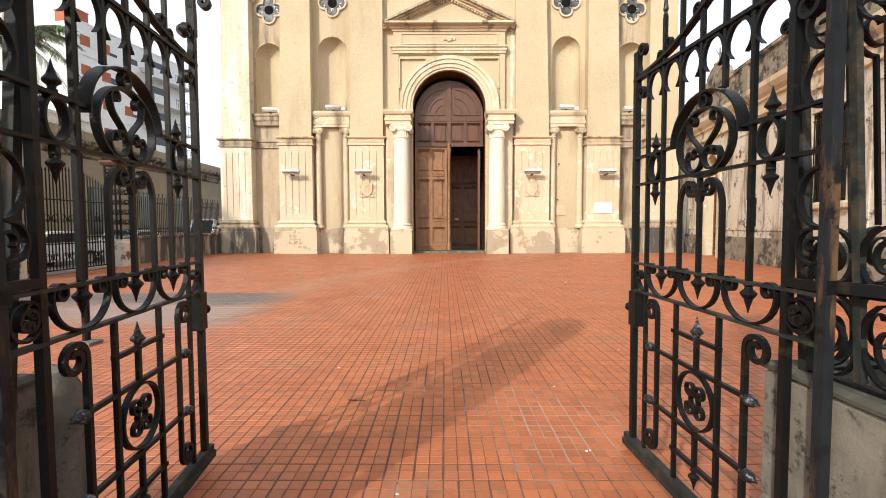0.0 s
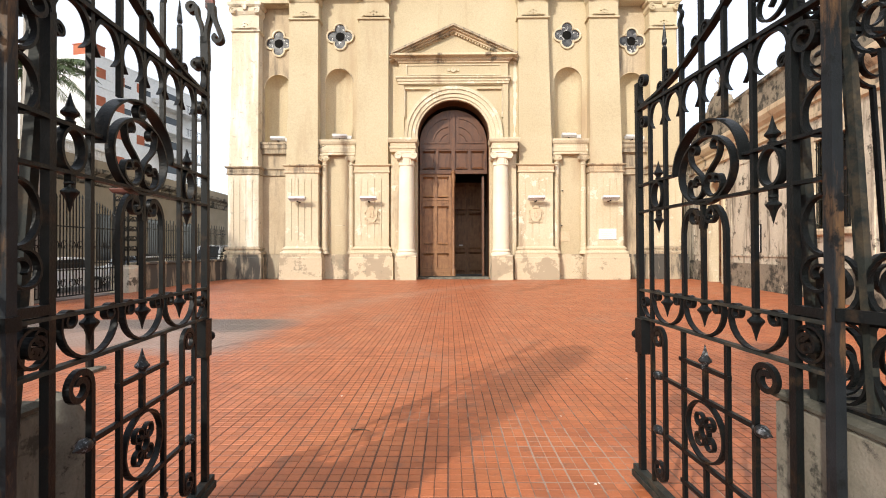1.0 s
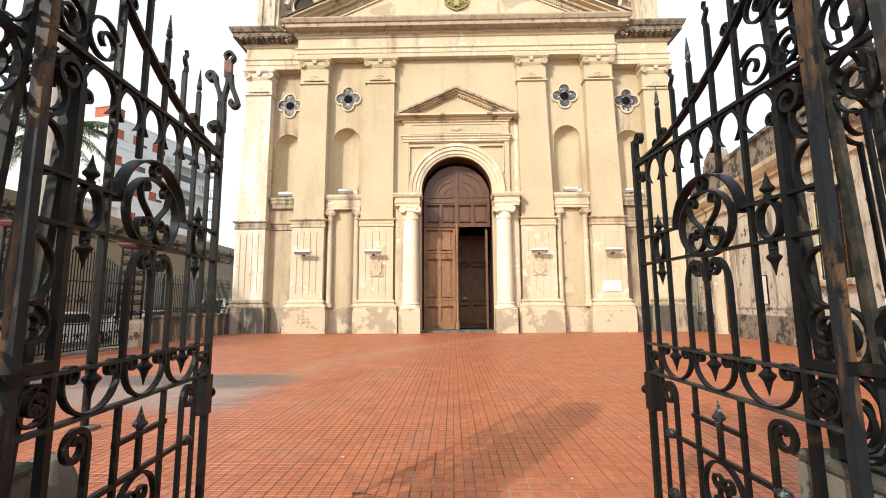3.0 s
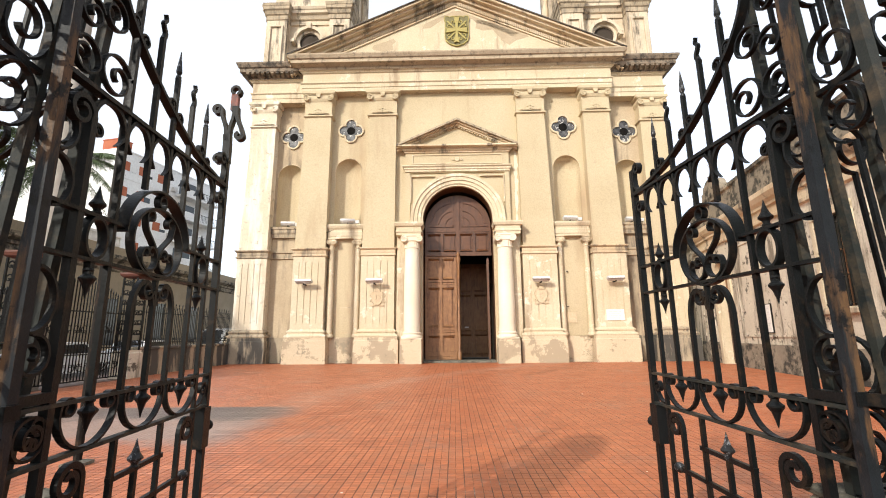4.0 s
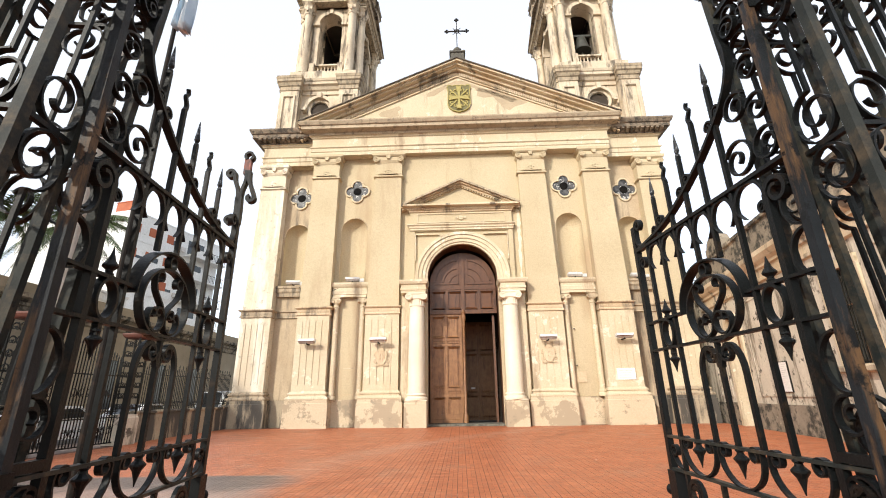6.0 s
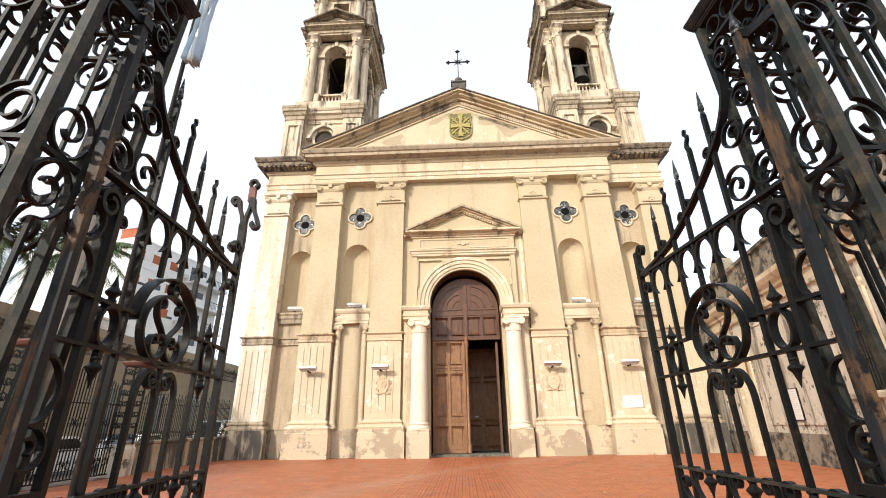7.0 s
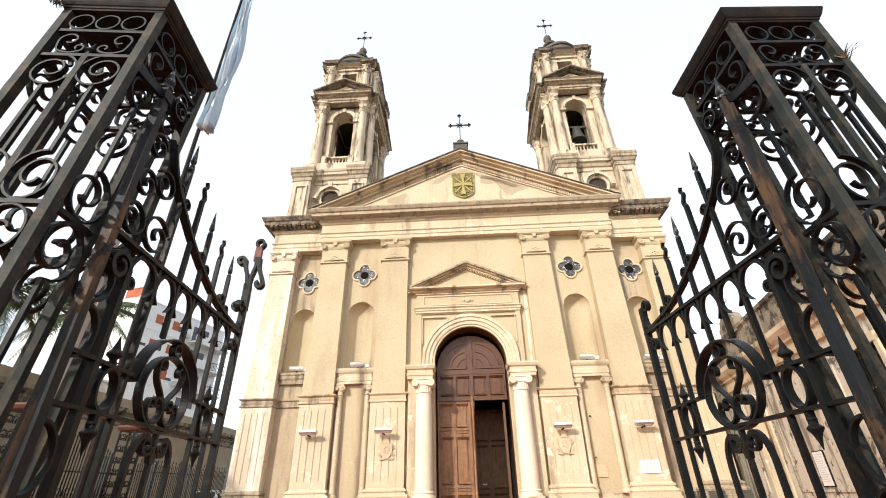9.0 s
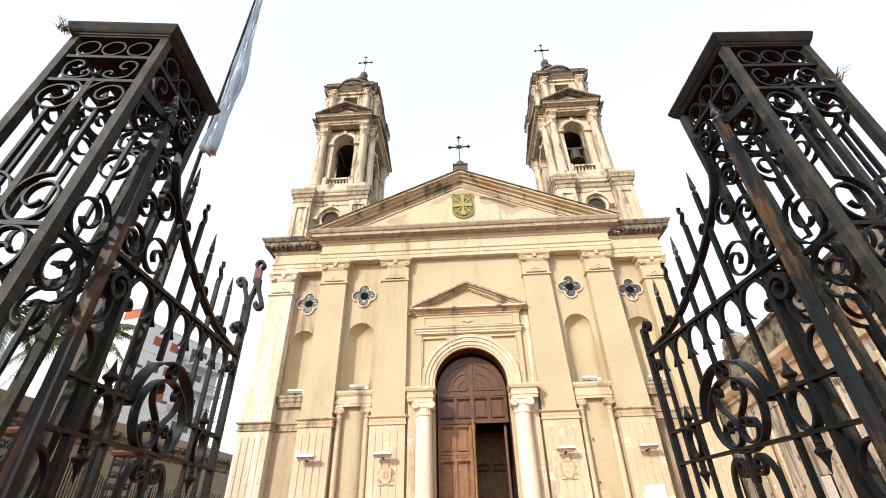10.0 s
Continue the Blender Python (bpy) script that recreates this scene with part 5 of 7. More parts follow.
        part("clapper", Geo().lathe(0, 0, [(0.03, -0.4), (0.03, -1.35), (0.09, -1.42), (0.05, -1.54)], 8), BRONZE, bell)
    ball = Geo().lathe(0, 0, [(0.25, -1.0), (0.2, -0.72), (0.34, -0.52), (0.39, -0.3), (0.34, -0.08), (0.15, 0.06), (0.05, 0.14)], 14)
    roof_cross("roof_cross", cx + (0.29 if sx < 0 else -0.27), cy, 41.55 if sx < 0 else 41.67, 3.0, ball)
    return t


tower(-1)
tower(1)

# the whole front stands a little askew to the gate
for ob in list(scene.collection.objects):
    if ob.parent is None and ob.type in {"EMPTY", "MESH"} and ob not in (ground, floor):
        ob.matrix_basis = pose(0, 0, 0, 0, 0, -1.2) @ ob.matrix_basis


# ---- wrought-iron gate ----
def arc_pts(cx, cz, r, a0, a1, n=14, sx=1.0, sz=1.0):
    return [(cx + sx * r * math.cos(radians(a0 + (a1 - a0) * i / n)), cz + sz * r * math.sin(radians(a0 + (a1 - a0) * i / n))) for i in range(n + 1)]


def curl_pts(px, pz, heading, r, way, turn=430.0, shrink=0.35, n=22):
    """A spiral that sets off from a point in a heading (degrees), bending to the left (way 1) or right (-1)."""
    pts, x, z, a = [(px, pz)], px, pz, heading
    for i in range(n):
        t = (i + 0.5) / n
        step = turn / n
        rr = r * (1 - (1 - shrink) * t)
        ds = radians(step) * rr
        a += way * step / 2
        x, z = x + ds * math.cos(radians(a)), z + ds * math.sin(radians(a))
        a += way * step / 2
        pts.append((x, z))
    return pts


def c_scroll(cx, cz, r, a0, a1, curl, sx=1.0, sz=1.0, turn=400.0, n=16):
    """An arc whose two ends roll inwards."""
    arc = arc_pts(cx, cz, r, a0, a1, n, sx, sz)
    way = 1 if a1 > a0 else -1
    def head(p, q):
        return math.degrees(math.atan2(q[1] - p[1], q[0] - p[0]))
    end = curl_pts(*arc[-1], head(arc[-2], arc[-1]), curl, way, turn)
    start = curl_pts(*arc[0], head(arc[1], arc[0]), curl, -way, turn)
    return start[::-1] + arc[1:-1] + end


def spiral(cx, cz, r, a0, way, turn=520.0, inner=0.28, sx=1.0, sz=1.0, n=34):
    """A scroll that winds inwards from its rim at angle a0."""
    out = []
    for i in range(n + 1):
        t = i / n
        q = radians(a0 + way * turn * t)
        rr = r * (1 - (1 - inner) * max(0.0, (t - 0.28) / 0.72) ** 0.8)
        ox = cx + 0.18 * r * max(0.0, (t - 0.28) / 0.72) * math.cos(radians(a0))
        out.append((ox + sx * rr * math.cos(q), cz + sz * rr * math.sin(q)))
    return out


def s_scroll(pts, curl0, way0, curl1, way1, turn=400.0):
    """A run of points with a curl at each end."""
    def head(p, q):
        return math.degrees(math.atan2(q[1] - p[1], q[0] - p[0]))
    return curl_pts(*pts[0], head(pts[1], pts[0]), curl0, way0, turn)[::-1] + pts[1:-1] + curl_pts(*pts[-1], head(pts[-2], pts[-1]), curl1, way1, turn)


def smooth_pts(pts, n=8):
    """A smooth run through points."""
    out = []
    p = [pts[0]] + list(pts) + [pts[-1]]
    for i in range(1, len(p) - 2):
        for k in range(n):
            t = k / n
            out.append(tuple(0.5 * (2 * p[i][j] + (p[i + 1][j] - p[i - 1][j]) * t + (2 * p[i - 1][j] - 5 * p[i][j] + 4 * p[i + 1][j] - p[i + 2][j]) * t * t
                                    + (3 * p[i][j] - p[i - 1][j] - 3 * p[i + 1][j] + p[i + 2][j]) * t ** 3) for j in (0, 1)))
    return out + [tuple(pts[-1])]


SPEAR = [(0.008, 0.0), (0.024, 0.004), (0.026, 0.014), (0.018, 0.022), (0.02, 0.034), (0.040, 0.052), (0.040, 0.060), (0.022, 0.085), (0.010, 0.125), (0.002, 0.16)]


def spear(g, u, z, up=1, k=1.0):
    """A turned spear head on a bar."""
    return g.lathe(u, 0, [(r * k, z + up * h * k) for r, h in SPEAR], 10)


def gate_leaf(name, label, tall=False):
    gate = new(name)
    tagged(gate, label, "gate", "pair of gate leaves")
    HP, ST, N, C, B, A, FS = 0.168, 0.330, 0.530, 0.877, 1.22, 1.392, 1.54   # hinge post, stile, bars, free stile
    Q1, Q2 = 0.708, 1.05

    def P(n, g, mat=IRON, lab="", parent=gate, smooth=False):
        return part(n, g, mat, parent, lab, smooth)

    def bar(u, z0, z1, h=0.0105, mat=IRON, n="bar", lab=""):
        return P(n, Geo().box(u - h, u + h, -h, h, z0, z1), mat, lab)

    # hinge post with its finial
    post = P("hinge_post", Geo().box(HP - 0.019, HP + 0.019, -0.019, 0.019, 0.02, 3.15), IRON_RUST, "square hinge post with rust streaks")
    P("finial", Geo().lathe(HP, 0, [(0.022, 3.145), (0.027, 3.15), (0.027, 3.162), (0.016, 3.17), (0.025, 3.188), (0.024, 3.20), (0.011, 3.245), (0.003, 3.29)], 12), SILVER, "pointed finial with flaked silver paint", post)
    # stile, its rolled top
    P("stile", Geo().box(ST - 0.015, ST + 0.015, -0.015, 0.015, 0.06, 2.30), IRON)
    P("stile_scroll", Geo().sweep(curl_pts(ST, 2.29, 92, 0.062, 1, 480, 0.35, 28), 0.022, 0.034, 0.6), IRON)
    P("stile_scroll", Geo().sweep(curl_pts(ST, 2.25, 88, 0.03, -1, 400, 0.35, 24), 0.013, 0.028, 0.6), IRON)
    fs = P("free_stile", Geo().box(FS - 0.018, FS + 0.018, -0.018, 0.018, 0.06, 2.61), IRON)
    if tall:
        side = pose(FS, 0, 0, 0, 0, 90)

        def T(n, pts, th, mat=IRON, lab="", closed=False):
            pts = [(a * 0.88, 3.02 + (z - 3.09) * 0.96) for a, z in pts]
            return P(n, Geo().sweep(pts, th * 1.15, 0.045, 1.0, closed).turn(side), mat, lab, fs)
        T("stile_top", [(0.0, 2.65), (0.0, 2.75), (0.004, 2.85)], 0.038)
        T("stile_curl", smooth_pts([(0.008, 2.80), (0.018, 2.90), (0.048, 2.98), (0.055, 3.03)], 6) + curl_pts(0.055, 3.03, 88, 0.032, -1, 400, 0.5), 0.018)
        T("stile_curl", smooth_pts([(-0.006, 2.80), (-0.012, 2.90), (-0.03, 2.98), (-0.03, 3.06)], 6), 0.016)
        P("stile_plate", Geo().box(-0.048, -0.004, -0.018, 0.018, 2.965, 3.08).turn(side), IRON_RED, "latch plate with flaking red primer", fs)
        T("stile_curl", arc_pts(-0.036, 3.178, 0.03, -60, 250, 16), 0.014)
        T("stile_hook", smooth_pts([(-0.05, 3.06), (-0.058, 2.98), (-0.09, 2.90), (-0.108, 2.85)], 6) + curl_pts(-0.108, 2.85, -90, 0.028, 1, 260, 0.6), 0.02)
        T("stile_curl", curl_pts(0.02, 2.68, 75, 0.035, -1, 420, 0.4), 0.013)
    P("stile_curl", Geo().sweep(smooth_pts([(1.455, 2.447), (1.50, 2.475), (1.518, 2.53), (1.512, 2.60)], 6) + curl_pts(1.512, 2.60, 96, 0.042, 1, 470, 0.3, 26), 0.014, 0.032), IRON, "", fs)
    P("stile_curl", Geo().sweep(smooth_pts([(1.525, 2.22), (1.522, 2.29), (1.515, 2.34)], 6) + curl_pts(1.515, 2.34, 98, 0.042, 1, 480, 0.3), 0.013, 0.028), IRON, "", fs)
    # bottom plate and rails
    P("bottom_rail", Geo().box(HP - 0.02, 1.62, -0.035, 0.035, 0.035, 0.075).box(HP - 0.02, 1.62, -0.024, 0.024, 0.075, 0.112), IRON_POST, "worn double bottom rail")
    for z in (1.095, 1.272):
        P("rail", Geo().box(HP, 1.56, -0.017, 0.017, z - 0.007, z + 0.007), IRON_POST)
    P("rail", Geo().box(HP, 1.56, -0.017, 0.017, 1.765, 1.779), IRON)
    P("rail", Geo().box(HP, 0.592, -0.017, 0.017, 1.933, 1.947), IRON)
    P("rail", Geo().box(1.10, 1.56, -0.017, 0.017, 1.935, 1.949), IRON)
    P("rail", Geo().sweep([(HP, 2.40), (1.56, 2.437)], 0.017, 0.038), IRON)
    # arched band and ring
    P("arch_band", Geo().sweep([(0.585, 1.918)] + arc_pts(0.845, 1.935, 0.258, 178, 2, 52, 1.0, 0.87) + [(1.105, 1.93)], 0.009, 0.055), IRON, "broad flat arched band")
    P("ring", Geo().sweep(arc_pts(0.853, 1.918, 0.205, 0, 354, 60, 1.0, 0.80), 0.011, 0.036, 1.0, True), IRON)
    P("small_ring", Geo().sweep(arc_pts(0.85, 2.118, 0.03, 0, 345, 14), 0.010, 0.03, 1.0, True), IRON)
    for s in (-1, 1):
        P("heart_scroll", Geo().sweep(s_scroll(smooth_pts([(0.857 + s * 0.118, 2.015), (0.857 + s * 0.10, 1.965), (0.857 + s * 0.03, 1.90), (0.857 + s * 0.004, 1.845)], 6), 0.038, s, 0.001, s, 300), 0.010, 0.028), IRON)
        P("heart_scroll", Geo().sweep(c_scroll(0.857 + s * 0.068, 1.842, 0.056, 90 - s * 60, 90 - s * 330, 0.026, 1.1, 1.0, 300), 0.010, 0.028), IRON)
    # round-headed pair of bars under the ring
    for s in (-1, 1):
        u = C + s * 0.169
        pts = [(u, 1.28), (u, 1.60)] + arc_pts(u - s * 0.084, 1.60, 0.084, 0 if s > 0 else 180, 110 if s > 0 else 70, 12, 1.0, 1.6)[1:]
        P("arched_bar", Geo().sweep(pts, 0.021, 0.021), IRON)
        P("bar_curl", Geo().sweep(curl_pts(C + s * 0.020, 1.70, -90 + s * 6, 0.045, s, 450, 0.35, 26), 0.012, 0.025), IRON)
        P("bar_curl", Geo().sweep(arc_pts(u - s * 0.084, 1.60, 0.084, 100 if s > 0 else 80, 165 if s > 0 else 15, 8, 0.9, 1.5), 0.012, 0.022), IRON)
    # bars with spears above the top rail
    for u, z0, z1, spike in ((N, 1.272, 2.985, True), (Q1, 2.14, 2.895, False), (C, 2.155, 2.79, True), (Q2, 2.10, 2.725, False), (B, 1.272, 2.69, True)):
        b = bar(u, z0, z1)
        if spike:
            P("spike", Geo().lathe(u, 0, [(0.012, z1), (0.014, z1 + 0.008), (0.008, z1 + 0.018), (0.015, z1 + 0.035), (0.009, z1 + 0.09), (0.002, z1 + 0.15)], 8), SILVER, "slim spear point with worn paint", b)
            for s in (-1, 1):
                P("spike_curl", Geo().sweep(curl_pts(u + s * 0.010, z1 - (0.20 if s > 0 else 0.16), 90 - s * 14, 0.033, -s, 440, 0.32), 0.009, 0.024), IRON, "", b)
        else:
            P("flame_point", Geo().sweep(smooth_pts([(u, z1), (u + 0.012, z1 + 0.035), (u - 0.010, z1 + 0.075), (u + 0.008, z1 + 0.105), (u, z1 + 0.13)], 6), 0.021, 0.018, 0.5), IRON, "wavy flame point", b)
    bar(C, 1.272, 1.765)
    bar(A, 0.11, 2.43)
    for u in (N, C, B):
        P("spear_head", spear(Geo(), u, 1.272, -1, 0.82), IRON)
    for u in (0.428, 1.302):
        b = P("short_spear", spear(Geo(), u, 1.945, 1, 0.72), IRON)
        P("short_spear", spear(Geo(), u, 1.745, -1, 0.72), IRON)
        P("oval_ring", Geo().sweep(arc_pts(u, 1.856, 0.060, 0, 350, 40, 0.95, 1.28), 0.012, 0.036, 1.0, True), IRON, "", b)
        P("stub", Geo().box(u - 0.012, u + 0.012, -0.012, 0.012, 1.72, 1.765), IRON, "", b)
        P("stub", Geo().box(u - 0.012, u + 0.012, -0.012, 0.012, 1.93, 1.95), IRON, "", b)
    # crescents under the top rail
    cols = (ST, N, Q1, C, Q2, B, A)
    for u, nxt in zip(cols, cols[1:]):
        c, hw = (u + nxt) / 2, (nxt - u) / 2 - 0.011
        d = 0.024 * (c - 0.9)
        P("crescent", Geo().sweep(smooth_pts([(c - hw * 0.55, 2.255 + d), (c - hw * 0.95, 2.295 + d), (c - hw * 0.98, 2.345 + d), (c - hw * 0.6, 2.395 + d), (c, 2.41 + d), (c + hw * 0.6, 2.395 + d),
                                              (c + hw * 0.98, 2.345 + d), (c + hw * 0.95, 2.295 + d), (c + hw * 0.55, 2.255 + d)], 5), 0.015, 0.02, "ends"), IRON)
    # swept top, and the scrolls that fill it
    P("swept_top", Geo().sweep(smooth_pts([(1.53, 2.442), (1.30, 2.462), (1.09, 2.50), (0.87, 2.578), (0.67, 2.676), (0.50, 2.787), (0.41, 2.87), (0.358, 2.96), (0.345, 3.06), (0.362, 3.15), (0.362, 3.22)], 6), 0.017, 0.038), IRON)
    for cx, cz, r, a0, way in ((0.43, 2.515, 0.088, 30, 1), (0.255, 2.50, 0.072, 150, -1), (0.375, 2.755, 0.070, 150, -1), (0.255, 2.88, 0.060, 30, 1), (0.30, 3.14, 0.052, 30, 1), (0.26, 2.68, 0.062, 30, 1)):
        P("scroll", Geo().sweep(spiral(cx, cz, r, a0, way, 560), 0.009, 0.021), IRON)
    # narrow panel between hinge post and stile
    for cz, hh, w in ((2.205, 0.085, 0.075), (2.012, 0.092, 0.082), (1.613, 0.106, 0.090)):
        P("scroll", Geo().sweep(arc_pts(0.196, cz, 1.0, 88, -88, 26, w, hh), 0.010, 0.024), IRON)
    P("scroll", Geo().sweep(spiral(0.222, 1.436, 0.068, 100, -1, 500, 0.3), 0.010, 0.024), IRON)
    P("hinge_strap", Geo().box(HP, ST, -0.016, 0.016, 1.285, 1.318), IRON)
    P("scroll", Geo().sweep(c_scroll(0.262, 1.184, 0.064, 60, 400, 0.03, 1, 1, 300), 0.010, 0.026), IRON)
    P("scroll", Geo().sweep(c_scroll(0.272, 1.184, 0.035, 200, -60, 0.018), 0.012, 0.03), IRON)
    # scrolls between the lock rails
    for u in (N, C + 0.004, B):
        P("lock_scroll", Geo().sweep(c_scroll(u, 1.232, 0.153, 174, 366, 0.040, 1.0, 0.86, 430), 0.010, 0.026), IRON)
    P("lock_scroll", Geo().sweep(smooth_pts([(1.405, 1.11), (1.46, 1.125), (1.51, 1.19)], 6) + curl_pts(1.51, 1.19, 85, 0.036, 1, 420), 0.010, 0.026), IRON)
    # lower panel
    for u, way, hz in ((0.538, 1, 0.990), (1.252, -1, 0.998)):
        P("hooked_bar", Geo().sweep([(u, 0.12 if way > 0 else 0.22), (u, hz)] + curl_pts(u, hz, 90, 0.066, way, 520, 0.35, 30), 0.022, 0.022), IRON)
    P("foot_curl", Geo().sweep([(1.252, 0.24)] + curl_pts(1.252, 0.22, -90, 0.062, 1, 540, 0.35, 28), 0.020, 0.022), IRON)
    P("short_spear", spear(Geo(), C, 0.93, 1, 0.78), SILVER, "small spear with flaked silver paint")
    bar(C, 0.76, 0.94)
    bar(C, 0.26, 0.48)
    bar(Q1 + 0.003, 0.11, 1.09)
    bar(Q2 + 0.012, 0.11, 1.09)
    P("spear_head", spear(Geo(), C, 0.262, -1, 0.7), IRON)
    for z, a, b in ((0.935, 0.697, 1.093), (0.777, 0.525, 1.292), (0.446, 0.54, 1.285), (0.276, 0.70, 1.09)):
        P("cross_bar", Geo().box(a, b, -0.0105, 0.0105, z - 0.0105, z + 0.0105), IRON)
    for u, z in ((0.497, 0.772), (0.50, 0.442), (1.338, 0.774), (1.345, 0.446)):
        s = -1 if u < 0.9 else 1
        k = Geo()
        k.lathe(0, 0, [(0.010, 0), (0.018, 0.004), (0.018, 0.010), (0.012, 0.014), (0.026, 0.03), (0.029, 0.045), (0.024, 0.062), (0.012, 0.078), (0.003, 0.10)], 10).turn(pose(u - s * 0.05, 0, z, 0, s * 90, 0))
        P("bud_knob", k, SILVER, "bud-shaped knob with flaked silver paint", smooth=True)
    P("lower_ring", Geo().sweep(arc_pts(0.884, 0.617, 0.146, 0, 350, 36, 1.0, 1.0), 0.011, 0.027, 1.0, True), IRON)
    for a in (45, 135, 225, 315):
        P("ring_scroll", Geo().sweep(c_scroll(0.884 + 0.055 * math.cos(radians(a)), 0.617 + 0.07 * math.sin(radians(a)), 0.032, a - 130, a + 130, 0.019, 1, 1, 260), 0.008, 0.022), IRON)
    P("ring_scroll", Geo().sweep(arc_pts(0.884, 0.617, 0.032, 0, 345, 14), 0.010, 0.024, 1.0, True), IRON)
    lock = P("lock_box", Geo().box(1.475, 1.56, -0.03, 0.03, 0.865, 1.088), IRON)
    P("knob", Geo().lathe(0, 0, [(0.012, 0), (0.012, 0.03), (0.026, 0.04), (0.03, 0.055), (0.02, 0.07), (0.004, 0.076)], 12).turn(pose(1.558, 0, 0.972, 0, 90, 0)), IRON, "", lock, True)
    return gate


gate_right = gate_leaf("gate_leaf", "black wrought-iron gate leaf with scrolls and spear tips, standing open")
gate_right.matrix_basis = pose(0.5374, -23.1907, 0, -0.41, 0, 91.45)
gate_left = gate_leaf("gate_leaf", "black wrought-iron gate leaf with taller rusty closing stile, standing open", True)
gate_left.matrix_basis = pose(-2.0923, -23.3562, 0.029, 0, 0, 95.22)


# ---- lattice gate pillars on concrete plinths ----
def iron_pillar(name, label):
    W, Z0, ZR = 0.207, 0.968, 3.515
    pil = new(name)
    tagged(pil, label, "gate pillar", "gate pillars")

    def P(n, g, mat=IRON, lab="", parent=pil):
        g.v = [(x, y, z * 0.9875) for x, y, z in g.v]
        return part(n, g, mat, parent, lab)

    for sx in (-1, 1):
        for sy in (-1, 1):
            g = Geo().box(sx * W - 0.018, sx * W + 0.018, sy * W - 0.018, sy * W + 0.018, Z0, ZR)
            P("corner_post", g, IRON_POST, "square corner post, paint worn to rust")
    cap = P("cap", Geo().courses(-W, W, -W, W, [(0.0, 3.517), (0.018, 3.517), (0.020, 3.526), (0.024, 3.528), (0.026, 3.538), (0.031, 3.542), (0.037, 3.554), (0.043, 3.572), (0.048, 3.586),
                                               (0.048, 3.597), (-0.1, 3.60)], False), CAPIRON, "stepped flat iron cap")
    for k in range(4):
        turn = pose(0, 0, 0, 0, 0, 90 * k) @ Matrix.Translation((0, -W, 0))

        def F(n, g, mat=IRON):
            return P(n, g.turn(turn), mat)
        for z in (3.375, 3.205, 2.43, 1.30, 0.98):
            F("rail", Geo().box(-W + 0.018, W - 0.018, -0.012, 0.012, z - 0.009, z + 0.009))
        F("centre_bar", Geo().box(-0.013, 0.013, -0.013, 0.013, Z0 + 0.03, 3.205), IRON_POST)
        F("spear_head", spear(Geo(), 0, 3.21, 1, 0.55))
        for x in (-0.115, 0, 0.115):
            F("ring", Geo().sweep(arc_pts(x, 3.440, 0.050, 0, 345, 18), 0.008, 0.024, 1.0, True))
        for s in (-1, 1):
            # flat scroll with a large curl by the post and a small one by the bar
            run = smooth_pts([(s * 0.155, 3.295), (s * 0.14, 3.24), (s * 0.09, 3.222), (s * 0.05, 3.23)], 6)
            F("scroll", Geo().sweep(s_scroll(run, 0.046, s, 0.026, -s, 330), 0.009, 0.021))
            F("bar", Geo().box(s * 0.10 - 0.007, s * 0.10 + 0.007, -0.008, 0.008, 2.66, 3.02))
            F("bar", Geo().box(s * 0.10 - 0.007, s * 0.10 + 0.007, -0.008, 0.008, 1.54, 2.20))
            for cz, a0, way, sz in ((3.112, 90, s, 1.0), (2.55, 90, s, 1.2), (2.31, 270, -s, 1.2), (1.42, 90, s, 1.2), (1.14, 270, -s, 1.5)):
                F("scroll", Geo().sweep(spiral(s * 0.101, cz, 0.094, a0, way, 600, 0.26, 1.0, sz), 0.009, 0.022))
    return pil


pillar_right = iron_pillar("gate_pillar", "tall square lattice pillar of scrolled black iron with flat cap")
pillar_right.matrix_basis = pose(0.866, -23.074, 0, -1.97, -1.63, 3.13)
pillar_left = copy_thing(pillar_right, pose(-2.461, -23.301, 0.003, -2.19, 2.2, 3.2))
for s in (-1, 1):
    part("post_foot", Geo().box(0.189, 0.225, s * 0.207 - 0.018, s * 0.207 + 0.018, 0.0, 0.957), IRON_POST, pillar_left)


def plinth_block(name, x0, x1, y0, y1, h):
    base = thing(name, (x0 + x1) / 2, (y0 + y1) / 2, 0, "grey mossy concrete plinth under the iron gate pillar", "plinth", "gate plinths")
    w, d = (x1 - x0) / 2, (y1 - y0) / 2
    z = 0.0
    for k, top in enumerate((h * 0.42, h)):
        for a, b in (((-w, 0.08), (0.08, w)) if k == 0 else ((-w, -0.1), (-0.1, w))):
            part("block", Geo().courses(a + 0.004, b - 0.004, -d, d, [(0, z + 0.003), (0, top - 0.02), (-0.012, top - 0.003)], False), CONCRETE, base)
        z = top
    part("coping", Geo().courses(-w, w, -d, d, [(0.0, h - 0.001), (0.012, h + 0.006), (0.012, h + 0.02), (-0.015, h + 0.035)], False), MOSSTOP, base, "dark mossy coping")
    return base


plinth_block("gate_plinth", 0.565, 1.13, -23.36, -22.70, 0.92)
plinth_block("gate_plinth", -2.95, -2.335, -23.58, -22.80, 0.92)
guard = Geo().lathe(-2.62, -22.42, [(0.13, 0), (0.13, 0.6), (0.115, 0.74), (0.07, 0.84), (0.0, 0.87)], 18)
single("guard_stone", guard, CONCRETE, "rounded concrete guard stone behind the gate plinth", "bollard", smooth=True)

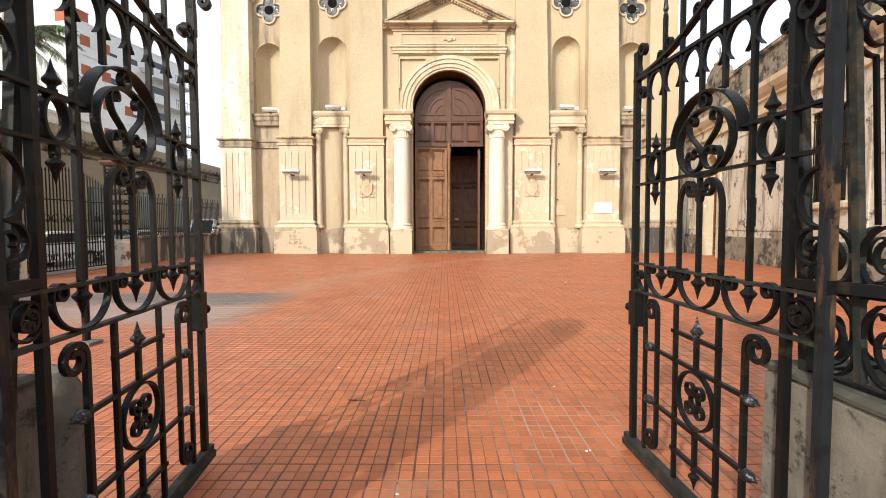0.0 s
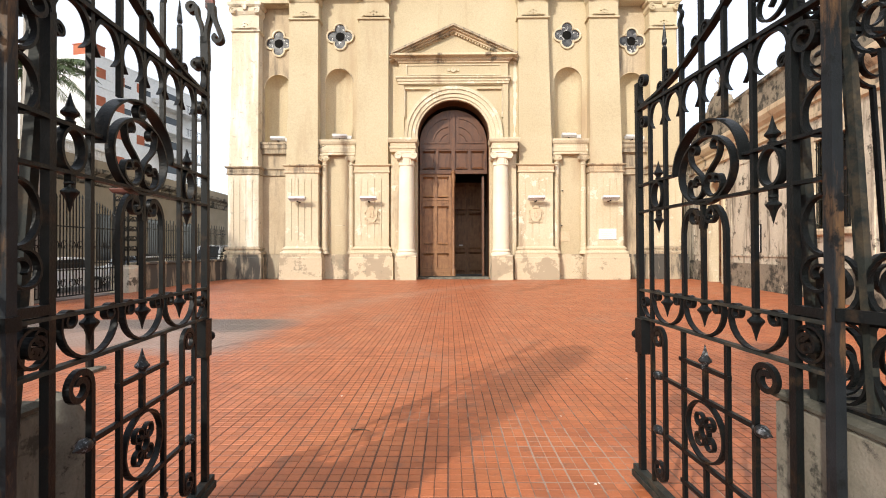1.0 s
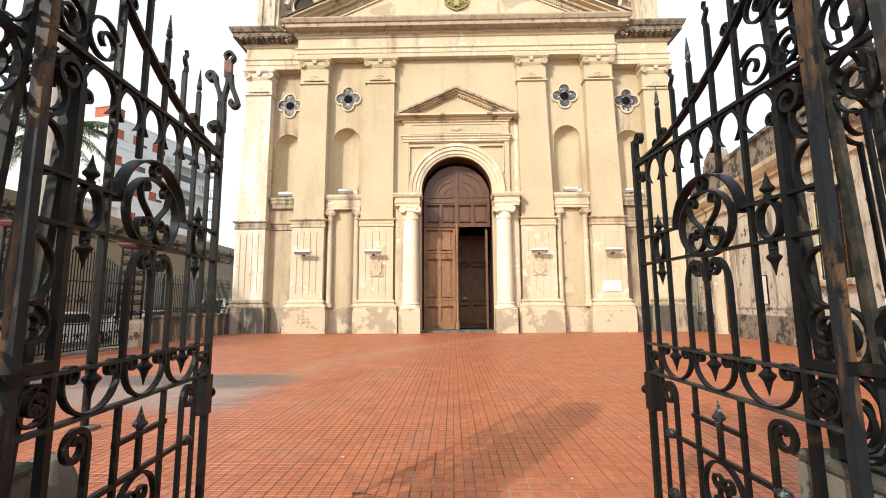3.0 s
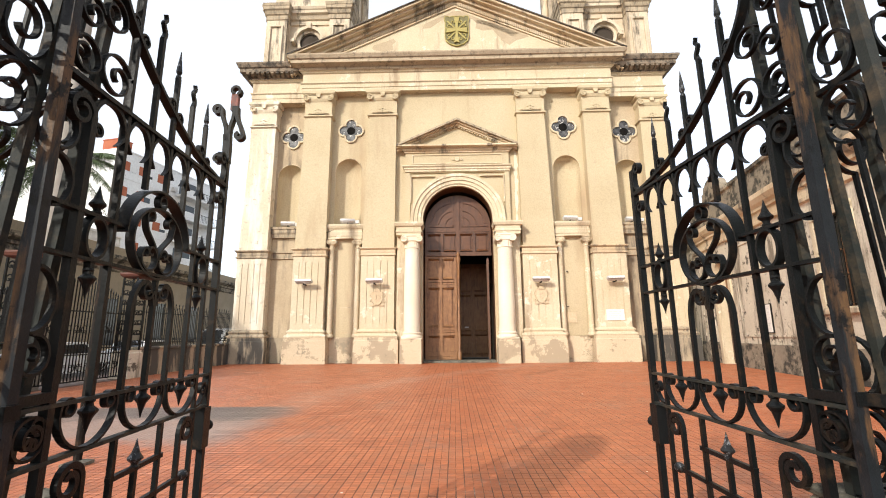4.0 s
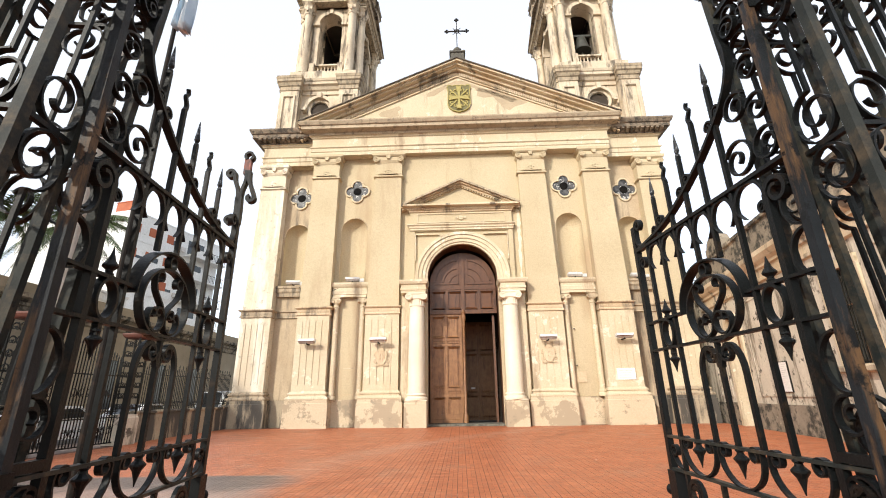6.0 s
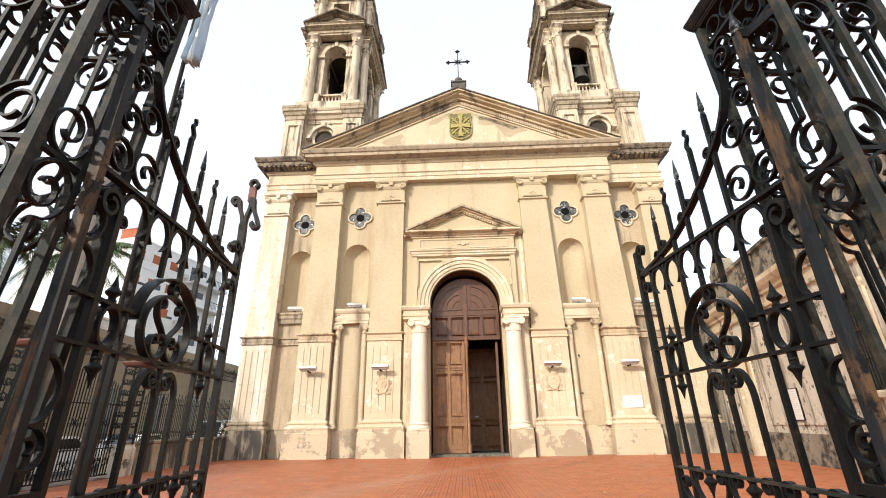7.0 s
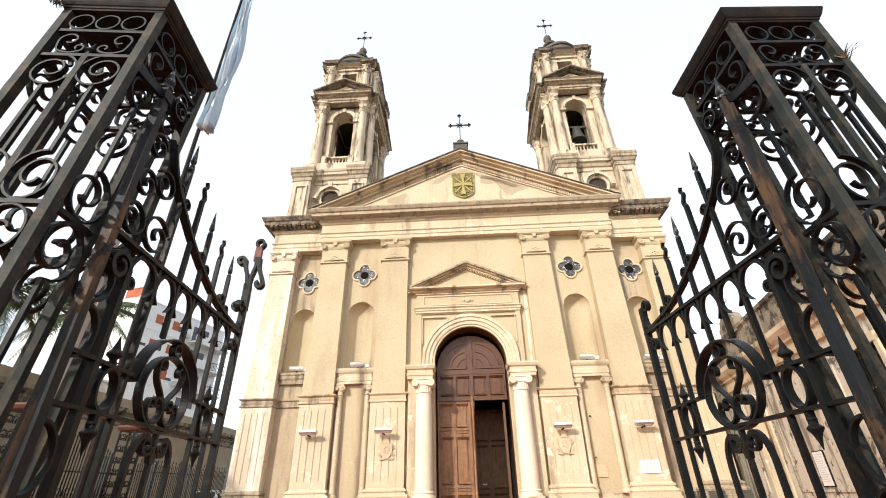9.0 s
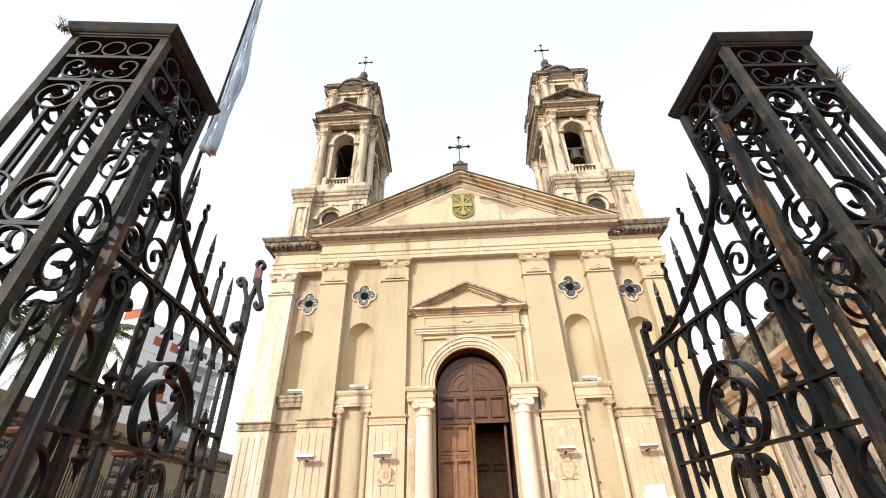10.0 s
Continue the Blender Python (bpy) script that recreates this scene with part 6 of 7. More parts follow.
# collars and arms that hold the hinge posts
for px, py, low, high in ((0.533, -23.023, (0.632, -23.25), (0.58, -23.187)), (-2.108, -23.189, (-2.194, -23.445), (-2.124, -23.375))):
    for z, (cx, cy) in ((1.305, low), (3.13, high)):
        g = Geo().box(px - 0.026, px + 0.026, py - 0.026, py + 0.026, z - 0.022, z + 0.022)
        d = Vector((cx - px, cy - py, 0)).normalized()
        q = Vector((-d.y, d.x, 0)) * 0.009
        a, b = Vector((px, py, z)), Vector((cx, cy, z))
        g.add([p + w + Vector((0, 0, h)) for h in (-0.02, 0.02) for p, w in ((a, -q), (b, -q), (b, q), (a, q))],
              [(3, 2, 1, 0), (4, 5, 6, 7), (0, 1, 5, 4), (1, 2, 6, 5), (2, 3, 7, 6), (3, 0, 4, 7)])
        single("post_clamp", g, IRON, "iron collar and arm holding the hinge post to the pillar", "clamp", "hinge clamps")


def tuft(x, y, z, n, size, seed):
    """A dry tuft of weeds."""
    rng = random.Random(seed)
    g = Geo()
    for _ in range(n):
        a, l = rng.uniform(0, 6.28), size * rng.uniform(0.5, 1.2)
        lean = rng.uniform(0.3, 1.1)
        p0 = Vector((x + rng.uniform(-0.02, 0.02), y + rng.uniform(-0.02, 0.02), z))
        p1 = p0 + Vector((math.cos(a) * l * 0.5 * lean, math.sin(a) * l * 0.5 * lean, l * 0.6))
        p2 = p0 + Vector((math.cos(a) * l * lean, math.sin(a) * l * lean, l * 0.7))
        g.tube([p0, p1, p2], 0.002, 0.0008, 3)
    single("weed_tuft", g, DRYGRASS, "dry weed tuft growing on the gate pillar", "weed", "weed tufts", "stuff")


tuft(-2.565, -23.425, 3.49, 40, 0.06, 1)
tuft(0.54, -22.745, 3.475, 26, 0.03, 2)
tuft(0.99, -23.17, 3.20, 70, 0.06, 3)


# ---- side house ----
HX, HY, HTURN = 13.2, -0.3, -101.7           # wall start, and the heading of its length


house = thing("side_house", HX, HY, 0, "long single-storey old house with stained cream render and parapet", "house", "", HTURN)


def HP(name, g, mat, label="", parent=None):
    return part(name, g, mat, parent or house, label)


# local x runs along the wall towards the street, local -y is out of the wall (to the forecourt)
LEN = 26.0
wall = Geo()
arched_panel(wall, -0.4, 5.2, 0, 6.9, 3.05, 0.72, 0.0, 4.15, 0.0, 16)
def rect_panel(g, x0, x1, z0, z1, wx0, wx1, wz0, wz1, y):
    for a, b, c, d in ((x0, wx0, z0, z1), (wx1, x1, z0, z1), (wx0, wx1, z0, wz0), (wx0, wx1, wz1, z1)):
        g.add([(a, y, c), (b, y, c), (b, y, d), (a, y, d)], [(0, 1, 2, 3)])
rect_panel(wall, 5.2, 16.0, 0, 6.9, 10.7, 12.3, 2.2, 4.95, 0.0)
rect_panel(wall, 16.0, LEN, 0, 6.9, 18.0, 19.6, 2.2, 4.95, 0.0)
HP("wall", wall, HOUSE)
HP("end_wall", Geo().box(-3.2, -0.4, 0.0, 0.6, 0, 6.9), HOUSE)
HP("end_wall", Geo().box(-3.4, -3.2, -1.6, 0.6, 0, 6.9), HOUSE)
HP("inner_mass", Geo().box(-0.4, LEN, 0.6, 9, 0, 6.9), HOUSE)
HP("damp_base", Geo().box(-0.4, 2.28, -0.07, 0.02, 0, 1.02).box(3.82, LEN, -0.07, 0.02, 0, 1.02), HOUSE_DARK, "damp blackened wall base")
rv = Geo().arch(3.05, 4.15, 0.72, 0.76, 0.0, 0.6, 0, 180, 16).box(2.29, 2.33, 0, 0.6, 0, 4.15).box(3.77, 3.81, 0, 0.6, 0, 4.15)
HP("door_jamb", rv, PLASTER_LIGHT)
hd = panelled("door", DOORWOOD_AND_SHADE, house, "brown panelled house door under an arch", 2.33, 3.77, 0.05, 3.4, 0.35, [1.0, 1.8], 2, 0.12)
HP("door_arch_panel", Geo().prism([(3.05 + 0.72 * math.cos(math.pi * i / 12), 4.15 + 0.72 * math.sin(math.pi * i / 12)) for i in range(13)] + [(2.33, 3.4), (3.77, 3.4)], 0.38, 0.42), DOORLIGHT, "", hd)
tr = Geo().arch(3.05, 4.15, 0.74, 0.98, -0.09, 0.01, 0, 180, 18)
for s in (-1, 1):
    tr.box(3.05 + s * 0.86 - 0.12, 3.05 + s * 0.86 + 0.12, -0.09, 0.01, 0.0, 4.15)
HP("door_surround", tr, PLASTER_LIGHT)
for wx in (10.7, 18.0):
    w = HP("window", Geo().box(wx - 0.16, wx, -0.08, 0.02, 2.05, 5.1).box(wx + 1.6, wx + 1.76, -0.08, 0.02, 2.05, 5.1).box(wx - 0.16, wx + 1.76, -0.10, 0.02, 4.95, 5.2), PLASTER_LIGHT, "tall barred window with moulded frame")
    HP("sill", Geo().courses(wx - 0.2, wx + 1.8, -0.12, 0.02, [(0, 1.98), (0.06, 2.02), (0.06, 2.14), (0, 2.2)]), PLASTER_OLD, "", w)
    HP("pane", Geo().box(wx, wx + 1.6, 0.22, 0.25, 2.2, 4.95), GLASS, "", w)
    HP("casement", Geo().box(wx, wx + 0.08, 0.17, 0.22, 2.2, 4.95).box(wx + 0.76, wx + 0.84, 0.17, 0.22, 2.2, 4.95).box(wx + 1.52, wx + 1.6, 0.17, 0.22, 2.2, 4.95).box(wx, wx + 1.6, 0.17, 0.22, 3.9, 3.98), DOORLIGHT, "", w)
    for i in range(12):
        x = wx + 0.06 + 1.48 * i / 11
        HP("bar", Geo().box(x - 0.012, x + 0.012, -0.06, -0.036, 2.22, 4.9), IRON, "", w)
    for z in (2.3, 3.1, 3.9, 4.7):
        HP("cross_bar", Geo().box(wx, wx + 1.6, -0.064, -0.034, z - 0.015, z + 0.015), IRON, "", w)
CO = [(0.0, 5.65), (0.10, 5.70), (0.10, 5.82), (0.03, 5.86), (0.03, 6.15), (0.12, 6.2), (0.12, 6.3), (0.24, 6.42), (0.34, 6.6), (0.34, 6.78), (0.05, 6.84)]
HP("cornice", Geo().courses(-0.3, LEN, 0.0, 0.5, CO), PLASTER_OLD, "moulded cornice with soot streaks")
pp = Geo().box(-0.3, LEN, 0.0, 0.35, 6.8, 8.0).courses(-0.3, LEN, 0.0, 0.35, [(0.0, 7.95), (0.1, 8.0), (0.1, 8.14), (-0.02, 8.18)])
HP("parapet", pp, HOUSE_DARK, "mossy blackened parapet")
for x in (0.2, 6.0, 12.0, 18.0):
    HP("parapet_pier", Geo().box(x - 0.35, x + 0.35, -0.08, 0.4, 6.8, 8.02), HOUSE_DARK)
pd = Geo().box(2.0, 4.1, -0.1, 0.4, 7.9, 8.5).prism([(2.1, 8.5), (4.0, 8.5), (3.8, 8.8), (3.4, 9.0), (3.05, 9.08), (2.7, 9.0), (2.3, 8.8)], -0.08, 0.38)
HP("parapet_crest", pd, HOUSE_DARK, "curved crest over the house door")
fin = Geo().lathe(3.05, 0.15, [(0.2, 9.05), (0.26, 9.15), (0.12, 9.25), (0.05, 9.35), (0.03, 9.9)], 8)
for a in range(4):
    fin.tube([(3.05, 0.15, 9.55), (3.05 + 0.25 * math.cos(a * 1.57 + 0.4), 0.15 + 0.25 * math.sin(a * 1.57 + 0.4), 9.8)], 0.02, 0.01, 5)
HP("finial", fin, HOUSE_DARK, "spiky iron finial")
for x0, x1 in ((0.1, 1.6), (4.6, 9.9), (13.0, 17.2)):
    f = Geo()
    for a, b, c, d in ((x0, x1, 1.3, 1.38), (x0, x1, 5.2, 5.28), (x0, x0 + 0.08, 1.38, 5.2), (x1 - 0.08, x1, 1.38, 5.2)):
        f.box(a, b, -0.035, 0.01, c, d)
    HP("wall_panel_frame", f, HOUSE)
notice = thing("wall_notice", HX, HY, 0, "white printed notice in a dark frame on the house wall", "sign", "", HTURN)
part("frame", Geo().box(6.53, 7.27, -0.05, 0.0, 1.45, 2.57), CAPIRON, notice)
part("sheet", Geo().box(6.56, 7.24, -0.056, -0.048, 1.48, 2.54), WHITE, notice)
nl = Geo()
for i in range(13):
    nl.box(6.64, 7.16 - 0.1 * (i % 3), -0.058, -0.055, 2.44 - 0.07 * i, 2.46 - 0.07 * i)
part("plain_lines", nl, LAMPGREY, notice)
el = thing("wall_lamp", HX, HY, 0, "small white wall lamp on the house", "lamp", "", HTURN)
part("body", Geo().box(9.5, 9.62, -0.12, 0.0, 3.3, 3.55), WHITE, el)

# ---- boundary to the side street: low wall, railing, gate pillar, side gate ----
BX = -12.75
wall_low = single("boundary_wall", Geo().box(BX - 0.18, BX + 0.12, -7.1, 0.45, -0.1, 1.02).courses(BX - 0.2, BX + 0.14, -7.12, 0.45, [(0.0, 1.0), (0.04, 1.03), (0.04, 1.1), (-0.05, 1.13)]), PLINTH_DARK,
                  "low stained rendered boundary wall", "wall", kind="structure")
rail = thing("railing", BX, -7.0, 1.1, "black iron railing with spear tips on the low wall", "railing")
for z in (0.18, 1.38):
    part("rail", Geo().box(-0.02, 0.02, 0.1, 7.4, z - 0.015, z + 0.015), IRON, rail)
for i in range(56):
    y = 0.2 + 7.1 * i / 55
    tall = 1.72 if i % 2 == 0 else 1.55
    part("bar", Geo().box(-0.012, 0.012, y - 0.012, y + 0.012, 0.0, tall).lathe(0, y, [(0.012, tall), (0.028, tall + 0.03), (0.003, tall + 0.12)], 6), IRON, rail)
for i in range(27):
    y = 0.33 + 7.1 * (i + 0.5) / 27.5
    part("scroll", Geo().sweep(c_scroll(0, 0.3, 0.06, 200, -20, 0.03, 1, 1, 250, 8), 0.014, 0.02).turn(pose(0, y, 0, 0, 0, 90)), IRON, rail)


def lattice_post(x, y, h):
    p = thing("railing_pillar", x, y, 0, "square lattice iron pillar with a reddish cap", "pillar", "railing pillars")
    for sx in (-1, 1):
        for sy in (-1, 1):
            part("corner_bar", Geo().box(sx * 0.26 - 0.025, sx * 0.26 + 0.025, sy * 0.26 - 0.025, sy * 0.26 + 0.025, 1.0, h), IRON, p)
    part("base", Geo().courses(-0.32, 0.32, -0.32, 0.32, [(0.04, 0), (0.04, 0.9), (0.0, 0.95), (0.0, 1.02)], False), HOUSE, p)
    part("cap", Geo().courses(-0.28, 0.28, -0.28, 0.28, [(0.0, h - 0.02), (0.06, h + 0.03), (0.1, h + 0.12), (0.1, h + 0.17), (-0.1, h + 0.2)], False), REDDOOR, p, "reddish stepped cap")
    for k in range(4):
        m = pose(0, 0, 0, 0, 0, 90 * k) @ Matrix.Translation((0, -0.26, 0))
        for i in range(7):
            z = 1.28 + (h - 1.5) * i / 6
            part("scroll", Geo().sweep(c_scroll(0.11, z, 0.10, 200, -20, 0.05, 1, 1, 300, 8), 0.02, 0.02).turn(m), IRON, p)
            part("scroll", Geo().sweep(c_scroll(-0.11, z, 0.10, -20, 200, 0.05, 1, 1, 300, 8), 0.02, 0.02).turn(m), IRON, p)


lattice_post(BX, -7.5, 3.75)
lattice_post(BX, -12.1, 3.75)
sg = thing("side_gate", BX, -7.85, 0, "closed black iron side gate with scrolls towards the street", "gate")
for z in (0.12, 0.95, 1.15, 2.35):
    part("rail", Geo().box(-0.02, 0.02, -3.95, 0.0, z - 0.02, z + 0.02), IRON, sg)
for i in range(31):
    y = -0.1 - 3.75 * i / 30
    arch_h = 2.75 + 0.55 * math.sin(math.pi * i / 30)
    part("bar", Geo().box(-0.013, 0.013, y - 0.013, y + 0.013, 0.1, arch_h).lathe(0, y, [(0.013, arch_h), (0.03, arch_h + 0.04), (0.003, arch_h + 0.16)], 6), IRON, sg)
for i in range(12):
    y = -0.25 - 3.45 * i / 11
    part("scroll", Geo().sweep(c_scroll(0, 1.75, 0.11, 200, -20, 0.06, 1, 1.3, 350, 8), 0.016, 0.02).turn(pose(0, y, 0, 0, 0, 90)), IRON, sg)
    part("scroll", Geo().sweep(c_scroll(0, 0.55, 0.11, 160, 380, 0.06, 1, 1.3, 350, 8), 0.016, 0.02).turn(pose(0, y, 0, 0, 0, 90)), IRON, sg)
rail2 = thing("railing", BX, -12.4, 0, "black iron railing along the side street", "railing")
for z in (0.3, 2.3):
    part("rail", Geo().box(-0.02, 0.02, -9.0, 0.0, z - 0.02, z + 0.02), IRON, rail2)
for i in range(60):
    y = -0.1 - 8.8 * i / 59
    part("bar", Geo().box(-0.012, 0.012, y - 0.012, y + 0.012, 0.0, 2.75).lathe(0, y, [(0.012, 2.75), (0.03, 2.79), (0.003, 2.9)], 6), IRON, rail2)

# ---- street beyond ----
single("pavement", Geo().box(-15.2, -12.93, -60, 60, -0.11, -0.02), GREYTILE, "grey paved sidewalk beyond the railing", "sidewalk", kind="structure")
single("pavement", Geo().box(-22.0, -20.0, -60, 60, -0.11, -0.02), GREYTILE, "grey paved sidewalk across the street", "sidewalk", kind="structure")
sh = thing("street_house", -22, 0, 0, "long low greyish old house across the side street", "house")
part("wall", Geo().box(-8, 0, -30, -2.1, -0.1, 5.9).box(-8, 0, -0.9, 30, -0.1, 5.9).box(-8, 0, -2.1, -0.9, 3.6, 5.9).box(-8, -0.6, -2.1, -0.9, -0.1, 3.6), GREYWALL, sh)
part("cornice", Geo().courses(-30.0, 30.0, 0, 1, [(0.0, 5.6), (0.1, 5.7), (0.1, 6.0), (0.2, 6.05), (0.2, 6.2), (0.5, 6.4), (0.5, 6.62), (0.0, 6.7)]).turn(pose(0, 0, 0, 0, 0, 90)), HOUSE_DARK, sh, "blackened mossy cornice")
part("parapet", Geo().box(-1.2, -0.2, -30, 30, 6.6, 7.3), GREYWALL, sh)
panelled("street_door", REDDOOR, sh, "red-brown panelled street door", -0.6, 0.6, 0.0, 3.5, 0.0, [1, 1.6], 2, 0.1, pose(-0.35, -1.5, 0, 0, 0, 90))
for y in (-9.0, -5.2, 3.6, 8.5, 13.0):
    w = part("window", Geo().box(0.0, 0.08, y - 0.85, y - 0.65, 1.0, 3.9).box(0.0, 0.08, y + 0.65, y + 0.85, 1.0, 3.9).box(0.0, 0.12, y - 0.9, y + 0.9, 3.9, 4.2), GREYWALL, sh)
    part("pane", Geo().box(0.005, 0.02, y - 0.65, y + 0.65, 1.0, 3.9), GLASS, w)
for i in range(26):
    y = 1.0 + 3.4 * i / 25
    part("baluster", Geo().lathe(-0.5, y, [(0.06, 7.3), (0.05, 7.36), (0.09, 7.55), (0.05, 7.8), (0.06, 7.95)], 8), APTWHITE, sh)
part("balustrade_rail", Geo().box(-0.65, -0.35, 0.9, 4.5, 7.95, 8.08), APTWHITE, sh)
lw = thing("louvred_shed", -17.5, -17.0, 0, "louvred grey timber screen wall behind the palm", "screen")
part("frame", Geo().box(-0.15, 0.15, -2.2, -2.05, 0, 6.6).box(-0.15, 0.15, 2.05, 2.2, 0, 6.6).box(-0.15, 0.15, -2.2, 2.2, 6.5, 6.7).box(-0.3, -0.2, -2.2, 2.2, 0, 6.6), GREYWALL, lw)
for i in range(48):
    z = 0.5 + 6.0 * i / 48
    part("slat", Geo().box(-0.12, 0.12, -2.05, 2.05, z, z + 0.05).turn(pose(0, 0, 0, 0, 0, 0)), GREYWALL, lw)


def apartment():
    """A white block of flats: blank sunlit end wall, shaded side with small terracotta panels and balconies."""
    a = thing("apartment_building", -35.2, 19.65, 0, "white apartment block with small terracotta panels and balconies", "building")
    h, ln, dp = 21.3, 13.5, 16.0
    m = pose(0, 0, 0, 0, 0, 77)

    def A(name, mat, x0, x1, y0, y1, z0, z1, parent=a, label=""):
        return part(name, Geo().box(x0, x1, y0, y1, z0, z1).turn(m), mat, parent, label)

    A("wall", APTWHITE, 0, ln, 0, dp, 0, h)
    A("parapet", APTWHITE, -0.05, ln, -0.05, 0.2, h - 0.02, h + 0.12)
    roof = A("roof_structure", BRICKRED, 0.2, 1.6, 0.3, 2.6, h, h + 1.15, a, "terracotta roof block")
    A("roof_cap", BRICKRED, 0.15, 1.65, 0.25, 2.65, h + 1.15, h + 1.25, roof)
    for fl in range(7):
        z = h - 2.9 - 2.85 * fl
        for i, x0 in enumerate((0.45, 2.55, 5.0)):
            A("window_panel", BRICKRED, x0, x0 + 0.95, -0.03, 0.1, z + 0.75, z + 1.75)
            w = A("window", GLASS, x0 + 0.95, x0 + 1.75, -0.02, 0.1, z + 0.75, z + 1.75)
            A("shutter", APTWHITE, x0 + 0.97, x0 + 1.73, -0.04, -0.018, z + 0.75 + 0.3 * ((fl + i) % 3), z + 1.75, w)
        A("floor_band", APTWHITE, 0.0, ln, -0.045, 0.02, z - 0.2, z + 0.05)
        b = A("balcony", APTWHITE, 7.6, ln, -1.35, 0.2, z - 0.15, z + 0.05)
        A("balcony_front", APTWHITE, 7.6, 10.6, -1.35, -1.25, z + 0.05, z + 0.85, b)
        A("balcony_rail", IRON, 10.6, ln, -1.32, -1.27, z + 0.95, z + 1.0, b)
        for i in range(12):
            A("rail_bar", IRON, 10.7 + 0.24 * i, 10.73 + 0.24 * i, -1.31, -1.28, z + 0.05, z + 0.96, b)
        A("balcony_door", GLASS, 8.2, 10.8, -0.03, 0.1, z + 0.05, z + 2.1)
        A("air_conditioner", LAMPGREY, 7.0, 7.6, -0.4, -0.02, z + 0.3, z + 0.8)
    return a


apartment()


# ---- palm ----
def palm(x, y, h, r, seed, fronds, spread):
    rng = random.Random(seed)
    p = thing("palm_tree", x, y, 0, "tall palm with pale ringed trunk and feathery drooping fronds", "tree", "palms")
    prof = []
    n = 44
    for i in range(n + 1):
        z = h * i / n
        rr = r * (1.25 - 0.5 * (i / n) ** 0.6) * (1.0 + 0.035 * (i % 2))
        prof.append((rr, z))
    part("trunk", Geo().lathe(0, 0, prof, 14), PALMBARK, p, smooth=True)
    crown = Geo()
    for k in range(fronds):
        az = 2 * math.pi * (k / fronds) * 3 + rng.uniform(-0.2, 0.2)
        lift = rng.uniform(-0.2, 1.2)
        ln = spread * rng.uniform(0.8, 1.1)
        pts = []
        for i in range(13):
            t = i / 12
            d = ln * (t - 0.12 * t * t)
            z = h + ln * (math.sin(lift) * t - (0.55 + 0.25 * (1.2 - lift)) * t * t)
            pts.append(Vector((d * math.cos(az) * math.cos(lift * 0.5), d * math.sin(az) * math.cos(lift * 0.5), z)))
        crown.tube(pts, 0.035, 0.008, 4)
        side = Vector((-math.sin(az), math.cos(az), 0))
        for i in range(1, 12):
            for j in range(5):
                f = i + j / 5
                if f >= 12:
                    continue
                a = pts[int(f)].lerp(pts[min(12, int(f) + 1)], f - int(f))
                dirn = (pts[min(12, int(f) + 1)] - pts[int(f)]).normalized()
                for s in (-1, 1):
                    l2 = ln * 0.20 * math.sin(math.pi * min(1, f / 12 * 0.9 + 0.12)) * rng.uniform(0.8, 1.15)
                    tip = a + side * s * l2 * 0.8 + dirn * l2 * 0.5 - Vector((0, 0, l2 * rng.uniform(0.25, 0.8)))
                    wv = dirn * 0.022
                    mid = a.lerp(tip, 0.5) + Vector((0, 0, l2 * 0.08))
                    crown.add([a - wv, a + wv, mid + wv * 0.9, tip, mid - wv * 0.9], [(0, 1, 2, 4), (4, 2, 3)])
    me = bpy.data.meshes.new("crown")
    me.from_pydata([tuple(v) for v in crown.v], [], crown.f)
    me.materials.append(PALMLEAF)
    ob = new("crown", me)
    ob.parent = p
    return p


palm(-20.9, -2.6, 10.4, 0.42, 3, 30, 3.7)
palm(-21.2, -6.6, 9.6, 0.34, 5, 24, 3.0)


# ---- street pole ----
sp = thing("street_pole", -13.22, -10.9, -0.02, "tall pale grey concrete street pole behind the railing", "pole")
part("shaft", Geo().lathe(0, 0, [(0.27, 0), (0.245, 3), (0.20, 10), (0.17, 15.6), (0.16, 15.65)], 18), PALMBARK, sp, smooth=True)
part("cap", Geo().lathe(0, 0, [(0.17, 15.6), (0.18, 15.65), (0.18, 15.75), (0.05, 15.85)], 14), CONCRETE, sp)


# ---- flag ----
pole = thing("flagpole", -5.27, -18.82, 0, "dark grey flagpole with limp light-blue and white flag", "flagpole")
part("pole", Geo().lathe(0, 0, [(0.045, 0), (0.035, 6), (0.02, 13.1), (0.035, 13.15), (0.03, 13.2), (0.004, 13.25)], 10), CAPIRON, pole)
part("pole_base", Geo().courses(-0.12, 0.12, -0.12, 0.12, [(0.0, 0), (0.0, 0.04), (-0.06, 0.06)], False), CONCRETE, pole)


def flag_strip(w0, w1, x_off, mat):
    g = Geo()
    n = 30
    verts, faces = [], []
    for i in range(n + 1):
        t = i / n
        z = 12.97 - 5.67 * t
        for j in range(5):
            s = j / 4
            fold = 0.05 * math.sin(9 * s + 5 * t + x_off) + 0.03 * math.sin(17 * t + 4 * s)
            width = (w0 + (w1 - w0) * s) * (0.35 + 0.95 * t - 0.75 * t ** 3)
            verts.append((0.04 + width + 0.02 * math.sin(11 * t + 2 * s), fold * (0.6 + t), z - 0.15 * s * math.sin(3 * t)))
    for i in range(n):
        for j in range(4):
            k = i * 5 + j
            faces.append((k, k + 1, k + 6, k + 5))
    g.add(verts, faces)
    me = g.mesh("flag_stripe", mat, True)
    ob = new("flag_stripe", me)
    ob.parent = pole
    sol = ob.modifiers.new("cloth", "SOLIDIFY")
    sol.thickness = 0.006
    return ob


flag_strip(0.0, 0.14, 0.0, FLAGBLUE)
flag_strip(0.13, 0.24, 0.9, FLAGWHITE)
flag_strip(0.23, 0.36, 1.7, FLAGBLUE)


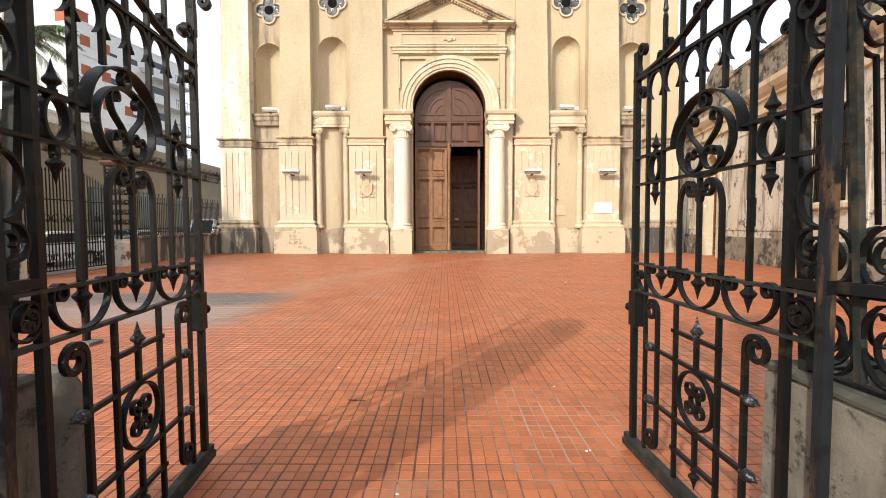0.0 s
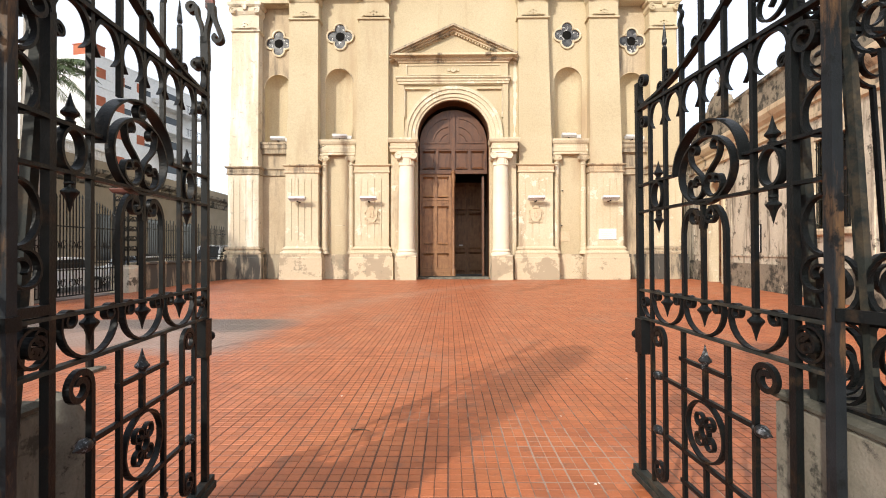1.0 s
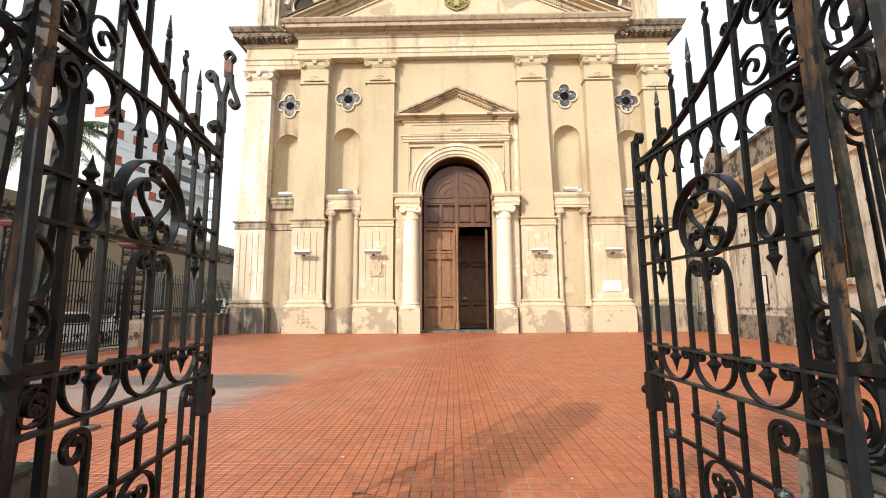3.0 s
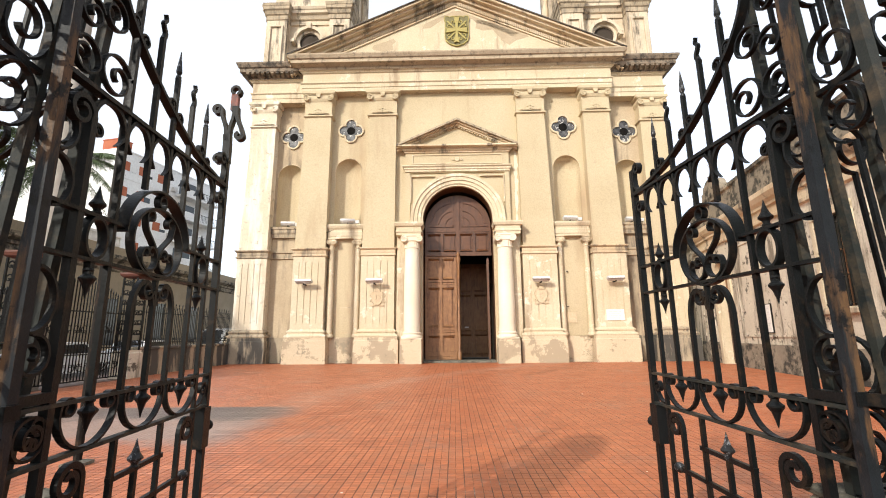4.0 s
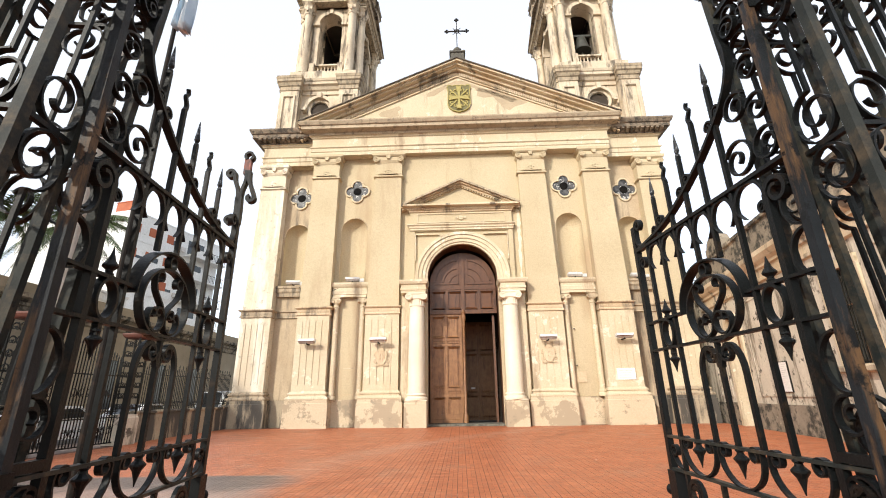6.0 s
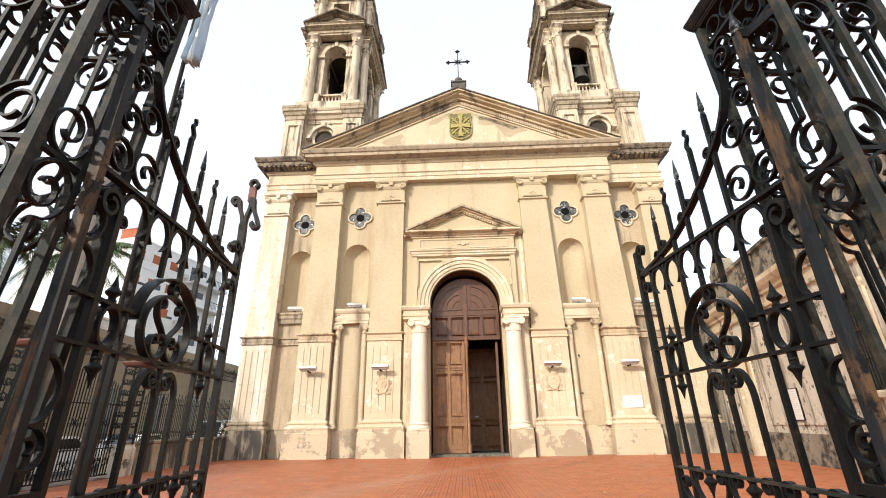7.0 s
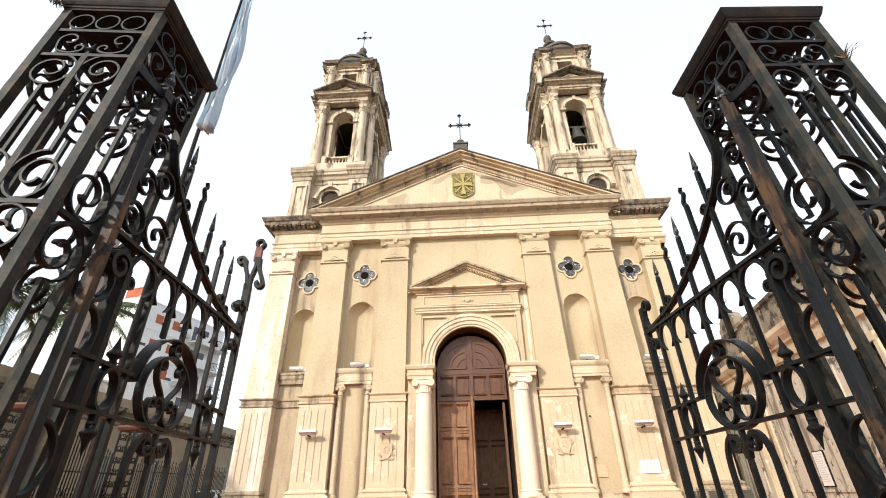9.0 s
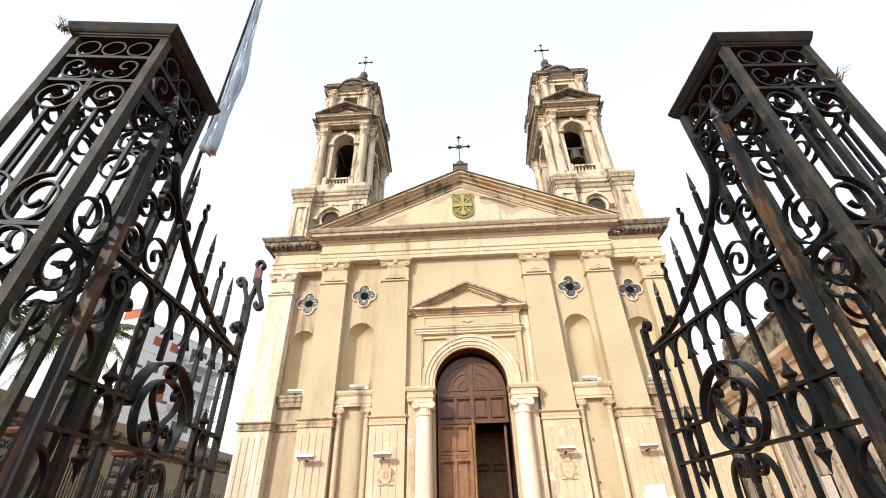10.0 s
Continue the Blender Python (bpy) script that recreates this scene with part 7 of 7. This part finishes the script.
# ---- parked cars ----
def car(x, y, turn, paint, label, tall=1.0):
    """A parked car; tall stretches what stands above the waistline, for a van."""
    c = thing("van" if tall > 1 else "car", x, y, -0.12, label, "van" if tall > 1 else "car", "parked cars", turn)

    def up(pts):
        return [(*p[:-1], p[-1] if p[-1] < 0.95 else 0.95 + (p[-1] - 0.95) * tall) for p in pts]

    side = up([(-2.15, 0.45), (-2.1, 0.78), (-1.95, 0.92), (-1.1, 0.98), (-0.55, 1.40), (0.75, 1.44), (1.45, 1.02), (2.0, 0.96), (2.12, 0.7), (2.1, 0.38), (1.75, 0.28), (-1.8, 0.28)])
    part("body", Geo().prism(side, -0.82, 0.82), paint, c)
    win = up([(-0.98, 1.0), (-0.48, 1.34), (0.68, 1.37), (1.22, 1.02)])
    part("side_window", Geo().prism(win, -0.835, -0.815), GLASS, c)
    part("side_window", Geo().prism(win, 0.815, 0.835), GLASS, c)
    part("windscreen", Geo().add(up([(-1.07, -0.7, 1.01), (-1.07, 0.7, 1.01), (-0.58, 0.62, 1.39), (-0.58, -0.62, 1.39)]), [(0, 1, 2, 3)]).turn(pose(-0.02, 0, 0.01)), GLASS, c)
    part("rear_window", Geo().add(up([(1.42, -0.7, 1.05), (1.42, 0.7, 1.05), (0.80, 0.62, 1.43), (0.80, -0.62, 1.43)]), [(0, 1, 2, 3)]).turn(pose(0.02, 0, 0.01)), GLASS, c)
    for wx in (-1.35, 1.3):
        for s in (-1, 1):
            t = part("tyre", Geo().arch(wx, 0.32, 0.2, 0.32, s * 0.84 - 0.1, s * 0.84 + 0.02, 0, 360, 20), RUBBER, c)
            part("rim", Geo().arch(wx, 0.32, 0.02, 0.2, s * 0.84 - 0.06, s * 0.84 + 0.005, 0, 360, 14), LAMPGREY, t)
    for s in (-1, 1):
        part("headlight", Geo().box(-2.14, -2.0, s * 0.62 - 0.16, s * 0.62 + 0.16, 0.66, 0.8), GLASS, c, "clear headlight")
    part("bumper", Geo().box(-2.19, -2.08, -0.78, 0.78, 0.36, 0.55), paint, c)
    part("number_plate", Geo().box(-2.2, -2.185, -0.22, 0.22, 0.42, 0.52), BOARDBACK, c)


car(-16.0, -7.2, 90, CARWHITE, "white saloon car parked along the side street")
car(-16.0, 5.6, 90, CARWHITE, "white delivery van parked along the side street by the railing", 2.4)
car(-16.6, -1.2, 90, CARWHITE, "white saloon car parked behind another along the street")


# ---- small litter on the forecourt ----
TWIG = surface("dry_twig", (0.08, 0.055, 0.035), (0.05, 0.035, 0.025), 0.9, 30, 120, 0.6, 0.1, deep=0.002)
single("fallen_twig", Geo().tube([(-1.57, -20.72, 0.008), (-1.52, -20.74, 0.012), (-1.46, -20.735, 0.009), (-1.41, -20.75, 0.007)], 0.006, 0.003, 5)
       .tube([(-1.52, -20.74, 0.012), (-1.50, -20.70, 0.01)], 0.004, 0.002, 4), TWIG, "short dry twig lying on the terracotta tiles", "twig")
rng = random.Random(8)
for x, y, r in ((0.20, -21.63, 0.012), (0.225, -21.62, 0.009), (-1.84, -19.84, 0.012), (1.42, -19.24, 0.014), (0.30, -20.44, 0.012), (2.65, -12.86, 0.03), (-1.03, -22.08, 0.01)):
    ring = [(x + r * rng.uniform(0.5, 1.2) * math.cos(k * 1.047), y + r * rng.uniform(0.4, 1.1) * math.sin(k * 1.047)) for k in range(6)]
    g = Geo().add([(px, py, 0.0042 + rng.uniform(0, 0.3) * r) for px, py in ring] + [(px, py, 0.0036) for px, py in ring],
                  [(0, 1, 2, 3, 4, 5), (11, 10, 9, 8, 7, 6)] + [(k, k + 6, (k + 1) % 6 + 6, (k + 1) % 6) for k in range(6)])
    single("paper_scrap", g, WHITE, "small crumpled white paper scrap on the paving", "litter", "paper scraps")


# ---- paving pieces, laid square to the church ----
LAY = pose(0, 0, 0, 0, 0, -1.3)


def everywhere(x, y):
    return np.zeros(len(x), bool)


def paving(x0, x1, y0, y1, skip, label, size=CELL):
    verts, faces = tile_field(x0, x1, y0, y1, skip, size)
    ob = tagged(new("floor_tiles", grid_mesh("floor_tiles", verts, faces, TILE)), label, "tiles", kind="stuff")
    ob.matrix_basis = LAY


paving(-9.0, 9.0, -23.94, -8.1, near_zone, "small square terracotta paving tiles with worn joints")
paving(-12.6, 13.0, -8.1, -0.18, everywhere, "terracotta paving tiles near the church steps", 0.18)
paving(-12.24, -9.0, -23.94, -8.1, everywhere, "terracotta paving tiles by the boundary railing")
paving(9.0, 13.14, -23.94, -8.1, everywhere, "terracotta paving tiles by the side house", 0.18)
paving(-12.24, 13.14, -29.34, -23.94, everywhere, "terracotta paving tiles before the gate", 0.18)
cell = [grid_mesh("tile", *tile_field(-CELL * p, CELL * 1.5, -CELL * q, CELL * 1.5, lambda x, y: (x < 0) | (y < 0)), TILE_PIECE) for p in (0, 1) for q in (0, 1)]
for i in range(12):
    for j in range(25):
        o = new("tile", cell[2 * (i % 2) + j % 2])
        o.parent = floor
        o.matrix_basis = LAY @ Matrix.Translation((-0.99 + CELL * i, -21.96 + CELL * j, 0.0))
